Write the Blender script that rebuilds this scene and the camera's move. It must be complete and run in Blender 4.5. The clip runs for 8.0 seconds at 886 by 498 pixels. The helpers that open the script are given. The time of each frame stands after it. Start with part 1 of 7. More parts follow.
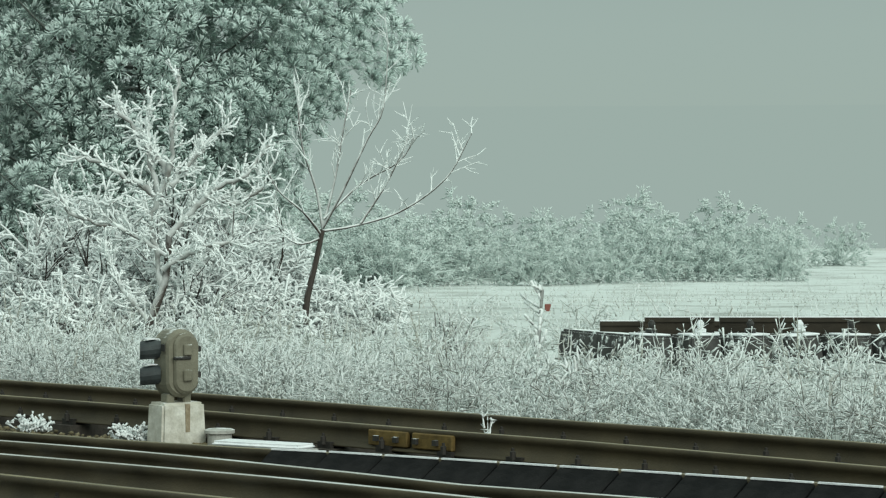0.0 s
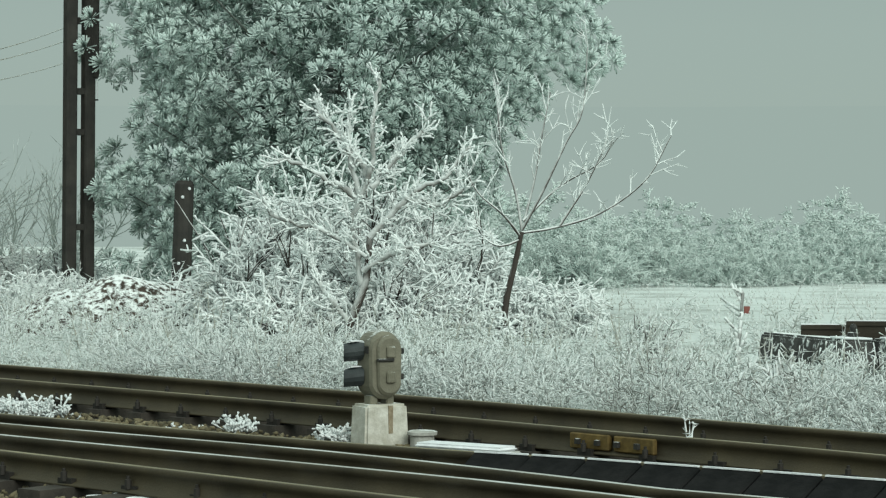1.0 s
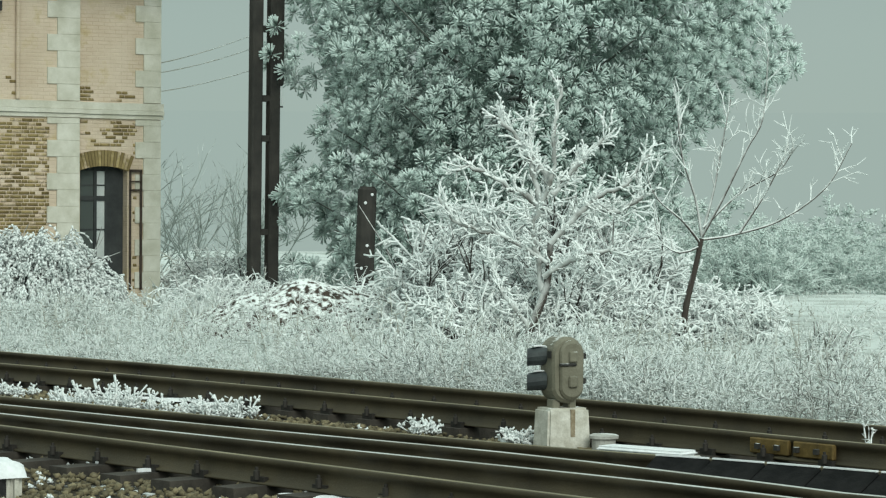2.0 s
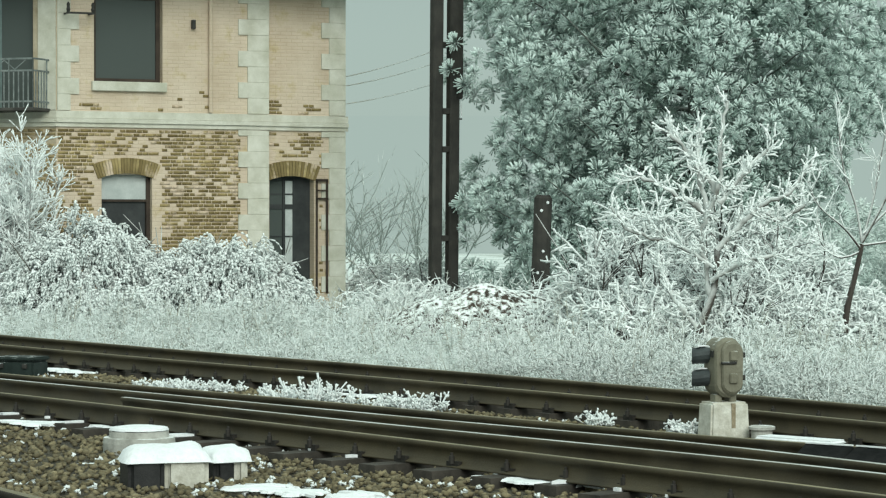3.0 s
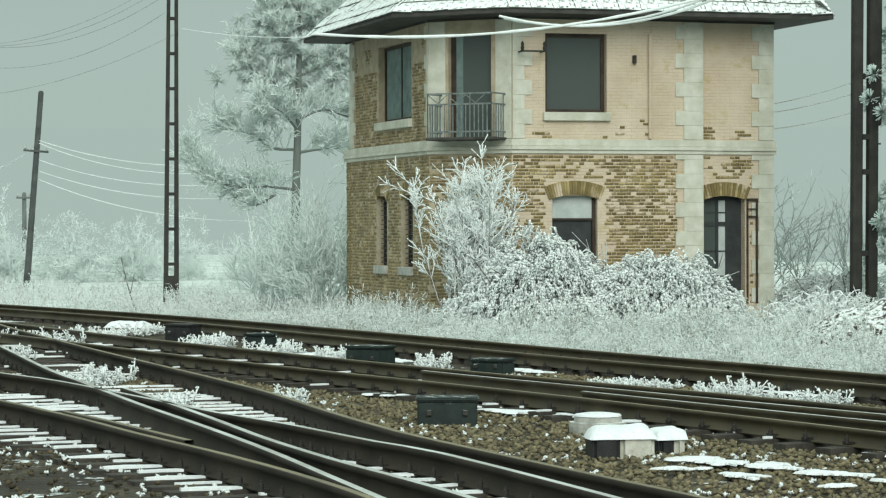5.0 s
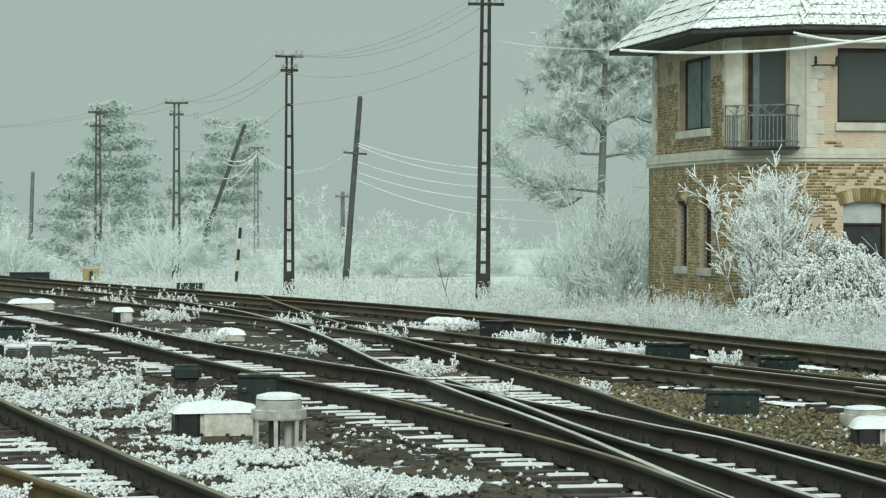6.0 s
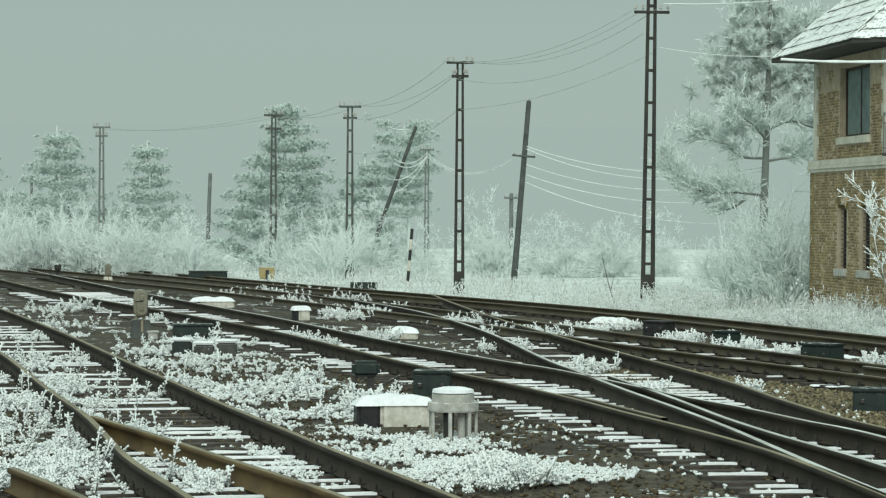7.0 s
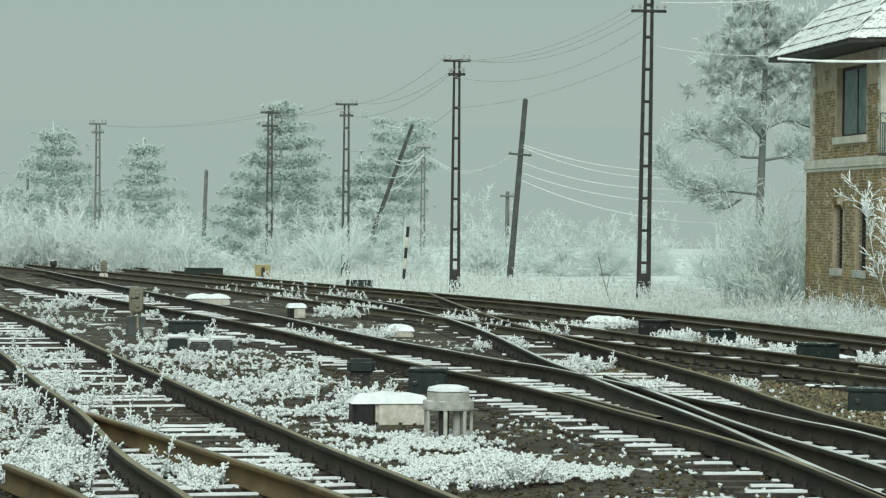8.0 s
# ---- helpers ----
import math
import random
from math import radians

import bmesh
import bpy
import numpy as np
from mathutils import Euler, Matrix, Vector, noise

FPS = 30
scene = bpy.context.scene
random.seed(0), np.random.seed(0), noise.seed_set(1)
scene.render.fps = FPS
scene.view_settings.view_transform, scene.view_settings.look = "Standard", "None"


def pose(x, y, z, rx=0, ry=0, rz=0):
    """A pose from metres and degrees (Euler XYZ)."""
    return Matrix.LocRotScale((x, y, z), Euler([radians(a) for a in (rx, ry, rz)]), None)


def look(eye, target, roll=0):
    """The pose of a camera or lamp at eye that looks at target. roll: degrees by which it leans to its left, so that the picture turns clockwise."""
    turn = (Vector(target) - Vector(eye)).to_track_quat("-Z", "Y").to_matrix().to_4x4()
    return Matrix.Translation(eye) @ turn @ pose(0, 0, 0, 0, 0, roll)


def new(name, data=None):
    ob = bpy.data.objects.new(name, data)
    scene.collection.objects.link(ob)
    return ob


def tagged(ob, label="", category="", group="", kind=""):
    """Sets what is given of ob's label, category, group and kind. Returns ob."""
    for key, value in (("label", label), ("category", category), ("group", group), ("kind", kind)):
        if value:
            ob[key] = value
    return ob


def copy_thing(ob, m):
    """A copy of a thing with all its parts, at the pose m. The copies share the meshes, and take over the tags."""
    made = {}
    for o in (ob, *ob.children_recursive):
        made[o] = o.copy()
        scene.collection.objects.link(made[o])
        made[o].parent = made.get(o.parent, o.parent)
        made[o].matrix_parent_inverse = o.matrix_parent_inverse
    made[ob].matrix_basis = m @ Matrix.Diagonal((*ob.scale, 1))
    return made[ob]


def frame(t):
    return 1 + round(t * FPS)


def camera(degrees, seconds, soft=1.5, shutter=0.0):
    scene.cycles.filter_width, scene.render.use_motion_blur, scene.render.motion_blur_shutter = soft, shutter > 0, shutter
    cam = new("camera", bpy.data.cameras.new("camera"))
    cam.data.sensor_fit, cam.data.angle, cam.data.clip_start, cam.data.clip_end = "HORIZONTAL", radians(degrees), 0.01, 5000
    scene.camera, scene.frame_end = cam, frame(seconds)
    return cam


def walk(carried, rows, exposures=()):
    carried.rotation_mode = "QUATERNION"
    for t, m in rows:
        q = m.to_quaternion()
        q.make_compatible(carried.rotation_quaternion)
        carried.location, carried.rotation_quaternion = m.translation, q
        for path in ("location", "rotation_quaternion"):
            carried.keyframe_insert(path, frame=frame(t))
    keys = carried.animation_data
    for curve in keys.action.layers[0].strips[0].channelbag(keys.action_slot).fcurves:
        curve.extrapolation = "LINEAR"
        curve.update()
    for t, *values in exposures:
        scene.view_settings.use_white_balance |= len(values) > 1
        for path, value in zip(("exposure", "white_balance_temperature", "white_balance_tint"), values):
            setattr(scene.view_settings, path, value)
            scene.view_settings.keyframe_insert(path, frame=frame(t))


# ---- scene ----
FOV = 2 * math.degrees(math.atan(784 / 4583))
cam = camera(FOV, 8.0, soft=1.25)
PATH = [
    (0, (1.414, 5.320, 1.755), (8.660, 23.959, 1.479), 0.05),
    (0.25, (1.410, 5.319, 1.755), (8.289, 24.096, 1.472), 0.01),
    (0.5, (1.360, 5.237, 1.774), (7.884, 24.141, 1.477), -0.01),
    (0.75, (1.330, 5.216, 1.785), (7.505, 24.237, 1.494), 0.11),
    (1, (1.338, 5.247, 1.782), (7.156, 24.380, 1.505), 0.13),
    (1.25, (1.336, 5.450, 1.774), (6.855, 24.672, 1.503), 0.24),
    (1.5, (1.334, 5.438, 1.774), (6.519, 24.752, 1.506), 0.20),
    (1.75, (1.284, 5.212, 1.781), (6.117, 24.618, 1.526), 0.24),
    (2, (1.188, 4.868, 1.798), (5.681, 24.355, 1.556), 0.33),
    (2.25, (1.049, 4.318, 1.826), (5.204, 23.881, 1.598), 0.49),
    (2.5, (0.829, 3.583, 1.865), (4.672, 23.209, 1.639), 0.59),
    (2.75, (0.733, 3.053, 1.881), (4.243, 22.741, 1.659), 0.55),
    (3, (0.670, 2.607, 1.905), (3.856, 22.350, 1.668), 0.06),
    (3.25, (0.609, 1.916, 1.947), (3.441, 21.713, 1.703), -0.03),
    (3.5, (0.506, 1.320, 1.960), (3.003, 21.163, 1.733), 0.03),
    (3.75, (0.443, 0.812, 1.962), (2.633, 20.691, 1.753), 0.10),
    (4, (0.393, 0.180, 1.984), (2.241, 20.094, 1.782), 0.10),
    (4.25, (0.361, -0.683, 2.052), (1.795, 19.265, 1.836), 0.02),
    (4.5, (0.272, -1.415, 2.083), (1.259, 18.560, 1.871), 0.03),
    (4.75, (0.256, -2.063, 2.100), (0.700, 17.931, 1.904), -0.03),
    (5, (0.206, -2.797, 2.140), (0.045, 17.202, 1.955), -0.14),
    (5.25, (0.244, -3.874, 2.260), (-0.611, 16.107, 2.050), -0.02),
    (5.5, (0.361, -4.905, 2.301), (-1.138, 15.038, 2.086), -0.14),
    (5.75, (0.374, -5.897, 2.350), (-1.648, 13.999, 2.121), 0.01),
    (6, (0.491, -6.852, 2.398), (-2.021, 12.988, 2.156), 0.12),
    (6.25, (0.656, -7.805, 2.451), (-2.292, 11.975, 2.197), 0.18),
    (6.5, (0.759, -8.494, 2.478), (-2.549, 11.229, 2.227), 0.20),
    (6.75, (0.816, -8.900, 2.495), (-2.776, 10.773, 2.244), 0.19),
    (7, (0.855, -9.153, 2.517), (-2.938, 10.483, 2.257), 0.30),
    (7.25, (0.856, -9.115, 2.510), (-3.039, 10.500, 2.240), 0.37),
    (7.5, (0.848, -9.066, 2.508), (-3.066, 10.546, 2.228), 0.45),
    (7.75, (0.847, -9.064, 2.508), (-3.009, 10.559, 2.229), 0.50),
    (8, (0.853, -9.142, 2.517), (-2.909, 10.500, 2.242), 0.55),
]
walk(cam, [(t, look(eye, target, roll)) for t, eye, target, roll in PATH], [(0.0, -0.06), (1.7, -0.02), (3.0, 0.17), (5.2, 0.17), (6.3, 0.06), (8.0, 0.06)])

# ---- world and light: freezing fog under an overcast sky ----
FOG = (0.345, 0.440, 0.402, 1)
world = bpy.data.worlds.new("foggy_sky")
world.use_nodes = True
scene.world = world
wn, wl = world.node_tree.nodes, world.node_tree.links
background = wn["Background"]
coord = wn.new("ShaderNodeTexCoord")
split = wn.new("ShaderNodeSeparateXYZ")
ramp = wn.new("ShaderNodeValToRGB")
sky = wn.new("ShaderNodeTexSky")
sky.sky_type, sky.sun_disc = "NISHITA", False
sky.sun_elevation, sky.sun_rotation = radians(38), radians(200)
blend = wn.new("ShaderNodeMixRGB")
scaled = wn.new("ShaderNodeMixRGB")
scaled.blend_type, scaled.inputs[0].default_value, scaled.inputs[2].default_value = "MULTIPLY", 1.0, (0.1, 0.1, 0.1, 1)
blend.inputs[0].default_value = 0.04
wl.new(coord.outputs["Generated"], split.inputs[0])
wl.new(split.outputs["Z"], ramp.inputs[0])
els = ramp.color_ramp.elements
els[0].position, els[0].color = 0.0, FOG
els[1].position, els[1].color = 1.0, (0.86, 1.06, 0.98, 1)
mid = els.new(0.07)
mid.color = FOG
mid = els.new(0.13)
mid.color = (0.315, 0.405, 0.375, 1)
mid = els.new(0.35)
mid.color = (0.66, 0.81, 0.75, 1)
wl.new(ramp.outputs[0], blend.inputs[1])
wl.new(sky.outputs[0], scaled.inputs[1])
wl.new(scaled.outputs[0], blend.inputs[2])
wl.new(blend.outputs[0], background.inputs[0])
background.inputs[1].default_value = 1.0

lamp = bpy.data.lights.new("veiled_sun", "SUN")
lamp.energy, lamp.angle, lamp.color = 1.9, radians(40), (0.96, 1.0, 0.93)
sun = new("veiled_sun", lamp)
sun.matrix_world = look((16, -40, 44), (4, 40, 0))

# ---- materials ----


class Nodes:
    def __init__(self, name):
        self.m = bpy.data.materials.new(name)
        self.m.use_nodes = True
        self.n, self.l = self.m.node_tree.nodes, self.m.node_tree.links
        self.b = self.n["Principled BSDF"]
        self.c = self.n.new("ShaderNodeTexCoord").outputs["Object"]
        self.geo = self.n.new("ShaderNodeNewGeometry")

    def put(self, v, socket):
        if isinstance(v, bpy.types.NodeSocket):
            self.l.new(v, socket)
        elif isinstance(v, tuple) and len(v) == 3:
            socket.default_value = (*v, 1)
        else:
            socket.default_value = v

    def noise(self, scale, detail=4.0, rough=0.6, coords=None):
        k = self.n.new("ShaderNodeTexNoise")
        k.inputs["Scale"].default_value, k.inputs["Detail"].default_value, k.inputs["Roughness"].default_value = scale, detail, rough
        self.l.new(coords or self.c, k.inputs["Vector"])
        return k.outputs["Fac"]

    def voronoi(self, scale, out="Color", feature="F1"):
        k = self.n.new("ShaderNodeTexVoronoi")
        k.feature = feature
        k.inputs["Scale"].default_value = scale
        self.l.new(self.c, k.inputs["Vector"])
        return k.outputs[out]

    def range(self, v, a, b, lo=0.0, hi=1.0):
        k = self.n.new("ShaderNodeMapRange")
        k.inputs[1].default_value, k.inputs[2].default_value, k.inputs[3].default_value, k.inputs[4].default_value = a, b, lo, hi
        self.l.new(v, k.inputs[0])
        return k.outputs[0]

    def math(self, op, a, b):
        k = self.n.new("ShaderNodeMath")
        k.operation = op
        self.put(a, k.inputs[0]), self.put(b, k.inputs[1])
        return k.outputs[0]

    def mix(self, f, a, b, kind="MIX"):
        k = self.n.new("ShaderNodeMixRGB")
        k.blend_type = kind
        self.put(f, k.inputs[0]), self.put(a, k.inputs[1]), self.put(b, k.inputs[2])
        return k.outputs[0]

    def up(self):
        k = self.n.new("ShaderNodeSeparateXYZ")
        self.l.new(self.geo.outputs["Normal"], k.inputs[0])
        return k.outputs["Z"]

    def bump(self, height, strength=0.4, distance=0.02):
        k = self.n.new("ShaderNodeBump")
        k.inputs["Strength"].default_value, k.inputs["Distance"].default_value = strength, distance
        self.l.new(height, k.inputs["Height"])
        self.l.new(k.outputs[0], self.b.inputs["Normal"])

    def done(self, colour, rough=0.8, metal=0.0):
        self.put(colour, self.b.inputs["Base Color"])
        self.put(rough, self.b.inputs["Roughness"])
        self.b.inputs["Metallic"].default_value = metal
        self.b.inputs["Specular IOR Level"].default_value = 0.3
        return self.m


RIME = (0.78, 0.815, 0.80)


def surface(name, dark, light, scale=6.0, rough=0.8, rime=0.0, metal=0.0, bump=0.3, grain=60.0, island=False):
    """Two-scale mottled surface; rime: how much hoar frost lies on faces that look up."""
    k = Nodes(name)
    col = k.mix(k.range(k.noise(scale), 0.3, 0.7), dark, light)
    fine = k.noise(grain, 3)
    col = k.mix(0.5, col, k.mix(fine, (0.55, 0.55, 0.55), (1.25, 1.25, 1.25)), "MULTIPLY")
    if island:
        rnd = k.n.new("ShaderNodeObjectInfo").outputs["Random"]
        rnd = k.math("FRACT", k.math("ADD", rnd, k.geo.outputs["Random Per Island"]), 0.0)
        col = k.mix(0.7, col, k.mix(rnd, (0.5, 0.48, 0.46), (1.4, 1.36, 1.28)), "MULTIPLY")
    if rime:
        f = k.range(k.math("ADD", k.up(), k.range(k.noise(9.0), 0.3, 0.7, -0.5, 0.5)), 1.15 - rime, 1.45 - rime)
        col = k.mix(f, col, RIME)
    k.bump(k.math("ADD", fine, k.noise(scale * 3)), bump, 0.01)
    return k.done(col, rough, metal)


def frosted(name, dark, light=RIME, gain=1.0, up=0.25):
    """Twigs, blades and needles: bare by the frost attribute, rimed over the rest."""
    k = Nodes(name)
    a = k.n.new("ShaderNodeAttribute")
    a.attribute_name = "frost"
    f = k.math("ADD", k.math("MULTIPLY", a.outputs["Fac"], gain), k.math("MULTIPLY", k.up(), up))
    f = k.math("ADD", f, k.range(k.noise(3.0), 0.3, 0.7, -0.2, 0.2))
    f = k.range(f, 0.25, 0.8)
    white = k.mix(k.noise(14.0), tuple(0.86 * v for v in light), tuple(min(0.93, 1.04 * v) for v in light))
    return k.done(k.mix(f, dark, white), 0.75)


M_GROUND = Nodes("frosty_field")
_k = M_GROUND
_f = _k.range(_k.math("ADD", _k.noise(0.35, 6), _k.math("MULTIPLY", _k.noise(6.0, 5), 0.5)), 0.55, 0.78)
_col = _k.mix(_f, (0.34, 0.365, 0.335), (0.64, 0.69, 0.665))
_k.bump(_k.noise(9.0, 6), 0.8, 0.08)
M_GROUND = _k.done(_col, 0.9)

_k = Nodes("track_ballast")
_cell = _k.voronoi(16.0)
_sep = _k.n.new("ShaderNodeSeparateColor")
_k.l.new(_cell, _sep.inputs[0])
_col = _k.mix(_sep.outputs[0], (0.03, 0.026, 0.019), (0.105, 0.087, 0.055))
_col = _k.mix(_k.range(_k.noise(0.5, 3), 0.45, 0.65), _col, (0.034, 0.028, 0.021))
_s = _k.range(_k.math("ADD", _k.noise(0.9, 5), _k.math("MULTIPLY", _k.noise(7.0, 4), 0.45)), 0.84, 0.88)
_col = _k.mix(_s, _col, (0.80, 0.83, 0.82))
_k.bump(_k.math("ADD", _k.voronoi(16.0, "Distance"), _s), 1.0, 0.04)
M_BALLAST = _k.done(_col, 0.9)

M_STONE = surface("ballast_stone", (0.085, 0.073, 0.042), (0.25, 0.215, 0.135), 8, 0.9, 0.0, island=True)
M_STONEDARK = surface("sooty_ballast_stone", (0.035, 0.028, 0.018), (0.13, 0.105, 0.062), 8, 0.9, 0.0, island=True)
M_RAIL = surface("rusty_rail", (0.034, 0.029, 0.018), (0.086, 0.070, 0.040), 1.3, 0.6, 0.0, 0.1)
M_RAILDARK = surface("oily_dark_rail", (0.018, 0.0155, 0.011), (0.048, 0.039, 0.026), 1.3, 0.85)
M_RAILTOP = surface("worn_rail_head", (0.12, 0.10, 0.052), (0.24, 0.20, 0.108), 1.0, 0.5, 0.0, 0.15)
M_YELLOWRAIL = surface("ochre_rusty_rail", (0.05, 0.033, 0.013), (0.145, 0.095, 0.033), 1.5, 0.7)
# pale crown: rime and the shine of rail heads in one colour
M_BRIGHTTOP = surface("bright_rail_head", (0.30, 0.29, 0.25), (0.62, 0.65, 0.63), 0.8, 0.6)
M_SLEEPER = surface("tarred_sleeper", (0.028, 0.025, 0.021), (0.078, 0.068, 0.055), 5, 0.85)
M_SNOW = surface("old_snow", (0.70, 0.73, 0.74), (0.84, 0.86, 0.87), 5, 0.7, 0.0, bump=0.5, grain=30)
M_IRON = surface("dark_iron", (0.018, 0.019, 0.018), (0.05, 0.048, 0.042), 6, 0.6, 0.35)
M_CLIP = surface("oily_fastening", (0.014, 0.013, 0.011), (0.035, 0.031, 0.026), 6, 0.7)
M_GREENBOX = surface("dark_green_paint", (0.008, 0.016, 0.014), (0.022, 0.034, 0.03), 6, 0.6, 0.05)
M_CONCRETE = surface("weathered_concrete", (0.28, 0.28, 0.25), (0.50, 0.50, 0.46), 7, 0.85, 0.2)
M_WHITEWASH = surface("flaking_whitewash", (0.40, 0.38, 0.31), (0.68, 0.67, 0.60), 9, 0.85, 0.1)
M_BLACK = surface("black_paint", (0.012, 0.013, 0.013), (0.03, 0.03, 0.03), 8, 0.5)
M_SIGNAL = surface("grey_green_signal_paint", (0.135, 0.128, 0.092), (0.225, 0.215, 0.16), 5, 0.55, 0.15)
M_HOOD = surface("slate_blue_hood", (0.028, 0.034, 0.036), (0.055, 0.066, 0.066), 6, 0.5, 0.15)
M_POLE = surface("dark_tarred_pole", (0.02, 0.02, 0.018), (0.05, 0.046, 0.04), 3, 0.8, 0.0)
# two paler pole greys, fog haze of the distance put into the colour
M_POLEGREY = surface("fog_greyed_pole", (0.048, 0.054, 0.05), (0.10, 0.108, 0.102), 3, 0.85, 0.2)
M_FARPOLE = surface("rimed_fog_paled_pole", (0.11, 0.122, 0.116), (0.20, 0.22, 0.21), 3, 0.85, 0.3)


def brick_surface(name, dark, light, wash):
    """Bricks, each its own shade, with remains of limewash in patches."""
    k = Nodes(name)
    rnd = k.n.new("ShaderNodeObjectInfo").outputs["Random"]
    rnd = k.math("FRACT", k.math("ADD", rnd, k.geo.outputs["Random Per Island"]), 0.0)
    col = k.mix(rnd, dark, light)
    col = k.mix(k.range(k.noise(1.4, 5), 0.35, 0.7), col, tuple(0.62 * v for v in dark))
    fine = k.noise(55.0, 3)
    col = k.mix(0.5, col, k.mix(fine, (0.6, 0.6, 0.6), (1.25, 1.25, 1.25)), "MULTIPLY")
    f = k.range(k.math("ADD", k.noise(2.1, 6), k.math("MULTIPLY", rnd, 0.22)), wash, wash + 0.12)
    col = k.mix(f, col, (0.55, 0.44, 0.33))
    k.bump(k.math("ADD", fine, k.noise(14.0)), 0.4, 0.01)
    return k.done(col, 0.9)


M_BRICK = brick_surface("ochre_brick", (0.20, 0.148, 0.062), (0.49, 0.385, 0.18), 0.66)
M_BRICKDARK = brick_surface("sooty_ochre_brick", (0.24, 0.185, 0.095), (0.50, 0.395, 0.215), 0.74)
_k = Nodes("pinkish_limewash")
_xyz = _k.n.new("ShaderNodeSeparateXYZ")
_k.l.new(_k.c, _xyz.inputs[0])
_flat = _k.n.new("ShaderNodeCombineXYZ")
_k.l.new(_k.math("ADD", _xyz.outputs[0], _xyz.outputs[1]), _flat.inputs[0])
_k.l.new(_xyz.outputs[2], _flat.inputs[1])
_bond = _k.n.new("ShaderNodeTexBrick")
for _i, _v in (("Scale", 1.0), ("Brick Width", 0.25), ("Row Height", 0.076), ("Mortar Size", 0.012), ("Mortar Smooth", 0.6)):
    _bond.inputs[_i].default_value = _v
_k.l.new(_flat.outputs[0], _bond.inputs["Vector"])
_col = _k.mix(_k.range(_k.noise(1.3, 6), 0.3, 0.7), (0.49, 0.39, 0.285), (0.64, 0.54, 0.43))
_col = _k.mix(_k.range(_k.noise(2.6, 7), 0.54, 0.72), _col, (0.45, 0.355, 0.20))
_col = _k.mix(_k.math("MULTIPLY", _bond.outputs["Fac"], _k.range(_k.noise(1.7, 4), 0.45, 0.6, 0.0, 0.35)), _col, (0.36, 0.26, 0.17))
_k.bump(_k.math("ADD", _k.math("MULTIPLY", _bond.outputs["Fac"], -0.8), _k.noise(25.0, 4)), 0.5, 0.012)
M_PLASTER = _k.done(_col, 0.9)
M_MORTAR = surface("pale_mortar", (0.34, 0.28, 0.19), (0.50, 0.43, 0.32), 4, 0.95)
M_QUOIN = surface("cream_quoin_paint", (0.46, 0.45, 0.36), (0.66, 0.65, 0.57), 2.5, 0.85)
M_WOOD = surface("dark_brown_timber", (0.028, 0.02, 0.015), (0.065, 0.047, 0.035), 4, 0.7)
M_SOFFIT = surface("dark_soffit_boards", (0.035, 0.035, 0.032), (0.075, 0.07, 0.062), 3, 0.8)
M_DOOR = surface("blackened_door", (0.022, 0.026, 0.027), (0.045, 0.05, 0.05), 4, 0.5)
M_BOARD = surface("pale_grey_board", (0.40, 0.44, 0.43), (0.55, 0.59, 0.57), 3, 0.6)
M_TEAL = surface("faded_teal_curtain", (0.10, 0.145, 0.14), (0.20, 0.26, 0.25), 3, 0.8)
M_BALCONY = surface("grey_balcony_iron", (0.10, 0.12, 0.115), (0.24, 0.27, 0.26), 8, 0.6, 0.2)
M_SLATE = surface("snowy_slate", (0.10, 0.115, 0.11), (0.2, 0.21, 0.2), 5, 0.7, 0.72, island=True)
M_YELLOW = surface("dull_yellow_plate", (0.24, 0.19, 0.08), (0.36, 0.29, 0.14), 5, 0.6)
M_SLEEPERC = surface("dark_creosoted_concrete", (0.03, 0.03, 0.028), (0.085, 0.085, 0.08), 5, 0.85, 0.8)
M_OCHRE = surface("ochre_fishplate_rust", (0.075, 0.05, 0.015), (0.17, 0.115, 0.035), 9, 0.75)
M_WIRE = surface("rimed_wire", (0.70, 0.74, 0.73), (0.85, 0.88, 0.87), 5, 0.8)
# dark panes lifted a little, reflected fog and haze put into the colour
M_GLASS = Nodes("haze_lifted_dark_glass").done((0.07, 0.083, 0.078), 0.2)
M_RED = surface("red_sign", (0.16, 0.05, 0.04), (0.24, 0.08, 0.06), 5, 0.6)
M_RUBBER = surface("black_rubber", (0.006, 0.007, 0.007), (0.018, 0.018, 0.018), 6, 0.97)
M_RUBBER.node_tree.nodes["Principled BSDF"].inputs["Specular IOR Level"].default_value = 0.08
M_STREAK = surface("rust_streak", (0.20, 0.15, 0.09), (0.36, 0.31, 0.22), 14, 0.9)
M_EARTH = surface("dug_earth", (0.03, 0.022, 0.017), (0.085, 0.065, 0.05), 3, 0.95, 0.48)
F_TWIG = frosted("rimed_twigs", (0.085, 0.08, 0.068), (0.85, 0.895, 0.88))
F_GRASS = frosted("rimed_grass", (0.33, 0.34, 0.295), (0.74, 0.79, 0.77), gain=0.95)
F_WEED = frosted("thick_rime_on_weeds", (0.2, 0.19, 0.155), (0.79, 0.83, 0.82), gain=1.15)
F_DRYWEED = frosted("rimed_dry_weeds", (0.19, 0.19, 0.16), (0.74, 0.79, 0.77), gain=1.0)
F_BARK = frosted("dark_bark_with_rime", (0.045, 0.036, 0.03), gain=1.0, up=0.6)
# needles and bark of the big pine, bare tones raised for fog haze
F_NEEDLE = frosted("rimed_hazed_pine_needles", (0.26, 0.355, 0.31), (0.66, 0.775, 0.735), gain=1.0, up=0.15)
F_PINEBARK = frosted("fog_greyed_pine_bark", (0.11, 0.125, 0.11), (0.6, 0.66, 0.63), up=0.5)
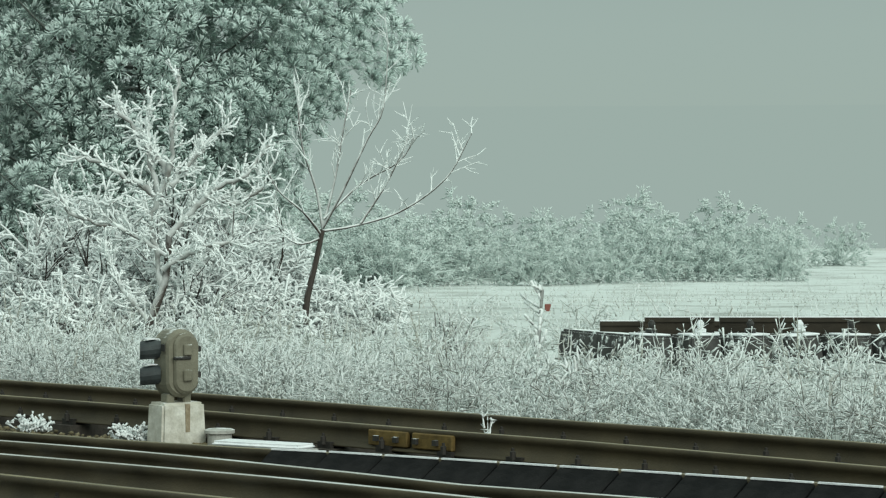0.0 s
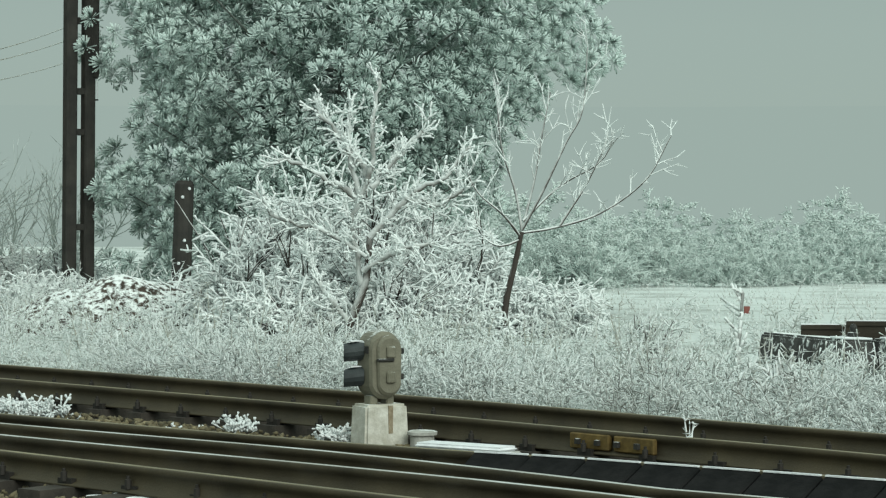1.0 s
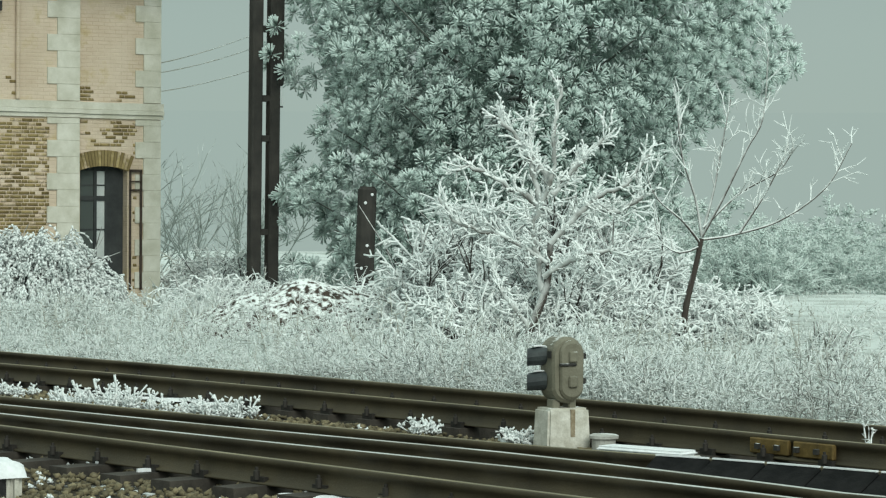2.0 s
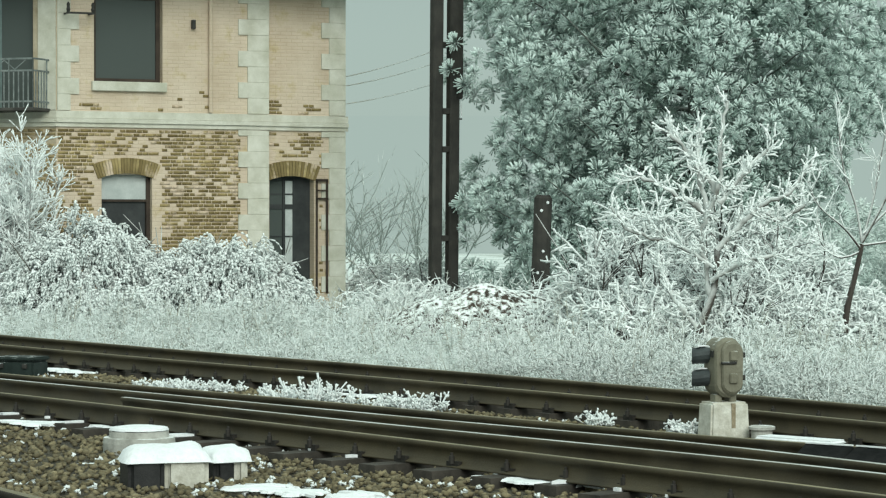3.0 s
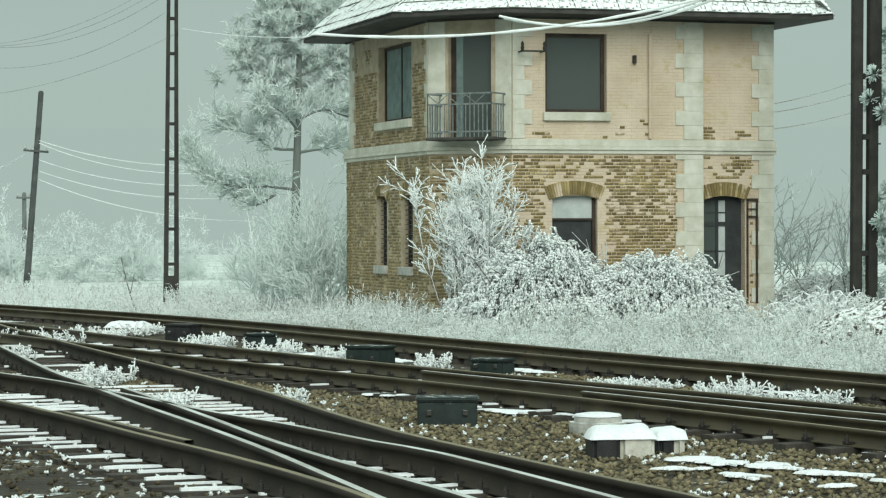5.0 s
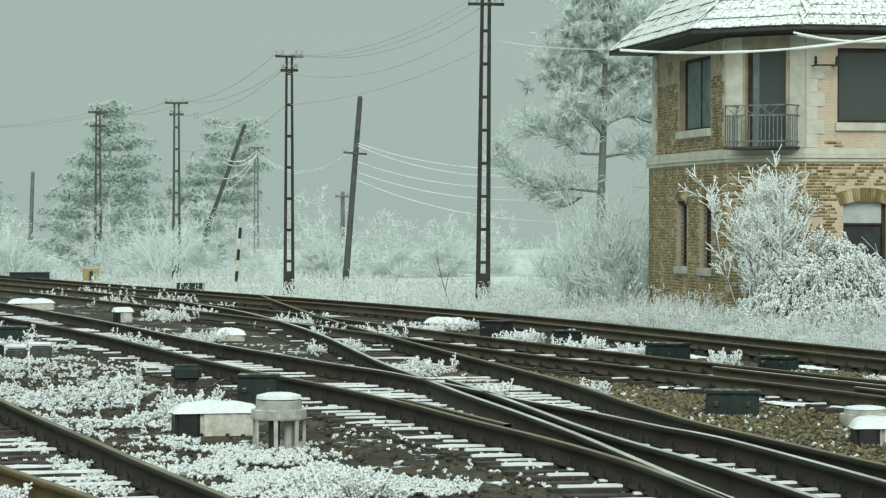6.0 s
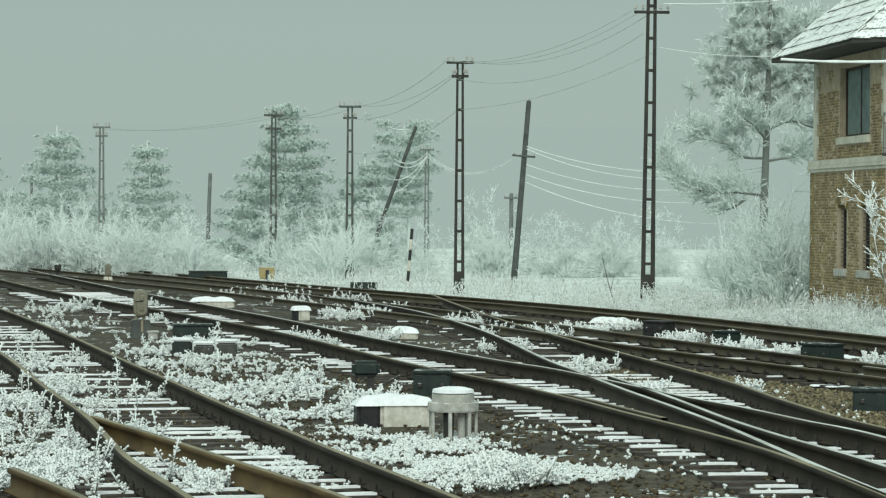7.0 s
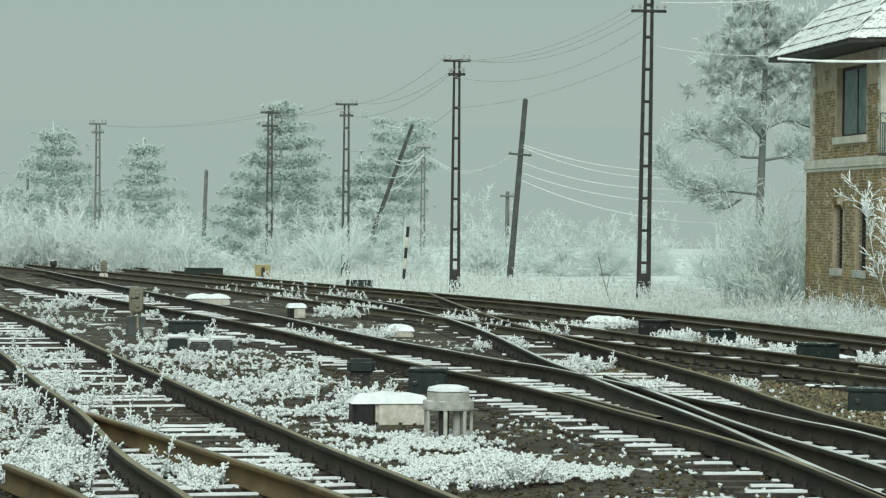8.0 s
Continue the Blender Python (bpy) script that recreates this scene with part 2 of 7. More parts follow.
# these four hold fog haze in their colours, besides the rime
F_FAR = frosted("rimed_fog_paled_twigs", (0.60, 0.67, 0.64), (0.74, 0.81, 0.785))
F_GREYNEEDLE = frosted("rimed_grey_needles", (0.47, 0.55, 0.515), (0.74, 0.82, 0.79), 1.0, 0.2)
F_FARNEEDLE = frosted("rimed_fog_paled_needles", (0.46, 0.555, 0.515), (0.53, 0.625, 0.585), gain=0.9, up=0.1)
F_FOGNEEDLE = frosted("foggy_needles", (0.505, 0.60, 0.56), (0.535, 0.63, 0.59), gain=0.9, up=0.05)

# ---- mesh helpers ----


def put_mesh(name, me, mat, parent=None, label=""):
    ob = new(name, me)
    for m in mat if isinstance(mat, (list, tuple)) else [mat]:
        me.materials.append(m)
    if parent is not None:
        ob.parent = parent
    return tagged(ob, label)


def part(name, bm, mat, parent=None, label=""):
    me = bpy.data.meshes.new(name)
    bm.to_mesh(me)
    bm.free()
    return put_mesh(name, me, mat, parent, label)


def empty(name, label, category, m=None, group="", kind=""):
    ob = new(name)
    if m is not None:
        ob.matrix_basis = m
    return tagged(ob, label, category, group, kind)


def arrays(name, verts, faces, frost=None):
    """A mesh from numpy arrays; faces all with as many corners."""
    me = bpy.data.meshes.new(name)
    k = faces.shape[1]
    me.vertices.add(len(verts))
    me.vertices.foreach_set("co", np.ascontiguousarray(verts, np.float32).ravel())
    me.loops.add(faces.size)
    me.loops.foreach_set("vertex_index", np.ascontiguousarray(faces, np.int32).ravel())
    me.polygons.add(len(faces))
    me.polygons.foreach_set("loop_start", np.arange(0, faces.size, k, dtype=np.int32))
    me.update(calc_edges=True)
    if frost is not None:
        me.attributes.new("frost", "FLOAT", "POINT").data.foreach_set("value", np.ascontiguousarray(frost, np.float32))
    me.validate()
    return me


def box(bm, a, b, m=None):
    vs = bmesh.ops.create_cube(bm, size=1)["verts"]
    for v in vs:
        v.co = Vector([(a[i] + b[i]) / 2 + v.co[i] * (b[i] - a[i]) for i in range(3)])
        if m is not None:
            v.co = m @ v.co
    return vs


def bevelled(bm, w=0.01, seg=1):
    bmesh.ops.bevel(bm, geom=bm.edges[:], offset=w, segments=seg, affect="EDGES", clamp_overlap=True)
    return bm


def boxpart(name, a, b, mat, parent=None, bevel=0.0, m=None, label=""):
    bm = bmesh.new()
    box(bm, a, b, m)
    if bevel:
        bevelled(bm, bevel)
    return part(name, bm, mat, parent, label)


def lathe(bm, rings, n=16, m=None):
    """Rings of (radius, z) turned round z, closed at both ends."""
    loops = []
    for r, z in rings:
        ring = []
        for i in range(n):
            p = Vector((r * math.cos(2 * math.pi * i / n), r * math.sin(2 * math.pi * i / n), z))
            ring.append(bm.verts.new(m @ p if m is not None else p))
        loops.append(ring)
    for lo, hi in zip(loops, loops[1:]):
        for i in range(n):
            bm.faces.new((lo[i], lo[(i + 1) % n], hi[(i + 1) % n], hi[i]))
    bm.faces.new(loops[0][::-1])
    bm.faces.new(loops[-1])
    return bm


def smooth_line(points, step=0.6):
    """A line resampled along a Catmull-Rom curve through the points."""
    p = np.array([np.array(points[0]) * 2 - np.array(points[1]), *map(np.array, points), np.array(points[-1]) * 2 - np.array(points[-2])], float)
    out = []
    for i in range(1, len(p) - 2):
        n = max(1, int(np.linalg.norm(p[i + 1] - p[i]) / step))
        for u in np.arange(n) / n:
            out.append(0.5 * (2 * p[i] + (p[i + 1] - p[i - 1]) * u + (2 * p[i - 1] - 5 * p[i] + 4 * p[i + 1] - p[i + 2]) * u**2 + (3 * p[i] - p[i - 1] - 3 * p[i + 1] + p[i + 2]) * u**3))
    out.append(p[-2])
    return np.array(out)


def prisms(a, b, ra, rb, sides=3):
    """Tapered sticks from a to b: vertices and quads."""
    n = len(a)
    d = b - a
    d = d / np.maximum(np.linalg.norm(d, axis=1, keepdims=True), 1e-9)
    ref = np.where(np.abs(d[:, 2:3]) > 0.9, np.array([[1.0, 0, 0]]), np.array([[0, 0, 1.0]]))
    u = np.cross(d, ref)
    u /= np.maximum(np.linalg.norm(u, axis=1, keepdims=True), 1e-9)
    w = np.cross(d, u)
    ang = 2 * np.pi * np.arange(sides) / sides
    ring = np.cos(ang)[None, :, None] * u[:, None] + np.sin(ang)[None, :, None] * w[:, None]
    v = np.concatenate([a[:, None] + ring * np.reshape(ra, (-1, 1, 1)), b[:, None] + ring * np.reshape(rb, (-1, 1, 1))], 1)
    i = np.arange(sides)
    j = (i + 1) % sides
    f = np.stack([i, j, j + sides, i + sides], 1)[None] + (np.arange(n) * 2 * sides)[:, None, None]
    return v.reshape(-1, 3), f.reshape(-1, 4)


def sticks(name, segs, mat, parent=None, sides=3, label="", tip=False):
    """segs: rows of (a, b, ra, rb, frost at a, frost at b) as arrays in a list."""
    a, b, ra, rb, fa, fb = (np.concatenate([np.asarray(s[k], float) for s in segs]) for k in range(6))
    if tip == "blunt":
        n = len(a)
        ring = prisms(a, b, ra, ra * 1.15, sides)[0].reshape(n, 2, sides, 3)[:, 1]
        v = np.concatenate([a[:, None], ring], 1).reshape(-1, 3)
        i = np.arange(sides)
        f = np.concatenate([np.stack([np.zeros(sides, int), (i + 1) % sides + 1, i + 1], 1), [[1, 2, 3]]])
        f = (f[None] + (np.arange(n) * (sides + 1))[:, None, None]).reshape(-1, 3)
        frost = np.concatenate([fa[:, None], np.repeat(fb[:, None], sides, 1)], 1).ravel()
        return put_mesh(name, arrays(name, v, f, frost), mat, parent, label)
    if tip:
        n = len(a)
        v, _ = prisms(a, b, ra * 1.2, rb, sides)
        v = np.concatenate([v.reshape(n, 2, sides, 3)[:, 0], b[:, None]], 1).reshape(-1, 3)
        i = np.arange(sides)
        f = (np.stack([i, (i + 1) % sides, np.full(sides, sides)], 1)[None] + (np.arange(n) * (sides + 1))[:, None, None]).reshape(-1, 3)
        frost = np.concatenate([np.repeat(fa[:, None], sides, 1), fb[:, None]], 1).ravel()
        return put_mesh(name, arrays(name, v, f, frost), mat, parent, label)
    v, f = prisms(a, b, ra, rb, sides)
    frost = np.stack([np.repeat(fa[:, None], sides, 1), np.repeat(fb[:, None], sides, 1)], 1).ravel()
    return put_mesh(name, arrays(name, v, f, frost), mat, parent, label)


def tube(name, pts, rr, mat, parent=None, sides=6, frost=1.0, label=""):
    """One unbroken round tube along a line."""
    t = np.gradient(pts, axis=0)
    t /= np.maximum(np.linalg.norm(t, axis=1, keepdims=True), 1e-9)
    ref = np.array([0.3, 0.2, 1.0]) if abs(t[:, 2]).mean() < 0.8 else np.array([1.0, 0.3, 0.0])
    u = np.cross(t, ref)
    u /= np.linalg.norm(u, axis=1, keepdims=True)
    w = np.cross(t, u)
    ang = 2 * np.pi * np.arange(sides) / sides
    v = pts[:, None] + (np.cos(ang)[None, :, None] * u[:, None] + np.sin(ang)[None, :, None] * w[:, None]) * np.reshape(rr, (-1, 1, 1))
    n = len(pts)
    i, j = np.arange(n - 1)[:, None] * sides, np.arange(sides)[None]
    f = np.stack([i + j, i + (j + 1) % sides, i + sides + (j + 1) % sides, i + sides + j], -1).reshape(-1, 4)
    return put_mesh(name, arrays(name, v.reshape(-1, 3), f, np.full(n * sides, frost)), mat, parent, label)


def clubs(name, a, b, r, fa, fb, mat, parent=None, sides=3):
    """Round-ended rods, like rime grown on a twig."""
    ring, _ = prisms(a, a + (b - a) * 0.84, r * 0.75, r, sides)
    v = np.concatenate([ring.reshape(-1, 2 * sides, 3), b[:, None]], 1)
    i = np.arange(sides)
    j = (i + 1) % sides
    f = np.concatenate([np.stack([i, j, j + sides], 1), np.stack([i, j + sides, i + sides], 1), np.stack([i + sides, j + sides, np.full(sides, 2 * sides)], 1)])
    k = 2 * sides + 1
    f = (f[None] + (np.arange(len(a)) * k)[:, None, None]).reshape(-1, 3)
    frost = np.concatenate([np.repeat(fa[:, None], sides, 1), np.repeat(fb[:, None], sides + 1, 1)], 1).ravel()
    me = arrays(name, v.reshape(-1, 3), f, frost)
    me.polygons.foreach_set("use_smooth", np.ones(len(f), bool))
    return put_mesh(name, me, mat, parent)


rng = np.random.default_rng(7)


def unit(v):
    return v / np.maximum(np.linalg.norm(v, axis=-1, keepdims=True), 1e-9)


def grow(stems, levels, frost=(0.2, 0.9), bend=0.15, lift=0.0, pieces=2, keep=0.45, thin=0.006):
    """Branch out from stems (a, direction, length, radius) level by level.
    levels: rows of (children of each branch, share of length, spread, share of radius)."""
    a, d, ln, r = stems
    segs = []
    total = len(levels)
    for lev in range(total + 1):
        n = len(a)
        p, dd = a.copy(), unit(d)
        stops = [p]
        f0 = frost[0] + (frost[1] - frost[0]) * lev / max(total, 1)
        for k in range(pieces):
            dd = unit(dd + rng.normal(0, bend, (n, 3)) + np.array([0, 0, lift]) * (lev + 1) / pieces)
            q = p + dd * ln[:, None] / pieces
            r0 = r * (1 - (1 - keep) * k / pieces)
            r1 = r * (1 - (1 - keep) * (k + 1) / pieces)
            ff = np.clip(f0 + rng.normal(0, 0.12, n), 0, 1)
            segs.append((p, q, r0, r1, ff, ff))
            p = q
            stops.append(p)
        if lev == total:
            break
        kids, share, spread, rshare = levels[lev]
        stops = np.array(stops)
        m = n * kids
        who = np.repeat(np.arange(n), kids)
        u = rng.uniform(0.25, 1.0, m) * pieces
        i = np.minimum(u.astype(int), pieces - 1)
        w = (u - i)[:, None]
        na = stops[i, who] * (1 - w) + stops[i + 1, who] * w
        axis = unit(stops[i + 1, who] - stops[i, who])
        nd = unit(axis + spread * unit(rng.normal(0, 1, (m, 3))))
        a, d, ln, r = na, nd, ln[who] * share * rng.uniform(0.6, 1.25, m), np.maximum(r[who] * rshare, thin)
    return segs


def fan(n, spread, length, radius, base=0.2, height=1.0):
    """n stems rising out of one foot."""
    a = np.c_[rng.normal(0, base, (n, 2)), np.zeros(n)]
    d = np.c_[rng.normal(0, spread, (n, 2)), np.full(n, height)]
    return a, unit(d), length * rng.uniform(0.7, 1.15, n), radius * rng.uniform(0.7, 1.2, n)

# ---- the ground ----
FAR_RAIL = [(-42.0, 108.0), (-30.0, 90.5), (-21.4, 77.0), (-13.2, 64.6), (-8.7, 57.8), (-4.8, 51.2), (-0.6, 43.0), (2.9, 36.0), (5.0, 32.1), (6.95, 28.3), (8.15, 25.9), (9.2, 23.6), (10.3, 21.3), (12.4, 16.0), (15.0, 8.0)]
_fx, _fy = np.array(FAR_RAIL).T


def rail_x(y):
    """x of the outer rail of the far track at a given y."""
    return np.interp(y, _fy[::-1], _fx[::-1])


def step01(v, a, b):
    u = np.clip((v - a) / (b - a), 0, 1)
    return u * u * (3 - 2 * u)


def ground_z(x, y):
    d = np.hypot(x, y)
    return -0.65 * step01(d, 48, 88) * step01(x, 10, 24)


gx = np.r_[-1500, -700, -300, -150, np.arange(-80, 80.1, 2.0), 150, 300, 700, 1500]
gy = np.r_[-300, -100, -40, np.arange(-20, 140.1, 2.0), 220, 400, 800, 1600, 2600]
X, Y = np.meshgrid(gx, gy)
wob = np.array([[noise.noise((x * 0.15, y * 0.15, 0)) for x in gx] for y in gy]) * 0.05
beyond = step01(X - rail_x(Y), 1.5, 5.0)
Z = ground_z(X, Y) + wob * beyond - 0.06 - 0.14 * (1 - beyond)
idx = np.arange(X.size).reshape(X.shape)
quads = np.stack([idx[:-1, :-1], idx[:-1, 1:], idx[1:, 1:], idx[1:, :-1]], -1).reshape(-1, 4)
ground = put_mesh("ground", arrays("ground", np.stack([X, Y, Z], -1).reshape(-1, 3), quads), M_GROUND)
tagged(ground, "flat winter field white with hoar frost", "ground", kind="structure")

# ballast bed under the tracks, up to a little beyond the far rail
by = np.arange(2.0, 112.0, 0.5)
bu = np.r_[-46:-10:1.0, -10:0.01:0.4]
BX = rail_x(by)[:, None] + 0.9 + bu[None, :]
BY = np.repeat(by[:, None], len(bu), 1)
BZ = np.array([[0.03 * noise.noise((x * 0.7, y * 0.7, 3)) + 0.012 * noise.noise((x * 3, y * 3, 5)) for x, y in zip(rx_, ry_)] for rx_, ry_ in zip(BX, BY)]) - 0.078
BZ[:, -1] -= 0.12
idx = np.arange(BX.size).reshape(BX.shape)
quads = np.stack([idx[:-1, :-1], idx[:-1, 1:], idx[1:, 1:], idx[1:, :-1]], -1).reshape(-1, 4)
bed = put_mesh("ballast_bed", arrays("ballast_bed", np.stack([BX, BY, BZ], -1).reshape(-1, 3), quads), M_BALLAST)
tagged(bed, "brown stone ballast with thin patches of snow", "ballast", kind="structure")

# loose stones: a squashed, jittered octahedron for each
NEAR_STONES = 27000
n = NEAR_STONES + 7000
sy = rng.uniform(13, 36, n)
sx = rail_x(sy) - 1.7 - 8.3 * rng.uniform(0, 1, n)
sy[NEAR_STONES:] = rng.uniform(11, 34, 7000)
sx[NEAR_STONES:] = rail_x(sy[NEAR_STONES:]) - rng.uniform(10, 22, 7000)
ss = rng.uniform(0.018, 0.046, n)
octa = np.array([(1, 0, 0), (0, 1, 0), (-1, 0, 0), (0, -1, 0), (0, 0, 0.8), (0, 0, -0.8)], float)
tri = np.array([(0, 1, 4), (1, 2, 4), (2, 3, 4), (3, 0, 4), (1, 0, 5), (2, 1, 5), (3, 2, 5), (0, 3, 5)])
sv = octa[None] * rng.uniform(0.65, 1.3, (n, 6, 1))
# each stone lies turned its own way
qa, qb = unit(rng.normal(0, 1, (n, 3))), rng.normal(0, 1, (n, 3))
qb = unit(qb - qa * np.sum(qa * qb, 1, keepdims=True))
qc = np.cross(qa, qb)
sv = np.einsum("nki,nij->nkj", sv, np.stack([qa, qb, qc], 1)) * ss[:, None, None]
sv = sv * (1, 1, 0.75) + np.stack([sx, sy, ss * 0.25 - 0.06], -1)[:, None]
for some, mat, lab in ((slice(0, NEAR_STONES), M_STONE, "loose ochre and brown ballast stones"), (slice(NEAR_STONES, n), M_STONEDARK, "loose sooty ballast stones of the yard")):
    q = sv[some]
    stones = put_mesh("ballast_stones", arrays("ballast_stones", q.reshape(-1, 3), (tri[None] + (np.arange(len(q)) * 6)[:, None, None]).reshape(-1, 3)), mat)
    tagged(stones, lab, "gravel", kind="stuff")

# snow crusts lying between the tracks
def snow_patch(x, y, rx, ry, turn=0.0, h=0.028):
    bm = bmesh.new()
    k = 44
    top, rim = [], []
    seed = rng.uniform(0, 50)
    for i in range(k):
        a = 2 * math.pi * i / k
        r = 0.85 + 0.9 * noise.noise((math.cos(a) * 2.6 + seed, math.sin(a) * 2.6, seed)) + 0.25 * noise.noise((math.cos(a) * 7 + seed, math.sin(a) * 7, seed))
        px, py = rx * r * math.cos(a), ry * r * math.sin(a)
        rim.append(bm.verts.new((px, py, 0)))
        top.append(bm.verts.new((px * 0.9, py * 0.86, h * (0.8 + 0.4 * noise.noise((px * 3, py * 3, seed))))))
    for i in range(k):
        j = (i + 1) % k
        bm.faces.new((rim[i], rim[j], top[j], top[i]))
    mid_ = bm.verts.new((0, 0, h * 1.2))
    for i in range(k):
        bm.faces.new((top[i], top[(i + 1) % k], mid_))
    ob = part("snow_patch", bm, M_SNOW)
    ob.matrix_basis = pose(x, y, -0.015, 0, 0, turn)
    return tagged(ob, "thin crust of wind-packed snow on ballast", "snow", "snow patches", "stuff")


for x, y, rx, ry, turn in ((2.45, 20.75, 0.5, 0.26, -50), (3.0, 20.1, 0.42, 0.2, -52), (3.5, 19.5, 0.36, 0.15, -30), (2.6, 19.3, 0.34, 0.16, -50), (3.9, 18.6, 0.5, 0.17, -55), (2.1, 20.0, 0.22, 0.1, -10), (4.4, 18.1, 0.25, 0.1, -50), (3.3, 18.5, 0.2, 0.1, 10), (4.3, 21.1, 0.55, 0.16, -50), (5.1, 19.1, 0.5, 0.16, -55),
                           (-0.6, 30.0, 0.5, 0.3, -50), (0.6, 27.2, 0.5, 0.2, -50), (1.5, 26.3, 0.4, 0.2, -40), (-2.2, 40.3, 0.8, 0.5, -50), (-1.0, 38.3, 0.8, 0.35, -50), (1.0, 35.5, 0.7, 0.3, -50), (4.4, 30.3, 0.5, 0.2, -50)):
    for j in range(7):
        u, v, c = rng.normal(0, 0.5) * rx, rng.normal(0, 0.5) * ry, radians(turn)
        s_ = rng.uniform(0.22, 0.55)
        snow_patch(x + u * math.cos(c) - v * math.sin(c), y + u * math.sin(c) + v * math.cos(c), rx * s_, ry * s_ * 1.15, turn + rng.normal(0, 25), 0.02)

# ---- rails and sleepers ----
PROFILE = [(-0.065, 0.0), (0.065, 0.0), (0.065, 0.014), (0.012, 0.034), (0.010, 0.125), (0.034, 0.138), (0.036, 0.168), (0.028, 0.176), (-0.028, 0.176), (-0.036, 0.168), (-0.034, 0.138), (-0.010, 0.125), (-0.012, 0.034), (-0.065, 0.014)]


def rail(points, parent, mat=None, z=0.0, label="", crown=None, tall=1.0):
    line = smooth_line(points)
    t = unit(np.gradient(line, axis=0))
    side = np.c_[t[:, 1], -t[:, 0]]
    n, k = len(line), len(PROFILE)
    prof = np.array(PROFILE) * tall
    v = np.concatenate([(line[:, None] + side[:, None] * prof[None, :, :1]), np.repeat(prof[None, :, 1:] + z, n, 0)], -1).reshape(-1, 3)
    i, j = np.arange(n - 1)[:, None] * k, np.arange(k)[None]
    f = np.stack([i + j, i + (j + 1) % k, i + k + (j + 1) % k, i + k + j], -1).reshape(-1, 4)
    me = arrays("rail", v, f)
    ob = put_mesh("rail", me, [mat or M_RAIL, crown or M_RAILTOP], parent, label)
    top = np.isin(np.arange(len(f)) % k, (7,)).astype(np.int32)
    me.polygons.foreach_set("material_index", top)
    return ob


def offset(points, d):
    p = np.array(points, float)
    t = unit(np.gradient(p, axis=0))
    return [tuple(q) for q in p + d * np.c_[t[:, 1], -t[:, 0]]]


def bar_mesh(name, half, h, seed, snow=False):
    """A sleeper along x with worn edges, or the uneven snow that lies on it."""
    bm = bmesh.new()
    k = 15 if snow else 9
    lo, hi = (0.6 + 0.4 * abs(math.sin(seed * 1.3)), 0.6 + 0.4 * abs(math.sin(seed * 2.9 + 1))) if snow else (1, 1)
    for s in range(k):
        x = -half * lo + half * (lo + hi) * s / (k - 1)
        w = (0.05 if snow else 0.115) + (0.08 if snow else 0.03) * noise.noise((x * 2.6, seed, 0.3)) - (0.03 if snow and s in (0, k - 1) else 0)
        w2 = (0.05 if snow else 0.115) + (0.08 if snow else 0.03) * noise.noise((x * 2.6, seed, 9.4)) - (0.03 if snow and s in (0, k - 1) else 0)
        z0, z1 = (h, h + 0.022 + 0.012 * noise.noise((x * 3, seed, 4))) if snow else (-0.1, h)
        ring = [bm.verts.new(p) for p in ((x, -w, z0), (x, w2, z0), (x, w2 * 0.93, z1), (x, -w * 0.93, z1))]
        if s:
            for i in range(4):
                bm.faces.new((prev[i], prev[(i + 1) % 4], ring[(i + 1) % 4], ring[i]))
        else:
            bm.faces.new(ring[::-1])
        prev = ring
    bm.faces.new(prev)
    me = bpy.data.meshes.new(name)
    bm.to_mesh(me)
    bm.free()
    me.materials.append(M_SNOW if snow else M_SLEEPER)
    return me


def fasten_mesh():
    bm = bmesh.new()
    for s in (-1, 1):
        box(bm, (-0.07, s * 0.075 - 0.02, 0.0), (0.07, s * 0.075 + 0.02, 0.05))
        lathe(bm, [(0.022, 0.03), (0.022, 0.09), (0.012, 0.095), (0.012, 0.115)], 6, pose(0, s * 0.1, 0))
    me = bpy.data.meshes.new("fastening")
    bm.to_mesh(me)
    bm.free()
    me.materials.append(M_CLIP)
    return me


FASTEN = fasten_mesh()
SLEEPERS = {}


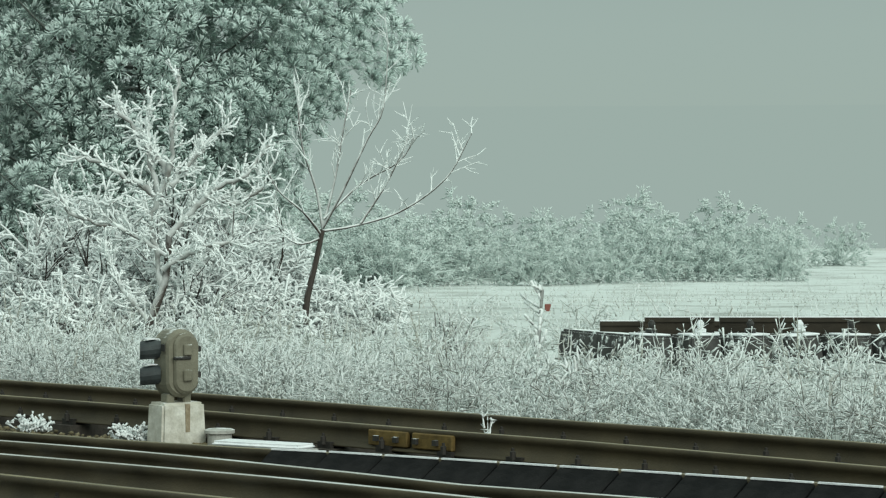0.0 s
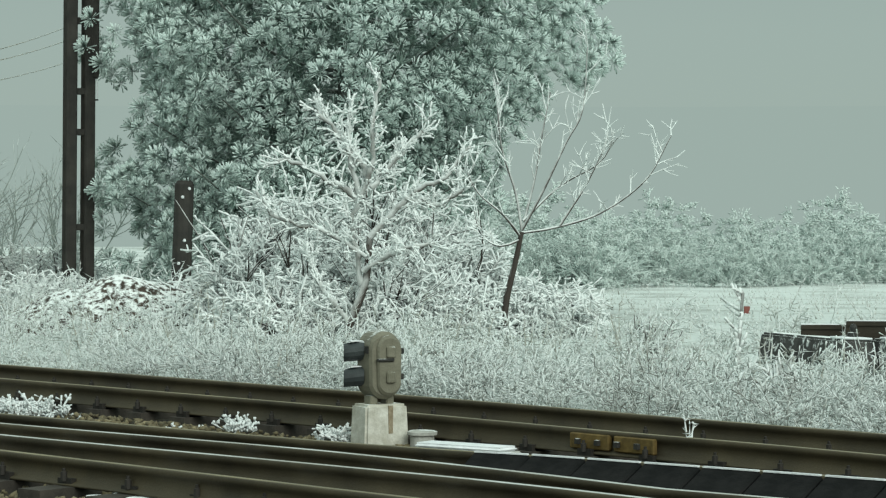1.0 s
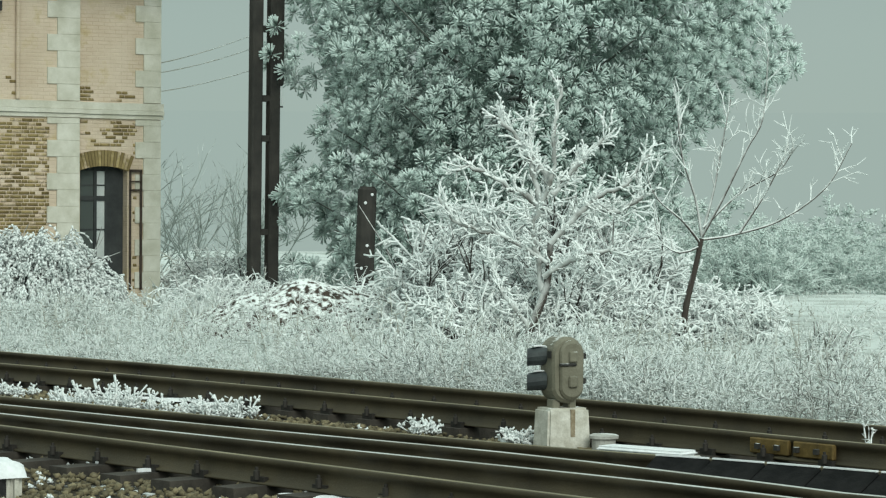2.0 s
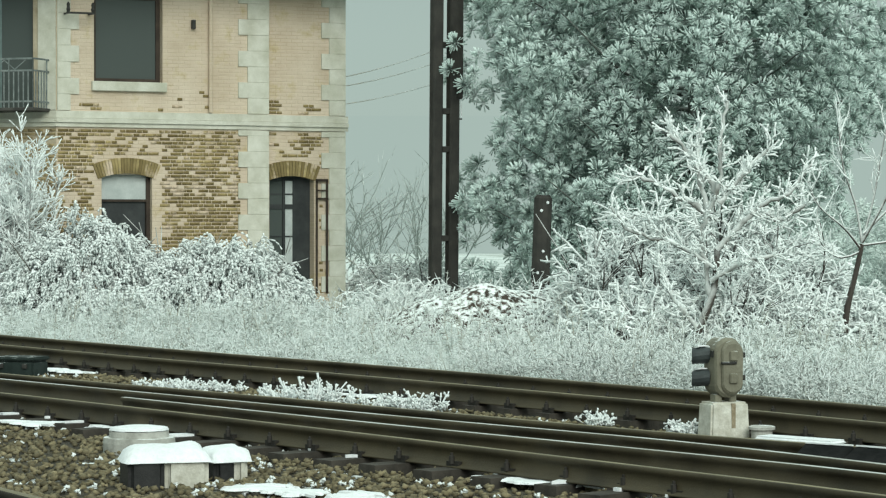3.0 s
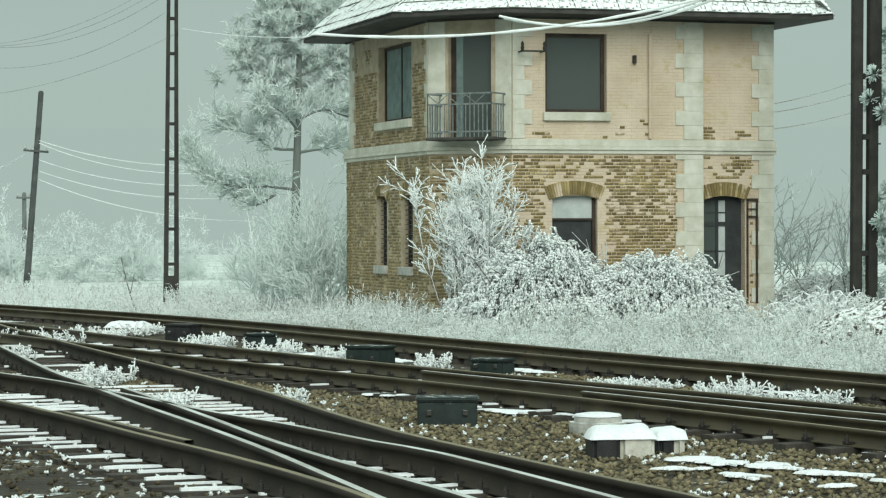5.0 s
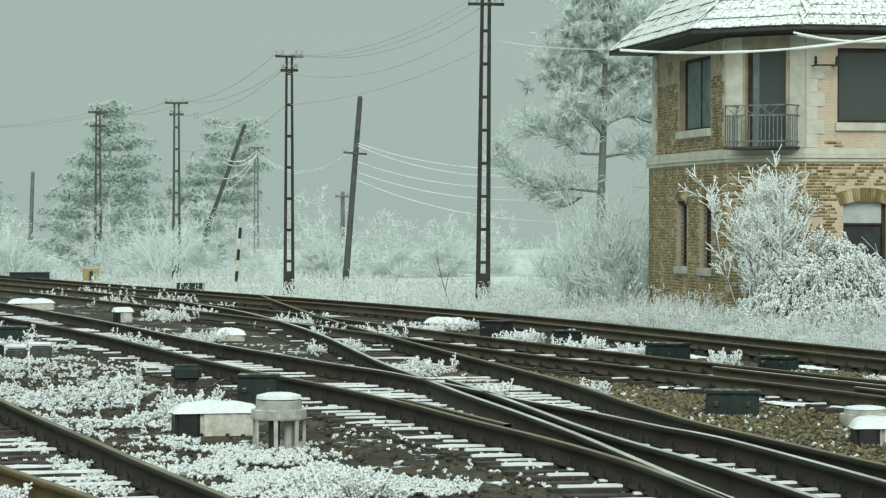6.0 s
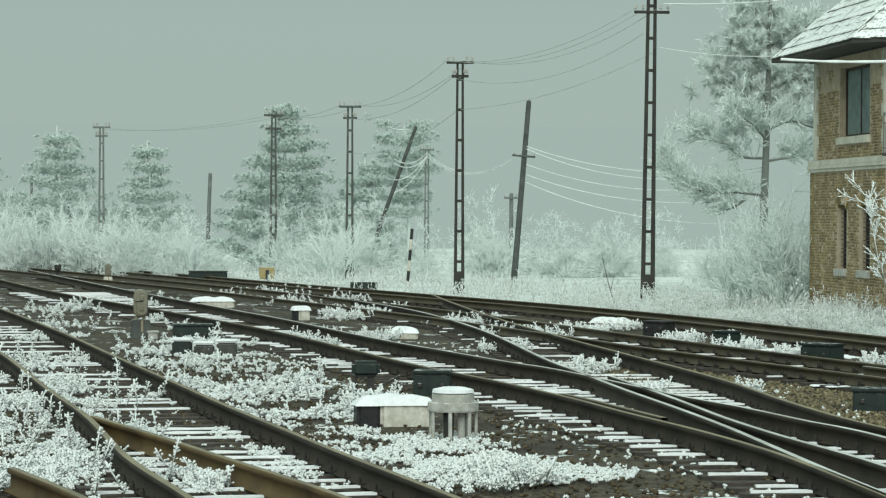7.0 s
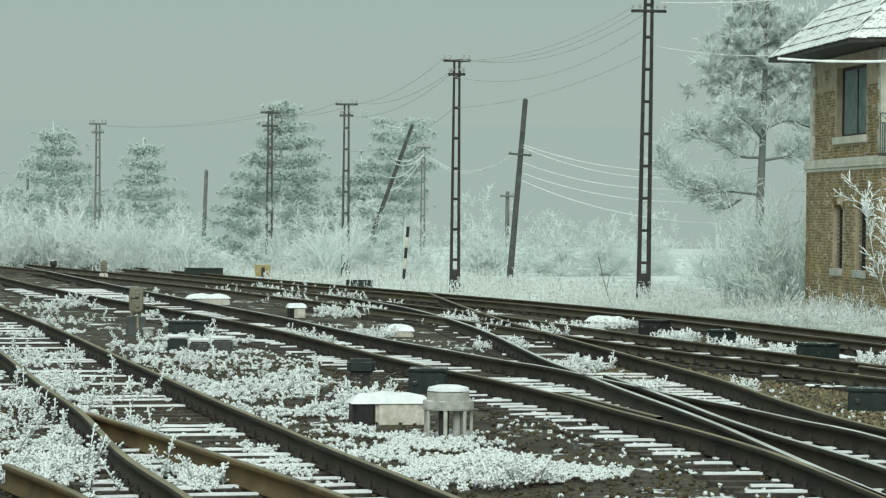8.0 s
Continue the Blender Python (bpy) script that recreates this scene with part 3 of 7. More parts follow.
def sleepers(track, left, right, y0, y1, gap=0.62, over=0.55, snow=0.8, z=0.0, most=140):
    """Sleepers square to the line between two rails, with rime or snow on their tops."""
    pl, pr = smooth_line(left, 0.2), smooth_line(right, 0.2)
    pl, pr = pl[np.argsort(pl[:, 1])], pr[np.argsort(pr[:, 1])]
    ys = np.arange(y0, y1, 0.05)
    cx = (np.interp(ys, pl[:, 1], pl[:, 0]) + np.interp(ys, pr[:, 1], pr[:, 0])) / 2
    run = np.r_[0, np.cumsum(np.hypot(np.diff(cx), np.diff(ys)))]
    at = np.arange(0.1, run[-1], gap)[:most]
    for k, s in enumerate(at):
        y, x = np.interp(s, run, ys), np.interp(s, run, cx)
        i = min(max(np.searchsorted(run, s), 1), len(ys) - 1)
        t = unit(np.array([cx[i] - cx[i - 1], ys[i] - ys[i - 1]]))
        sep = abs(np.interp(y, pl[:, 1], pl[:, 0]) - np.interp(y, pr[:, 1], pr[:, 0])) * t[1]
        half = round((sep / 2 + over) * 5) / 5
        kind = int(rng.integers(0, 9))
        if (half, kind) not in SLEEPERS:
            SLEEPERS[half, kind] = (bar_mesh("sleeper", half, 0.012, kind * 7.1), bar_mesh("snow", half * 0.97, 0.014, kind * 3.3 + 1, True))
        turn = math.degrees(math.atan2(-t[0], t[1])) + rng.normal(0, 0.8)
        ob = new("sleeper", SLEEPERS[half, kind][0])
        ob.parent = track
        ob.matrix_basis = pose(x, y, z + rng.normal(0, 0.004), 0, 0, turn)
        if rng.random() < snow * (1 if y < 30 else 0.55):
            cap = new("snow", SLEEPERS[half, kind][1])
            cap.parent = ob
        if y < 42:
            for sgn in (-1, 1):
                c = new("fastening", FASTEN)
                c.parent = ob
                c.matrix_basis = pose(sgn * sep / 2, 0, 0.012, 0, 0, 90)


NEAR_OF_FAR = offset(FAR_RAIL, 1.3)
LINE_B = [(-40.0, 100.0), (-22.0, 72.0), (-15.0, 60.0), (-11.0, 53.2), (-8.2, 47.8), (-5.4, 42.2), (-3.1, 37.9), (-0.7, 33.5), (1.2, 30.3), (2.9, 27.6), (4.4, 25.1), (6.0, 22.5), (7.49, 20.61), (8.2, 19.6), (8.78, 18.76), (11.05, 15.47), (13.89, 11.35)]
LINE_C = [(-41.5, 98.8), (-23.3, 70.5), (-16.2, 58.6), (-12.2, 51.8), (-9.4, 46.6), (-6.6, 41.2), (-4.3, 36.7), (-1.9, 32.4), (0.2, 28.8), (2.1, 25.4), (3.75, 22.3), (5.05, 19.8), (6.0, 17.9), (8.2, 12.8), (9.6, 8.5)]
LINE_B2 = [(-0.35, 32.0), (0.6, 30.3), (2.4, 27.3), (4.15, 24.4), (5.6, 22.1), (6.56, 20.1), (6.93, 19.21), (7.36, 18.58), (7.65, 18.15), (9.89, 14.83), (12.68, 10.69)]
LINE_B3 = [(1.6, 27.6), (2.9, 25.3), (4.0, 23.4), (5.4, 21.1), (6.35, 19.4), (7.6, 16.6), (9.6, 11.5)]
LINE_A = [(-36.0, 92.0), (-24.5, 68.5), (-16.5, 52.6), (-13.6, 46.9), (-9.6, 38.5), (-7.6, 34.7), (-5.95, 31.6), (-4.9, 29.8), (-3.25, 26.2), (-2.35, 24.2), (-1.6, 22.8), (-0.6, 20.6), (0.0, 19.4), (1.2, 16.0), (3.0, 10.5)]
LINE_BN = [(-38.5, 91.0), (-26.0, 66.0), (-16.1, 48.2), (-11.95, 40.4), (-7.5, 31.0), (-5.35, 26.9), (-3.85, 23.8), (-2.85, 21.5), (-1.75, 19.1), (-0.9, 17.0), (-0.3, 15.2), (0.9, 11.2)]
LINE_CR = [(-15.3, 60.6), (-12.6, 54.8), (-10.4, 49.0), (-8.0, 41.6), (-5.5, 32.6), (-4.55, 29.5), (-3.4, 25.7), (-2.3, 22.3), (-1.5, 19.7), (-0.8, 17.2), (-0.1, 14.7), (1.2, 10.2)]
LINE_D = [(-13.9, 65.6), (-12.2, 59.5), (-10.2, 52.6), (-8.4, 46.6), (-6.3, 40.1), (-4.45, 34.6), (-3.05, 30.5), (-2.05, 27.4), (-1.2, 24.3), (-0.6, 22.3), (-0.2, 21.1), (1.0, 18.0), (2.35, 14.6), (4.0, 10.0)]
LINE_H = [(-3.9, 28.4), (-3.35, 26.7), (-2.4, 23.6), (-1.6, 20.9), (-0.85, 18.7), (-0.2, 17.0), (0.4, 15.3), (1.9, 10.6)]
LINE_G = [(-4.0, 24.45), (-3.35, 23.1), (-2.75, 21.75), (-2.3, 20.75)]
LINE_N1 = [(-41.0, 91.0), (-30.0, 67.5), (-21.8, 51.0), (-16.4, 39.9), (-12.2, 30.9), (-9.85, 25.9), (-7.75, 21.4), (-6.2, 18.2), (-5.0, 15.7), (-3.2, 12.1), (-1.5, 8.6)]
LINE_N2 = [(-42.5, 90.0), (-31.8, 66.5), (-23.6, 50.0), (-18.3, 39.4), (-14.5, 31.7), (-10.9, 23.8), (-8.85, 19.4), (-6.8, 14.6), (-5.2, 11.3), (-3.8, 8.2)]
LINE_N3 = [(-8.75, 19.35), (-7.0, 16.6), (-5.9, 14.8), (-4.9, 13.2), (-4.06, 11.8), (-2.4, 8.8)]
LINE_N5 = [(-7.5, 13.35), (-6.1, 11.2), (-4.6, 8.6)]


def track(label, rails, mats=None, bright=(), tall=1.0):
    t = empty("railway_track", label, "railway track", group="railway tracks of the yard")
    for i, r in enumerate(rails):
        rail(r, t, (mats or {}).get(i), crown=M_BRIGHTTOP if i in bright else None, tall=tall, z=0.188 - 0.176 * tall)
    return t


t1 = track("single brown-rusted track along the frosted grass", [FAR_RAIL, NEAR_OF_FAR])
fish = empty("fishplate", "", "")
fish.parent = t1
for s_ in (-0.2, 0.25):
    boxpart("plate", (s_ - 0.2, -0.01, 0.035), (s_ + 0.2, 0.035, 0.15), M_OCHRE, fish, 0.008)
for s_ in (-0.3, -0.1, 0.1, 0.3):
    boxpart("bolt", (s_ - 0.02, -0.04, 0.07), (s_ + 0.02, -0.01, 0.11), M_IRON, fish)
fish.matrix_basis = pose(8.002, 22.977, 0.01, 0, 0, -64.5)
sleepers(t1, NEAR_OF_FAR, FAR_RAIL, 20, 75, over=0.2, snow=0.0, most=95, z=-0.02)
t2 = track("rusty main track with switch blades between its rails", [LINE_B, LINE_C, LINE_B2, LINE_B3], None, (2, 3))
sleepers(t2, LINE_C, LINE_B, 15, 58, over=0.42, snow=0.75, z=-0.008)
t3 = track("turnout track crossing over snow-topped sleepers", [LINE_A, LINE_BN, LINE_H, LINE_G], dict.fromkeys(range(4), M_RAILDARK), (0, 2), 1.25)
sleepers(t3, LINE_BN, LINE_A, 12.5, 70, over=0.75, snow=1.0, z=-0.05, gap=0.56)
t4 = track("curved connecting rails of a crossover", [LINE_CR, LINE_D], dict.fromkeys(range(2), M_RAILDARK), (0,), 1.25)
sleepers(t4, LINE_CR, LINE_D, 30, 52, over=0.35, snow=0.9, z=-0.056, gap=0.7)
sleepers(t4, LINE_A, LINE_D, 21, 31, over=0.25, snow=1.0, z=-0.052, gap=0.58)
t5 = track("overgrown siding with ochre rusted rail ends", [LINE_N1, LINE_N2, LINE_N3, LINE_N5], {0: M_RAILDARK, 1: M_RAILDARK, 2: M_YELLOWRAIL, 3: M_YELLOWRAIL}, (), 1.25)
sleepers(t5, LINE_N2, LINE_N1, 9.5, 52, over=0.5, snow=0.5, z=-0.05)

# ---- vegetation: grass and weeds white with rime ----


def weeds(name, x, y, z, h, twigs=7, r=0.008, label="", mat=None, frost=0.75, lean=0.35, droop=0.0):
    """Stalks with short side twigs, one plant for each x, y."""
    n = len(x)
    a = np.c_[x, y, z]
    d1 = unit(np.c_[rng.normal(0, lean, (n, 2)), np.ones(n)])
    m1 = a + d1 * (h * 0.55)[:, None]
    d2 = unit(d1 + np.c_[rng.normal(0, lean, (n, 2)), np.full(n, -droop)])
    m2 = m1 + d2 * (h * 0.45)[:, None]
    f = np.clip(rng.normal(frost, 0.2, n), 0, 1)
    rr = r * rng.uniform(0.6, 1.3, n)
    segs = [(a, m1, rr, rr * 0.9, f * 0.45, f), (m1, m2, rr * 0.95, rr * 0.6, f, f)]
    for k in range(twigs):
        u = rng.uniform(0.25, 1, n)[:, None]
        s = np.where(u < 0.55, a + (m1 - a) * u / 0.55, m1 + (m2 - m1) * (u - 0.55) / 0.45)
        dd = unit(np.c_[rng.normal(0, 1, (n, 2)), rng.uniform(-0.1 - droop, 1.0, n)])
        e = s + dd * (h * rng.uniform(0.06, 0.2, n))[:, None]
        segs.append((s, e, rr * 0.85, rr * 0.6, f, np.clip(f + 0.15, 0, 1)))
    ob = sticks(name, segs, mat or F_GRASS, label="", tip=True)
    return tagged(ob, label, "grass", kind="stuff")


def beyond_rail(n, y0, y1, s0, s1, power=1.0):
    y = rng.uniform(y0, y1, n)
    s = s0 + (s1 - s0) * rng.uniform(0, 1, n) ** power
    return rail_x(y) + s, y


def lumps(x, y):
    return np.array([max(0.35, 0.95 + 1.5 * noise.noise((a * 1.1, b * 0.8, 6.2)) + 0.9 * noise.noise((a * 0.35, b * 0.3, 2.2))) for a, b in zip(x, y)])


def herbs(name, x, y, z, h, shoots, sprigs, r, label, frost=0.85, mat=None):
    """Low clumps of arching, feathery shoots that carry most of their rime above a dark foot."""
    n = len(x)
    who = np.repeat(np.arange(n), shoots)
    m = len(who)
    ang, tilt = rng.uniform(0, 6.283, m), rng.uniform(0.05, 1.0, m)[:, None]
    out = np.c_[np.cos(ang), np.sin(ang), np.zeros(m)]
    tall = h[who] * rng.uniform(0.55, 1.15, m)
    foot = np.c_[x, y, z][who] + out * (h[who] * rng.uniform(0, 0.3, m))[:, None]
    d1 = unit(out * tilt * 0.9 + rng.normal(0, 0.15, (m, 3)) + (0, 0, 1))
    mid = foot + d1 * (tall * 0.6)[:, None]
    d2 = unit(d1 + out * tilt * 0.7 + np.array([0, 0, -0.8]) * tilt)
    head = mid + d2 * (tall * 0.45)[:, None]
    f = np.clip(rng.normal(frost, 0.16, n)[who] + rng.normal(0, 0.1, m), 0, 1)
    rr = r * rng.uniform(0.7, 1.3, m)
    segs = [(foot, mid, rr * 0.7, rr, f * 0.3, f * 0.85), (mid, head, rr, rr, f * 0.85, f)]
    for k in range(sprigs):
        u = rng.uniform(0.3, 1, m)[:, None]
        s = np.where(u < 0.6, foot + (mid - foot) * u / 0.6, mid + (head - mid) * (u - 0.6) / 0.4)
        dd = unit(out * 0.4 + rng.normal(0, 0.7, (m, 3)) + (0, 0, 0.35))
        e = s + dd * (0.03 + tall * rng.uniform(0.07, 0.17, m))[:, None]
        segs.append((s, e, rr, rr, f * (0.45 + 0.5 * u[:, 0]), f))
    ob = sticks(name, segs, mat or F_GRASS, tip="blunt")
    return tagged(ob, label, "grass", kind="stuff")


x, y = beyond_rail(1350, 14, 58, 0.8, 6.5, 1.15)
herbs("rimed_herbs", x, y, ground_z(x, y) - 0.05, rng.uniform(0.16, 0.42, len(x)) * lumps(x, y), 8, 8, 0.0066, "lumpy trackside weeds feathered with hoar frost")
x, y = beyond_rail(750, 18, 66, 5, 15)
herbs("rimed_herbs", x, y, ground_z(x, y) - 0.05, rng.uniform(0.22, 0.5, len(x)) * lumps(x, y), 8, 8, 0.0095, "matted meadow weeds white with rime")
x, y = beyond_rail(190, 20, 33, 0.9, 3.8)
herbs("rimed_herbs", x, y, ground_z(x, y) - 0.05, rng.uniform(0.4, 0.7, len(x)), 12, 10, 0.0058, "taller grey weeds with rime beside the rail", 0.75, F_DRYWEED)
x, y = beyond_rail(2400, 14, 62, 0.7, 5.5, 1.3)
weeds("frosted_grass", x, y, ground_z(x, y) - 0.05, rng.uniform(0.16, 0.40, len(x)) * lumps(x, y), 8, 0.0068, "rough trackside grass thick with hoar frost")
x, y = beyond_rail(2400, 16, 66, 4, 17)
weeds("frosted_grass", x, y, ground_z(x, y) - 0.05, rng.uniform(0.2, 0.5, len(x)) * lumps(x, y), 7, 0.008, "tufted meadow grass white with rime", droop=0.3)
x, y = beyond_rail(3500, 60, 110, 0.9, 14)
weeds("frosted_grass", x, y, ground_z(x, y) - 0.05, rng.uniform(0.25, 0.6, len(x)), 6, 0.016, "rimed grass along the far bend of the line")
# low field grass out to the far hedge
n = 4000
x, y = rng.uniform(12, 60, n), rng.uniform(38, 92, n)
weeds("field_grass", x, y, ground_z(x, y) - 0.05, rng.uniform(0.08, 0.28, n), 4, 0.014, "short field stubble powdered with frost", frost=0.75)
# dry dark weeds beside the rail
x, y = beyond_rail(260, 20, 50, 0.8, 8)
weeds("dry_weeds", x, y, ground_z(x, y) - 0.05, rng.uniform(0.5, 1.0, len(x)), 9, 0.009, "taller dry weed stalks with rime on one side", frost=0.4, lean=0.15)
# coral-like rime on low weeds of the yard
def yard(n, pts):
    w = np.array([p[4] for p in pts], float)
    who = rng.choice(len(pts), n, p=w / w.sum())
    q = np.array(pts)[who]
    a, r = rng.uniform(0, 6.283, n), np.sqrt(rng.uniform(0, 1, n))
    return q[:, 0] + r * np.cos(a) * q[:, 2], q[:, 1] + r * np.sin(a) * q[:, 3]


LEFT = [(-5.2, 18.0, 1.2, 1.3, 3), (-3.6, 15.6, 0.9, 1.3, 2), (-7.2, 23.8, 1.2, 2.5, 5), (-9.4, 27.6, 1.5, 2.6, 5), (-10.3, 22.8, 1.7, 2.8, 9), (-9.4, 18.3, 1.7, 2.4, 11), (-11.8, 31.0, 1.4, 3.0, 5), (-15.0, 30.5, 2.4, 4.5, 7), (-12.6, 25.5, 1.5, 3.0, 6), (-7.7, 15.0, 0.9, 1.6, 3), (-6.2, 13.8, 0.6, 1.4, 2), (-17.5, 45, 2.0, 6.0, 5), (-21.5, 57, 1.6, 7.0, 3), (-13.4, 38.5, 1.2, 3.0, 3)]


def coral(name, x, y, h, stubs, r, label):
    """Plants swollen by rime: short blunt clubs rising from a common foot, clear of the rails."""
    free = np.ones(len(x), bool)
    for line in (LINE_N1, LINE_N2, LINE_N3, LINE_N5, LINE_BN, LINE_A, LINE_CR) if len(x) > 130 else ():
        p = np.array(line)[::-1]
        free &= (np.abs(x - np.interp(y, p[:, 1], p[:, 0])) > 0.17) | (y < p[0, 1]) | (y > p[-1, 1])
    x, y, h = x[free], y[free], h[free]
    n = len(x)
    foot = np.c_[x, y, np.full(n, -0.06)]
    d = unit(np.c_[rng.normal(0, 0.5, (n, 2)), np.ones(n)])
    head = foot + d * h[:, None]
    a, b = [foot], [head]
    for k in range(stubs):
        s = foot + (head - foot) * rng.uniform(0.15, 0.95, n)[:, None]
        dd = unit(np.c_[rng.normal(0, 1, (n, 2)), rng.uniform(0.1, 1.2, n)])
        a.append(s), b.append(s + dd * (0.02 + np.minimum(h, 0.12) * rng.uniform(0.15, 0.38, n))[:, None])
    a, b = np.concatenate(a), np.concatenate(b)
    rr = r * rng.uniform(0.6, 1.25, len(a))
    frost = np.clip(rng.normal(1.0, 0.15, len(a)), 0.5, 1)
    return tagged(sticks(name, [(a, b, rr, rr, frost * 0.8, frost)], F_WEED, tip="blunt"), label, "grass", kind="stuff")


x, y = yard(12500, LEFT)
lump = np.array([noise.noise((a * 0.9, b * 0.6, 3.3)) for a, b in zip(x, y)])
keep = lump > -0.02
x, y, lump = x[keep], y[keep], lump[keep]
coral("rimed_yard_weeds", x, y, (0.03 + 0.42 * np.clip(lump + 0.02, 0, 1)) * rng.uniform(0.4, 1.4, len(x)), 12, 0.0165, "low weeds of the yard swollen with thick white rime")
# crumbs of rime over the ballast between the clumps
x, y = rng.uniform(-14, 6.0, 7000), rng.uniform(11.5, 42, 7000)
keep = np.array([noise.noise((a * 0.7, b * 0.5, 8.1)) + 0.5 * noise.noise((a * 2.5, b * 2, 4.1)) > 0.1 and a < rail_x(b) - 1.6 for a, b in zip(x, y)])
x, y = x[keep], y[keep]
coral("rimed_moss", x, y, rng.uniform(0.01, 0.04, len(x)), 3, 0.018, "crumbs of rime over moss and ballast")
NEAR_LOW = [(-5.6, 18.6, 1.1, 1.6, 9), (-4.5, 17.6, 0.9, 1.3, 8), (-3.6, 16.6, 0.9, 1.2, 8), (-4.6, 15.6, 0.6, 1.0, 6), (-2.8, 16.4, 0.7, 1.1, 6), (-4.6, 19.6, 0.9, 0.9, 5), (-6.6, 20.6, 1.0, 1.6, 6), (-5.6, 16.0, 0.6, 1.2, 5), (-8.6, 26.2, 0.9, 1.6, 4), (-10.6, 33.0, 0.9, 1.8, 3), (-11.9, 36.0, 0.9, 0.9, 3)]
x, y = yard(4200, NEAR_LOW)
keep = np.array([noise.noise((a * 1.6, b * 1.2, 1.7)) > -0.12 for a, b in zip(x, y)])
x, y = x[keep], y[keep]
coral("rimed_yard_weeds", x, y, rng.uniform(0.01, 0.06, len(x)), 7, 0.0155, "creeping weeds under thick white rime")
x, y = yard(210, LEFT[2:])
coral("tall_rimed_weeds", x, y, rng.uniform(0.24, 0.5, len(x)), 22, 0.0125, "upright weeds coated in thick white rime")
BETWEEN = [(-14.0, 57, 0.9, 3.2, 5), (-10.2, 50.5, 0.8, 2.2, 5), (-7.1, 46.3, 0.9, 2.4, 6), (-4.4, 43.3, 0.5, 1.5, 4), (-3.0, 40.7, 0.5, 1.2, 3), (-8.6, 45.5, 0.6, 1.4, 3), (-7.3, 39.2, 0.5, 1.2, 2), (-17, 64, 1.4, 4, 5), (-20, 71, 2, 5, 5), (-12.2, 43.6, 0.6, 1.5, 2), (-10.6, 43.0, 0.5, 1.0, 2), (-4.9, 33.2, 0.5, 1.5, 2), (-3.2, 27.9, 0.3, 0.7, 1), (-6.2, 49.2, 0.4, 1.0, 2), (-1.9, 38.6, 0.3, 0.7, 2), (-0.3, 36.4, 0.3, 0.8, 2), (-3.4, 43.0, 0.3, 0.8, 2), (-13.5, 53.5, 0.8, 2.0, 4)]
x, y = yard(2000, BETWEEN)
coral("rimed_yard_weeds", x, y, rng.uniform(0.05, 0.3, len(x)), 8, 0.015, "rimed weeds and snow between the rails")


def tuft(name, x, y, rx, ry, n, h, label, r=0.011, lean=0.5):
    a, q = rng.uniform(0, 6.283, n), np.sqrt(rng.uniform(0, 1, n))
    if lean > 0.1:
        ob = coral(name, np.cos(a) * q * rx, np.sin(a) * q * ry, rng.uniform(0.35, 1, n) * h * (1.05 - 0.4 * q), 9, r * 1.15, label)
    else:
        ob = weeds(name, np.cos(a) * q * rx, np.sin(a) * q * ry, np.zeros(n), rng.uniform(0.5, 1, n) * h, 12, r, label, F_WEED, 0.9, lean)
    ob.matrix_basis = pose(x, y, 0, 0, 0, -28)
    ob["kind"] = ""
    del ob["kind"]
    return tagged(ob, label, "weed", "weed tufts between the tracks")


tuft("weed_tuft", 3.55, 28.9, 0.55, 0.35, 110, 0.42, "broad rimed weed tuft beside the rail")
tuft("weed_tuft", 4.5, 28.4, 0.5, 0.25, 70, 0.3, "low rimed weed tuft beside the rail")
tuft("weed_tuft", 2.45, 31.9, 0.75, 0.25, 90, 0.2, "creeping rimed weeds between two tracks")
tuft("weed_tuft", 5.98, 26.3, 0.1, 0.1, 26, 0.26, "small star-shaped rimed tuft")
tuft("weed_tuft", 6.5, 25.1, 0.14, 0.1, 30, 0.24, "small rimed tuft at a concrete plinth")
tuft("weed_tuft", -1.95, 28.4, 0.3, 0.22, 60, 0.32, "rounded white weed tuft by a switch rail")
tuft("weed_tuft", 8.39, 22.37, 0.015, 0.015, 3, 0.44, "single rimed stalk beside the rail", 0.009, 0.06)
tuft("weed_tuft", 7.3, 21.6, 0.12, 0.08, 14, 0.12, "sprig of rimed weed on a panel")
tuft("weed_tuft", -11.2, 40.2, 0.5, 0.4, 60, 0.35, "dry grass tuft streaked with rime")

# ---- bushes and trees ----


def bush(name, x, y, n, length, spread, levels, label, mat=None, radius=0.02, lift=0.0, bend=0.16, frost=(0.45, 0.95), base=0.3, scale=(1, 1, 1), category="bush", group="", turn=0.0, pieces=2, thin=0.010):
    segs = grow(fan(n, spread, length, radius, base), levels, frost, bend, lift, pieces, 0.5, thin)
    thing = empty(name, label, category, pose(x, y, float(ground_z(x, y)) - 0.05, 0, 0, turn) @ Matrix.Diagonal((*scale, 1)), group)
    stem = 2 * pieces if len(levels) > 1 else pieces
    tagged(sticks("woody_base", segs[:stem], F_BARK if mat is None else mat, thing, 5), kind="stuff")
    tagged(sticks("crown", segs[stem:], mat or F_TWIG, thing, 3, tip=True), kind="stuff")
    return thing


def again(ob, x, y, s, turn, label=""):
    c = copy_thing(ob, pose(x, y, float(ground_z(x, y)) - 0.05, 0, 0, turn))
    c.scale = s if isinstance(s, tuple) else (s, s, s)
    return tagged(c, label)


def limbs(paths, r0, r1, frost):
    segs = []
    for k, p in enumerate(paths):
        line = smooth_line(p, 0.12)
        n = len(line) - 1
        u = np.linspace(0, 1, n + 1)
        rr = r0[k] + (r1[k] - r0[k]) * u
        ff = np.full(n, frost)
        segs.append((line[:-1], line[1:], rr[:-1], rr[1:], ff, ff))
    return segs


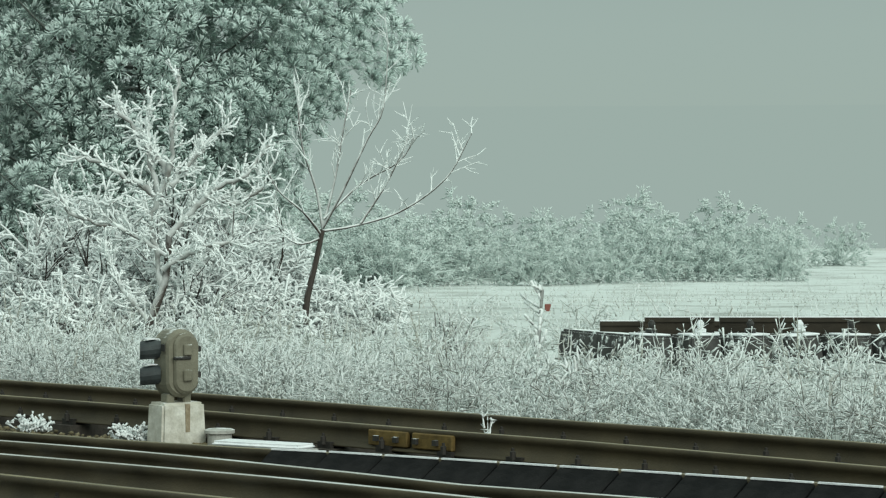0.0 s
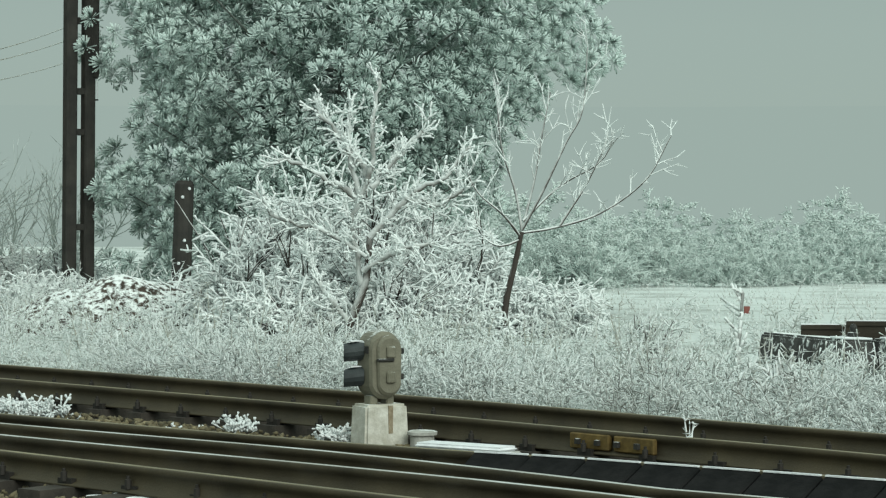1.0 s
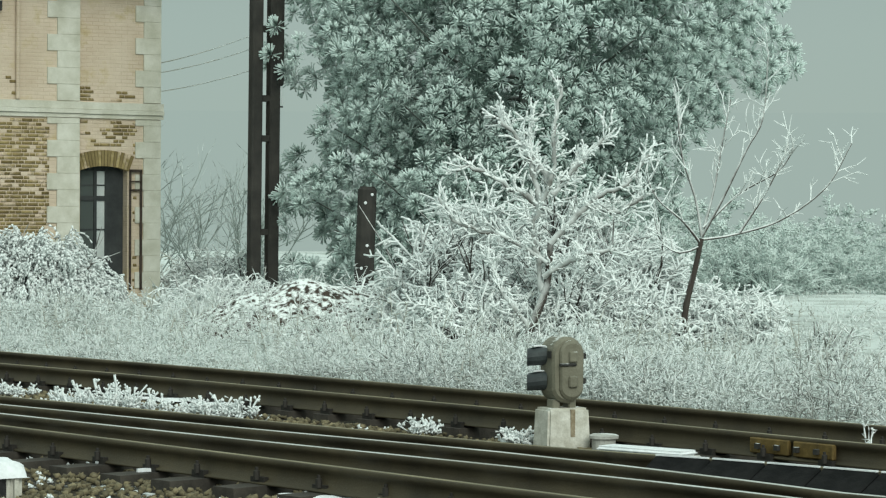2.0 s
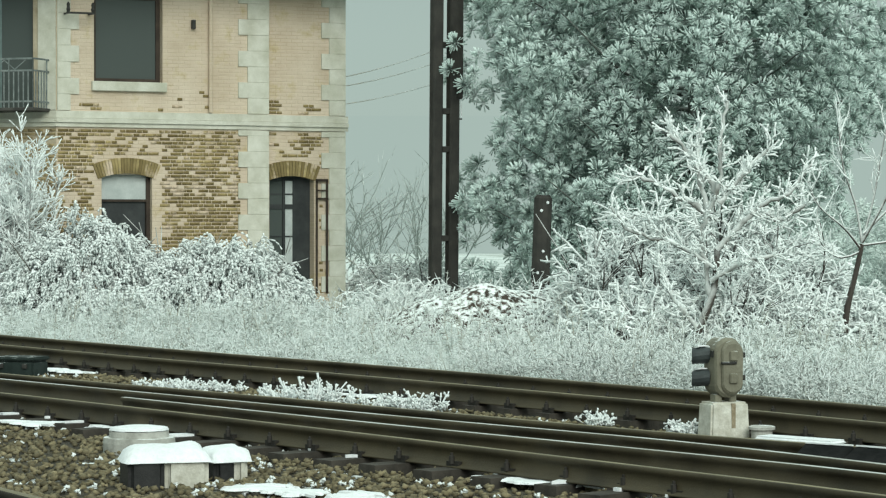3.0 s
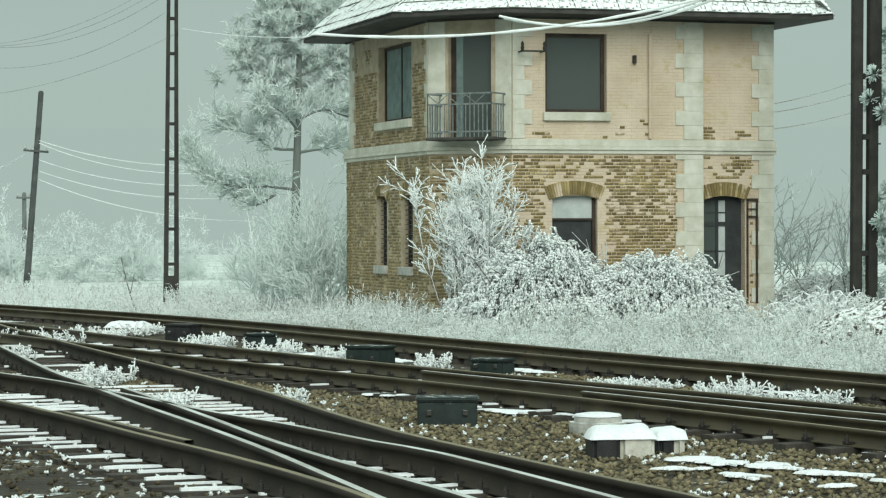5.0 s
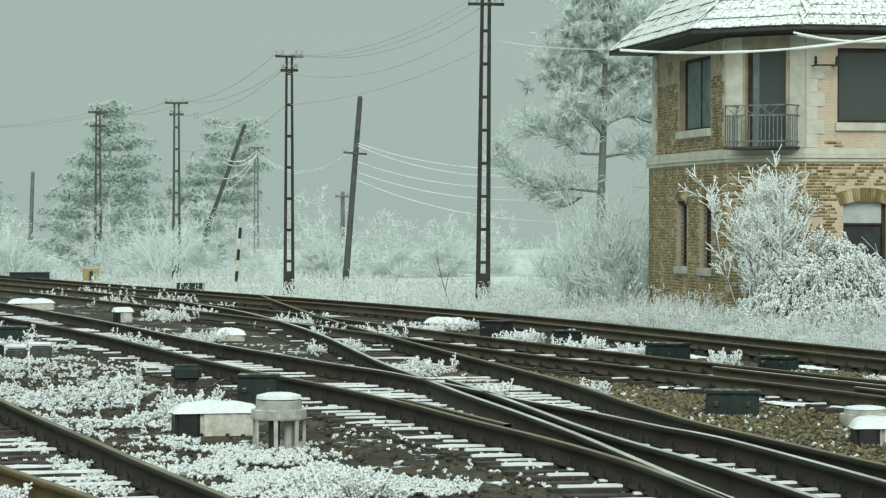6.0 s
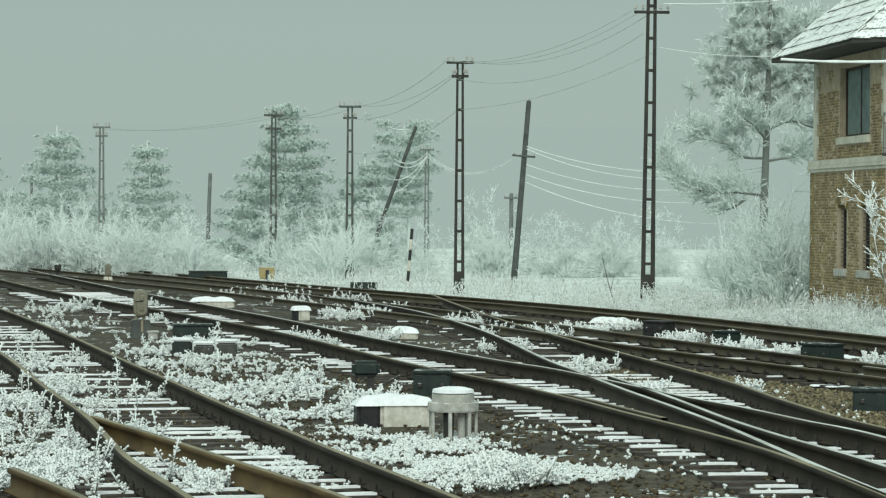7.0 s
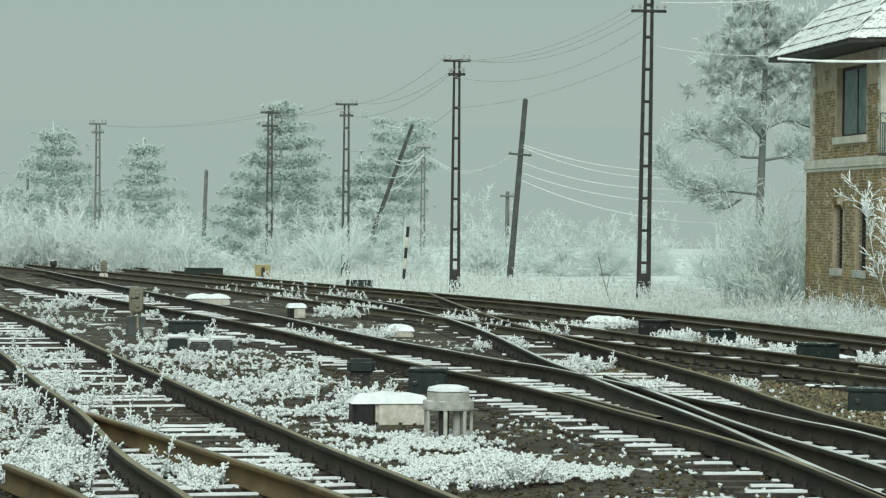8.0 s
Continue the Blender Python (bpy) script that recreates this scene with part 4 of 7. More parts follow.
def twigs_on(paths, n, length, r, frost, up=0.5, start=0.35):
    a, d = [], []
    for p in paths:
        line = smooth_line(p, 0.1)
        k = rng.integers(int(len(line) * start), len(line), n)
        a.append(line[k])
        ax = unit(np.gradient(line, axis=0))[k]
        d.append(unit(ax * 0.7 + rng.normal(0, 0.6, (n, 3)) + (0, 0, up)))
    a, d = np.concatenate(a), np.concatenate(d)
    return grow((a, d, length * rng.uniform(0.5, 1.3, len(a)), np.full(len(a), r)), [(3, 0.5, 0.8, 0.8)], (frost, frost + 0.2))


# slender bare sapling on the field's edge
SAP = [[(0, 0, 0), (0.06, 0.0, 0.6), (0.2, 0.02, 1.2), (0.30, 0, 1.68)],
       [(0.30, 0, 1.66), (0.8, 0.1, 1.74), (1.55, 0.1, 1.98), (2.25, 0, 2.5), (2.65, 0, 3.2)],
       [(0.30, 0, 1.7), (0.62, -0.1, 2.3), (1.0, -0.1, 3.1), (1.25, -0.1, 3.6), (1.33, 0, 4.6)],
       [(0.30, 0, 1.7), (0.2, 0.1, 2.3), (-0.02, 0.1, 3.0), (-0.1, 0.1, 3.75)],
       [(0.30, 0, 1.7), (0.5, 0.25, 2.5), (0.62, 0.3, 3.2), (0.75, 0.3, 3.9)],
       [(0.27, 0, 1.55), (-0.05, -0.1, 1.45), (-0.35, -0.1, 1.65), (-0.45, -0.1, 2.0)],
       [(0.32, 0, 1.85), (0.9, 0.2, 2.4), (1.5, 0.2, 2.75), (1.75, 0.2, 3.1)],
       [(0.9, 0.08, 1.78), (1.3, 0.1, 2.4), (1.6, 0.1, 3.0)],
       [(0.28, 0, 1.6), (0.0, -0.2, 1.95), (-0.4, -0.2, 2.3), (-0.6, -0.2, 2.7)]]
sap = empty("bare_sapling", "slender bare sapling with rime along its upward twigs", "tree", pose(13.25, 41.4, -0.05, 0, 0, -18) @ Matrix.Diagonal((0.93, 0.93, 0.93, 1)))
q = smooth_line(SAP[0], 0.12)
tube("trunk", q, np.linspace(0.062, 0.04, len(q)), F_BARK, sap, 8, 0.12)
for p in SAP[1:]:
    q = smooth_line(p, 0.12)
    tube("limb", q, np.linspace(0.024, 0.009, len(q)), F_BARK, sap, 6, 0.42)
tagged(sticks("crown", twigs_on(SAP[1:], 14, 0.4, 0.013, 0.8, 0.7), F_TWIG, sap, 3), kind="stuff")

# gnarled small tree wrapped in rime
GNARL = [[(0, 0, 0), (0.2, 0, 0.45), (0.35, 0.1, 0.9), (0.4, 0.1, 1.5)],
         [(0.3, 0.1, 0.8), (0.15, 0, 1.7), (0.42, -0.1, 2.4), (0.45, -0.1, 3.1), (0.56, -0.1, 3.72)],
         [(0.42, 0, 2.3), (0.0, 0.1, 2.9), (-0.35, 0.1, 3.3)],
         [(0.40, 0, 1.9), (-0.2, 0, 2.3), (-0.75, 0, 2.6), (-0.95, 0, 2.5)],
         [(0.4, 0.1, 1.5), (1.0, 0.1, 2.1), (1.5, 0, 2.35), (1.8, 0, 2.75)],
         [(0.42, 0, 2.2), (0.85, 0.1, 2.7), (1.15, 0.1, 3.0)],
         [(0.9, 0.1, 2.05), (1.3, 0.1, 1.95), (1.75, 0.1, 2.15)],
         [(0.3, 0, 2.0), (0.1, 0.1, 2.7), (0.12, 0.1, 3.35)],
         [(0.38, 0, 1.2), (-0.3, 0.1, 1.6), (-0.9, 0.1, 1.75), (-1.2, 0, 2.1)],
         [(0.3, 0, 1.0), (0.8, -0.1, 1.3), (1.25, -0.1, 1.4)],
         [(0.1, 0, 0.3), (-0.3, 0, 0.8), (-0.5, 0.1, 1.3)]]
gn = empty("gnarled_tree", "gnarled little tree encased in thick white rime", "tree", pose(10.64, 40.8, -0.05, 0, 0, -18))
q = smooth_line(GNARL[0], 0.12)
tube("trunk", q, np.linspace(0.07, 0.045, len(q)), F_BARK, gn, 8, 0.25)
for p in GNARL[1:]:
    q = smooth_line(p, 0.1) + 0.018 * rng.normal(0, 1, (len(smooth_line(p, 0.1)), 3))
    tube("limb", q, np.linspace(0.044, 0.026, len(q)) * rng.uniform(0.75, 1.3, len(q)), F_TWIG, gn, 6, 0.52)
knobs = twigs_on(GNARL[1:], 40, 0.26, 0.02, 0.85, 0.3, 0.1)
a, b, fa = (np.concatenate([s_[k] for s_ in knobs]) for k in (0, 1, 4))
tagged(clubs("crown", a, b, rng.uniform(0.012, 0.021, len(a)), fa * 0.8, np.clip(fa + 0.2, 0, 1), F_TWIG, gn), kind="stuff")

# arching bushes in front of the house
def dome(x, y, a, b, c, n, label, turn=0.0, mat=None, length=0.7, r=0.022, name="arching_bush", group="arching bushes before the house", droop=-0.62, rise=0.45, inner=0.7, pieces=3, per=9, fr=1.0, least=0.74, mess=0.35, lobes=0.16, tip=True):
    """A rounded bush of drooping shoots: strands hang out and down from a domed shell in bunches."""
    thing = empty(name, label, "bush", pose(x, y, float(ground_z(x, y)) - 0.05, 0, 0, turn), group)
    m = n // per
    th, ph = rng.uniform(0, 6.283, m), np.arcsin(rng.uniform(0.02, 1, m))
    u = np.c_[np.cos(th) * np.cos(ph), np.sin(th) * np.cos(ph), np.sin(ph)]
    bulge = 1 + lobes * np.array([noise.noise(tuple(2.2 * q + x)) for q in u])
    root = u * (a, b, c) * (bulge * rng.uniform(inner, 1.0, m))[:, None]
    who = np.repeat(np.arange(m), per)
    k = len(who)
    p = root[who] + rng.normal(0, 0.05, (k, 3))
    d = unit(u[who] * (1, 1, 0.4) + rng.normal(0, mess, (k, 3)) + (0, 0, rise))
    ln = length * rng.uniform(0.5, 1.2, k)
    segs = []
    f = np.clip(rng.normal(fr, 0.12, k) - 0.25 * (1 - p[:, 2] / c), least, 1)
    for s_ in range(pieces):
        d = unit(d + (0, 0, droop) + rng.normal(0, 0.1, (k, 3)))
        q = p + d * (ln / pieces)[:, None]
        rr = r * (1 - 0.12 * s_)
        segs.append((p, q, np.full(k, rr), np.full(k, rr * 0.9), f, f))
        p = q
    tagged(sticks("crown", segs, mat or F_TWIG, thing, 3, tip=tip), kind="stuff")
    w = grow((np.zeros((14, 3)), unit(np.c_[rng.normal(0, 0.9, (14, 2)), np.ones(14)]), np.full(14, c * 0.5), np.full(14, 0.03)), [(6, 0.6, 0.7, 0.6)], (0.35, 0.6), thin=0.012)
    tagged(sticks("woody_base", w, mat or F_TWIG, thing, 4), kind="stuff")
    return thing





def twig_bush(name, x, y, a, b, c, n, label, group, length=0.6, lift=-0.05, levels=((5, 0.5, 0.8, 0.9),), r=0.022, rise=0.35, inner=0.35, mess=0.55, frost=(0.75, 1.0), mat=None, turn=0.0, pieces=2, lobes=0.35, fringe=False):
    """A bush of branching twigs cased in rime, filling a lobed dome over a few dark stems."""
    thing = empty(name, label, "bush", pose(x, y, float(ground_z(x, y)) - 0.05, 0, 0, turn), group)
    th, ph = rng.uniform(0, 6.283, n), np.arcsin(rng.uniform(0.02, 1, n))
    u = np.c_[np.cos(th) * np.cos(ph), np.sin(th) * np.cos(ph), np.sin(ph)]
    bulge = 1 + lobes * np.array([noise.noise(tuple(2.3 * q + x + y)) for q in u])
    root = u * (a, b, c) * (bulge * rng.uniform(inner, 1, n) ** 0.6)[:, None]
    d = unit(u * (1, 1, 0.5) + rng.normal(0, mess, (n, 3)) + (0, 0, rise))
    segs = grow((root, d, length * rng.uniform(0.6, 1.3, n), r * rng.uniform(0.8, 1.25, n)), list(levels), frost, 0.3, lift, pieces, 0.8, r * 0.75)
    pa, pb, ra, fa = (np.concatenate([s_[k] for s_ in segs]) for k in (0, 1, 2, 4))
    if fringe:
        tagged(sticks("crown", [(pa, pb, ra, ra, fa * 0.85, fa)], mat or F_TWIG, thing, 3, tip="blunt"), kind="stuff")
    else:
        tagged(clubs("crown", pa, pb, ra, fa * 0.9, fa, mat or F_TWIG, thing), kind="stuff")
    w = grow((np.c_[rng.normal(0, 0.35 * a, 9), rng.normal(0, 0.3 * b, 9), np.zeros(9)], unit(np.c_[rng.normal(0, 0.5, (9, 2)), np.ones(9)]), np.full(9, c * 0.9), np.full(9, 0.024)), [(5, 0.6, 0.7, 0.6)], (0.1, 0.4), thin=0.012)
    tagged(sticks("woody_base", w, F_BARK if mat is None and not fringe else F_TWIG, thing, 4), kind="stuff")
    return thing


for x, y, a, b, c, n, lab, turn in ((11.9, 43.8, 1.4, 1.0, 2.0, 400, "tall thicket of coral-like rimed twigs", 10), (13.15, 43.5, 1.0, 0.9, 1.5, 290, "thicket of coral-like rimed twigs by a sapling", 80),
                                    (10.7, 44.6, 1.0, 0.9, 1.75, 290, "thicket of rimed twigs before the dark pine", 150), (11.5, 41.9, 1.1, 0.7, 1.1, 250, "tangle of rimed twigs round a gnarled tree", 30),
                                    (10.0, 41.6, 0.8, 0.6, 0.6, 140, "low tangle of rimed twigs by the earth heap", 30), (10.0, 43.9, 0.8, 0.7, 1.4, 240, "rimed thicket beside a charred post", 60),
                                    (11.0, 42.6, 0.9, 0.6, 1.4, 210, "rimed twigs behind a gnarled tree", 100), (12.7, 41.9, 0.8, 0.6, 0.55, 200, "low tangle of rimed twigs in the grass", 60), (14.2, 42.3, 0.9, 0.7, 0.45, 200, "low arching bush under the sapling", 0)):
    twig_bush("frosted_thicket", x, y, a, b, c, n, lab, "thicket bushes beside the pine", 0.42, -0.12, ((5, 0.55, 0.9, 0.95), (3, 0.5, 1.0, 0.9)), 0.021, turn=turn, pieces=1)
for x, y, a, b, c, n, lab in ((1.85, 53.4, 1.55, 1.3, 1.62, 1600, "dense arching bush with drooping rime-white shoots"), (4.5, 53.6, 1.6, 1.2, 1.38, 1450, "broad drooping bush white with rime"), (0.35, 53.6, 0.6, 0.7, 0.55, 200, "small drooping bush at the shrub's foot")):
    twig_bush("arching_bush", x, y, a, b, c, n, lab, "arching bushes before the house", 0.38, -1.0, ((7, 0.5, 0.55, 1.0),), 0.026, 0.5, 0.66, 0.4, (1.0, 1.0), pieces=2, lobes=0.3, fringe=True)
twig_bush("arching_bush", 8.9, 58.0, 1.3, 1.0, 0.95, 420, "rounded rimed bush beside the brick house", "arching bushes before the house", 0.5, -0.6, ((6, 0.42, 0.6, 0.9),), 0.017, 0.5, 0.5, 0.4, pieces=3)
twig_bush("arching_bush", 7.9, 51.5, 1.1, 0.8, 0.5, 240, "low rimed bush at the foot of a pole", "arching bushes before the house", 0.45, -0.4)

shrub = empty("upright_shrub", "tall upright shrub with stiff rimed shoots", "bush", pose(0.3, 54.0, -0.05))
segs = grow(fan(34, 0.07, 2.95, 0.018, 0.3), [(17, 0.2, 0.85, 0.8), (8, 0.42, 0.8, 0.85)], (0.5, 1.0), 0.1, 0.05, 2, 0.6, 0.013)
tagged(sticks("woody_base", segs[:2], F_BARK, shrub, 5), kind="stuff")
a, b, fa = (np.concatenate([s_[k] for s_ in segs[2:]]) for k in (0, 1, 4))
tagged(clubs("crown", a, b, rng.uniform(0.010, 0.016, len(a)), fa * 0.85, np.clip(fa + 0.1, 0, 1), F_TWIG, shrub), kind="stuff")
wall_bush = bush("wall_shrub", -4.0, 66.3, 30, 1.75, 0.5, [(9, 0.5, 0.7, 0.6), (8, 0.5, 0.8, 0.7)], "grey-white feathery shrub beside the house wall", F_GREYNEEDLE, 0.02, 0.0, 0.14, (0.4, 0.8), 0.5, (1, 1, 1.25), thin=0.012)
again(wall_bush, -5.2, 67.0, 0.8, 90)
again(wall_bush, -3.3, 65.2, 0.95, 200)

# frosted scrub along the far bend, fog haze painted into its pale colour
scrub = dome(-24.5, 95.5, 1.7, 1.6, 2.2, 1300, "rounded scrub bush of fine rimed shoots, paled by painted fog", 0, F_FAR, 0.4, 0.013, "frosted_scrub", "frosted scrub along the line", -0.1, 0.3, 0.3, 2, 10, 0.95, 0.3, 0.75, 0.5)
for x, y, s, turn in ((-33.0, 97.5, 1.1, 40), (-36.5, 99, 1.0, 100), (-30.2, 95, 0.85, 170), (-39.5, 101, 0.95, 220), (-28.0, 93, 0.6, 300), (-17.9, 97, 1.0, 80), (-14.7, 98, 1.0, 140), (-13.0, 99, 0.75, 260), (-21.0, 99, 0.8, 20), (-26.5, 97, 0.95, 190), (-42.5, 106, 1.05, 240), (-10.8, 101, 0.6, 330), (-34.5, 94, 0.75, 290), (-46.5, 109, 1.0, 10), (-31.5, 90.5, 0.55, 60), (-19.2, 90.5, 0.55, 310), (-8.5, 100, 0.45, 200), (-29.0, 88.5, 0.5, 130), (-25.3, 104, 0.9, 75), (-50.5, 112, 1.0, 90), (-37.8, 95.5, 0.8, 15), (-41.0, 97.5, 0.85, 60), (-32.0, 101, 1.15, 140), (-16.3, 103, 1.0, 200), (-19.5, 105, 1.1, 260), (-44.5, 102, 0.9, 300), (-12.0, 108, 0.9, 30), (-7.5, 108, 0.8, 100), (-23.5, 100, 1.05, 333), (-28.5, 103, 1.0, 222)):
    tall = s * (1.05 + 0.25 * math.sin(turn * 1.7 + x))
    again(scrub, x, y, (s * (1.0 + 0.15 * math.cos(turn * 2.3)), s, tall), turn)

# shrubs in the same twig colour with fog haze in it
spray = bush("frosted_shrub", -22.9, 90.2, 34, 1.75, 0.42, [(9, 0.42, 0.55, 0.7), (7, 0.4, 0.8, 0.8)], "vase-shaped shrub of long rimed shoots, paled by painted fog", F_FAR, 0.018, 0.02, 0.22, (0.6, 1.0), 0.4, thin=0.011, group="frosted shrubs along the line")
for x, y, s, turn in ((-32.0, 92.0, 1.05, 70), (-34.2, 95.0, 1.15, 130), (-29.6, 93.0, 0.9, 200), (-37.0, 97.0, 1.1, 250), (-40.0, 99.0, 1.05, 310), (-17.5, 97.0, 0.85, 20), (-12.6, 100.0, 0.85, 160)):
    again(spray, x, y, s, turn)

# hedge colour brought close to the fog's to stand in for haze
F_HEDGE = frosted("rimed_fog_paled_hedge", (0.58, 0.67, 0.635), (0.625, 0.715, 0.678))
# hedge of small trees at the far side of the field, fog haze in its colour
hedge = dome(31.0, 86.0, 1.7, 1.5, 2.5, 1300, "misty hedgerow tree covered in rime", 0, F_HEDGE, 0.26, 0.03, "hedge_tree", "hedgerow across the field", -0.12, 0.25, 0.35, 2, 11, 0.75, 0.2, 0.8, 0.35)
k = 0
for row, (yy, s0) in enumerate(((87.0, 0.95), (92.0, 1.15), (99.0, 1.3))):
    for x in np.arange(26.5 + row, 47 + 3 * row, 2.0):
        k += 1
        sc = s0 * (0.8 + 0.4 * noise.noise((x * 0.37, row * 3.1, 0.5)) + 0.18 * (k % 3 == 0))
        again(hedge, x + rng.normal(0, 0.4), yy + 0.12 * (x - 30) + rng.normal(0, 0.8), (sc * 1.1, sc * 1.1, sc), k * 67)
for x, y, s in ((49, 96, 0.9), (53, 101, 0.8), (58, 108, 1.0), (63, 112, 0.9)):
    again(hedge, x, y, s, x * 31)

thin = bush("bare_bush", 9.6, 70.0, 12, 2.0, 0.35, [(6, 0.5, 0.6, 0.6), (4, 0.5, 0.7, 0.7)], "thin bare bush with a breath of rime", frosted("bare_grey_twigs", (0.24, 0.275, 0.255), (0.62, 0.68, 0.65)), 0.018, 0.03, 0.13, (0.0, 0.35), 0.4)
again(thin, 11.5, 72.0, 1.15, 80)
again(thin, 8.6, 76.0, 1.5, 150, "bare twiggy tree behind the house")

# lone weeds on the field
for x, y, h, n, lab in ((13.08, 32.4, 1.5, 6, "thick-stemmed rimed shoot with stubby branches"), (13.2, 35.4, 0.95, 16, "dark dried thistle dusted with rime"), (15.5, 32.0, 0.9, 10, "rimed thistle stems beside old track panels"), (16.6, 29.5, 1.0, 12, "rimed thistle stems beside old track panels"), (10.9, 26.6, 0.8, 9, "frosted weed stems near the rail")):
    segs = grow(fan(n, 0.3, h * 0.62, 0.018, 0.15), [(9, 0.32, 1.0, 0.9)], (0.35 if n == 16 else 0.6, 0.8), 0.16, 0.03, 3)
    w = empty("tall_weed", lab, "weed", pose(x, y, -0.06), "tall weeds")
    if n == 6:
        segs = grow((np.zeros((1, 3)), np.array([[0.05, 0, 1.0]]), np.array([1.0]), np.array([0.03])), [(12, 0.26, 0.9, 0.8)], (0.4, 0.7), 0.08, 0.05, 3, 0.8)
        pa, pb, ra, fa = (np.concatenate([s_[k] for s_ in segs]) for k in (0, 1, 2, 4))
        tagged(clubs("crown", pa, pb, ra, fa, np.clip(fa + 0.1, 0, 1), F_TWIG, w), kind="stuff")
        continue
    tagged(sticks("woody_base", segs[:3], F_TWIG, w, 4), kind="stuff")
    tagged(sticks("crown", segs[3:], F_DRYWEED if n == 16 else F_WEED, w, 3), kind="stuff")


def needle_tufts(c, out, n, length, r, inner):
    """n needles round each centre, leaning outwards; frost at their tips."""
    m = len(c)
    who = np.repeat(np.arange(m), n)
    d = unit(rng.normal(0, 1, (m * n, 3)) + 0.45 * out[who] + (0, 0, 0.1))
    a = c[who]
    b = a + d * (length * rng.uniform(0.85, 1.1, m * n) * rng.uniform(0.75, 1.25, m)[who])[:, None]
    f = inner[who]
    return [(a, b, np.full(m * n, r), np.full(m * n, r * 0.55), np.clip(f - 0.22, 0, 1), np.clip(f + 0.05 + rng.normal(0, 0.1, m * n), 0, 1))]


def pine(name, x, y, height, label, reach, z0, n_limbs, tufts, n_needles, length, r, mat, trunk_r, spread=0.42, group=""):
    """reach(z, angle) gives how far the crown goes at a height and bearing."""
    thing = empty(name, label, "pine tree", pose(x, y, float(ground_z(x, y)) - 0.1), group)
    line = np.array([(0.12 * math.sin(z * 0.6), 0.1 * math.cos(z * 0.5), z) for z in np.linspace(0, height, 12)])
    rr = np.linspace(trunk_r, 0.03, 12)
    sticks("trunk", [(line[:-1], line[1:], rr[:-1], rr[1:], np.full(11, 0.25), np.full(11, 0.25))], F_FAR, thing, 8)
    limb_paths, cs, outs, inn = [], [], [], []
    for k in range(n_limbs):
        z = z0 + (height - z0) * ((k + rng.uniform(0, 1)) / n_limbs) ** 0.95
        z = z0 + round((z - z0) / 0.75) * 0.75 + rng.normal(0, 0.06)
        ang = k * 2.39996 + rng.normal(0, 0.25)
        far = reach(z, ang) * rng.uniform(0.72, 1.0)
        if far < 0.2:
            continue
        dirn = np.array([math.cos(ang), math.sin(ang), 0])
        root = np.array([0, 0, max(z - 0.28 * far, z0 * 0.75)])
        tip = dirn * far + (0, 0, z)
        bow = (root + tip) / 2 + (0, 0, -0.08 * far)
        limb_paths.append([root, bow, tip])
        m = max(3, int(tufts * (0.5 + far / 4)))
        u = 1.03 - 0.6 * rng.uniform(0, 1, m) ** 1.2
        p = root + (tip - root) * u[:, None] + rng.normal(0, spread, (m, 3)) * (1, 1, 0.28) * (0.5 + 0.6 * u[:, None])
        cs.append(p)
        outs.append(np.tile(dirn + (0, 0, 0.35), (m, 1)))
        inn.append(np.clip(0.52 + 0.42 * (np.linalg.norm(p[:, :2], axis=1) / max(reach(z, ang), 0.3)) ** 1.5 + rng.normal(0, 0.1, m), 0.1, 1))
    cs, outs, inn = np.concatenate(cs), np.concatenate(outs), np.concatenate(inn)
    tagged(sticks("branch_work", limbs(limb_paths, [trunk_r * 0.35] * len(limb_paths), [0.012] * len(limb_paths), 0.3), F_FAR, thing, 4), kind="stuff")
    a, b, ra, _, fa, fb = needle_tufts(cs, outs, n_needles, length, r, inn)[0]
    tagged(sticks("crown", [(a, b, ra, ra, fa, fb)], mat, thing, 3, tip="blunt"), kind="stuff")
    return thing


def crown_reach(z, ang):
    """How far the big pine's crown goes: full to the line of the house, undercut on the field's side."""
    heights = (0.5, 1.7, 2.0, 2.9, 3.6, 4.2, 4.8, 5.5, 7.0, 9.0, 10.4)
    west = np.interp(z, heights, (4.2, 4.3, 4.5, 4.6, 3.8, 3.9, 4.7, 4.6, 4.2, 2.8, 0.3))
    east = np.interp(z, heights, (1.0, 1.6, 3.0, 2.9, 3.4, 4.6, 5.1, 5.0, 4.4, 3.0, 0.3))
    deep = np.interp(z, heights, (3.0, 3.4, 3.6, 3.9, 4.0, 4.0, 4.0, 4.0, 3.8, 2.8, 0.3))
    side = np.cos(ang + 0.26)
    return np.where(side > 0, deep + (east - deep) * side, deep + (west - deep) * -side)


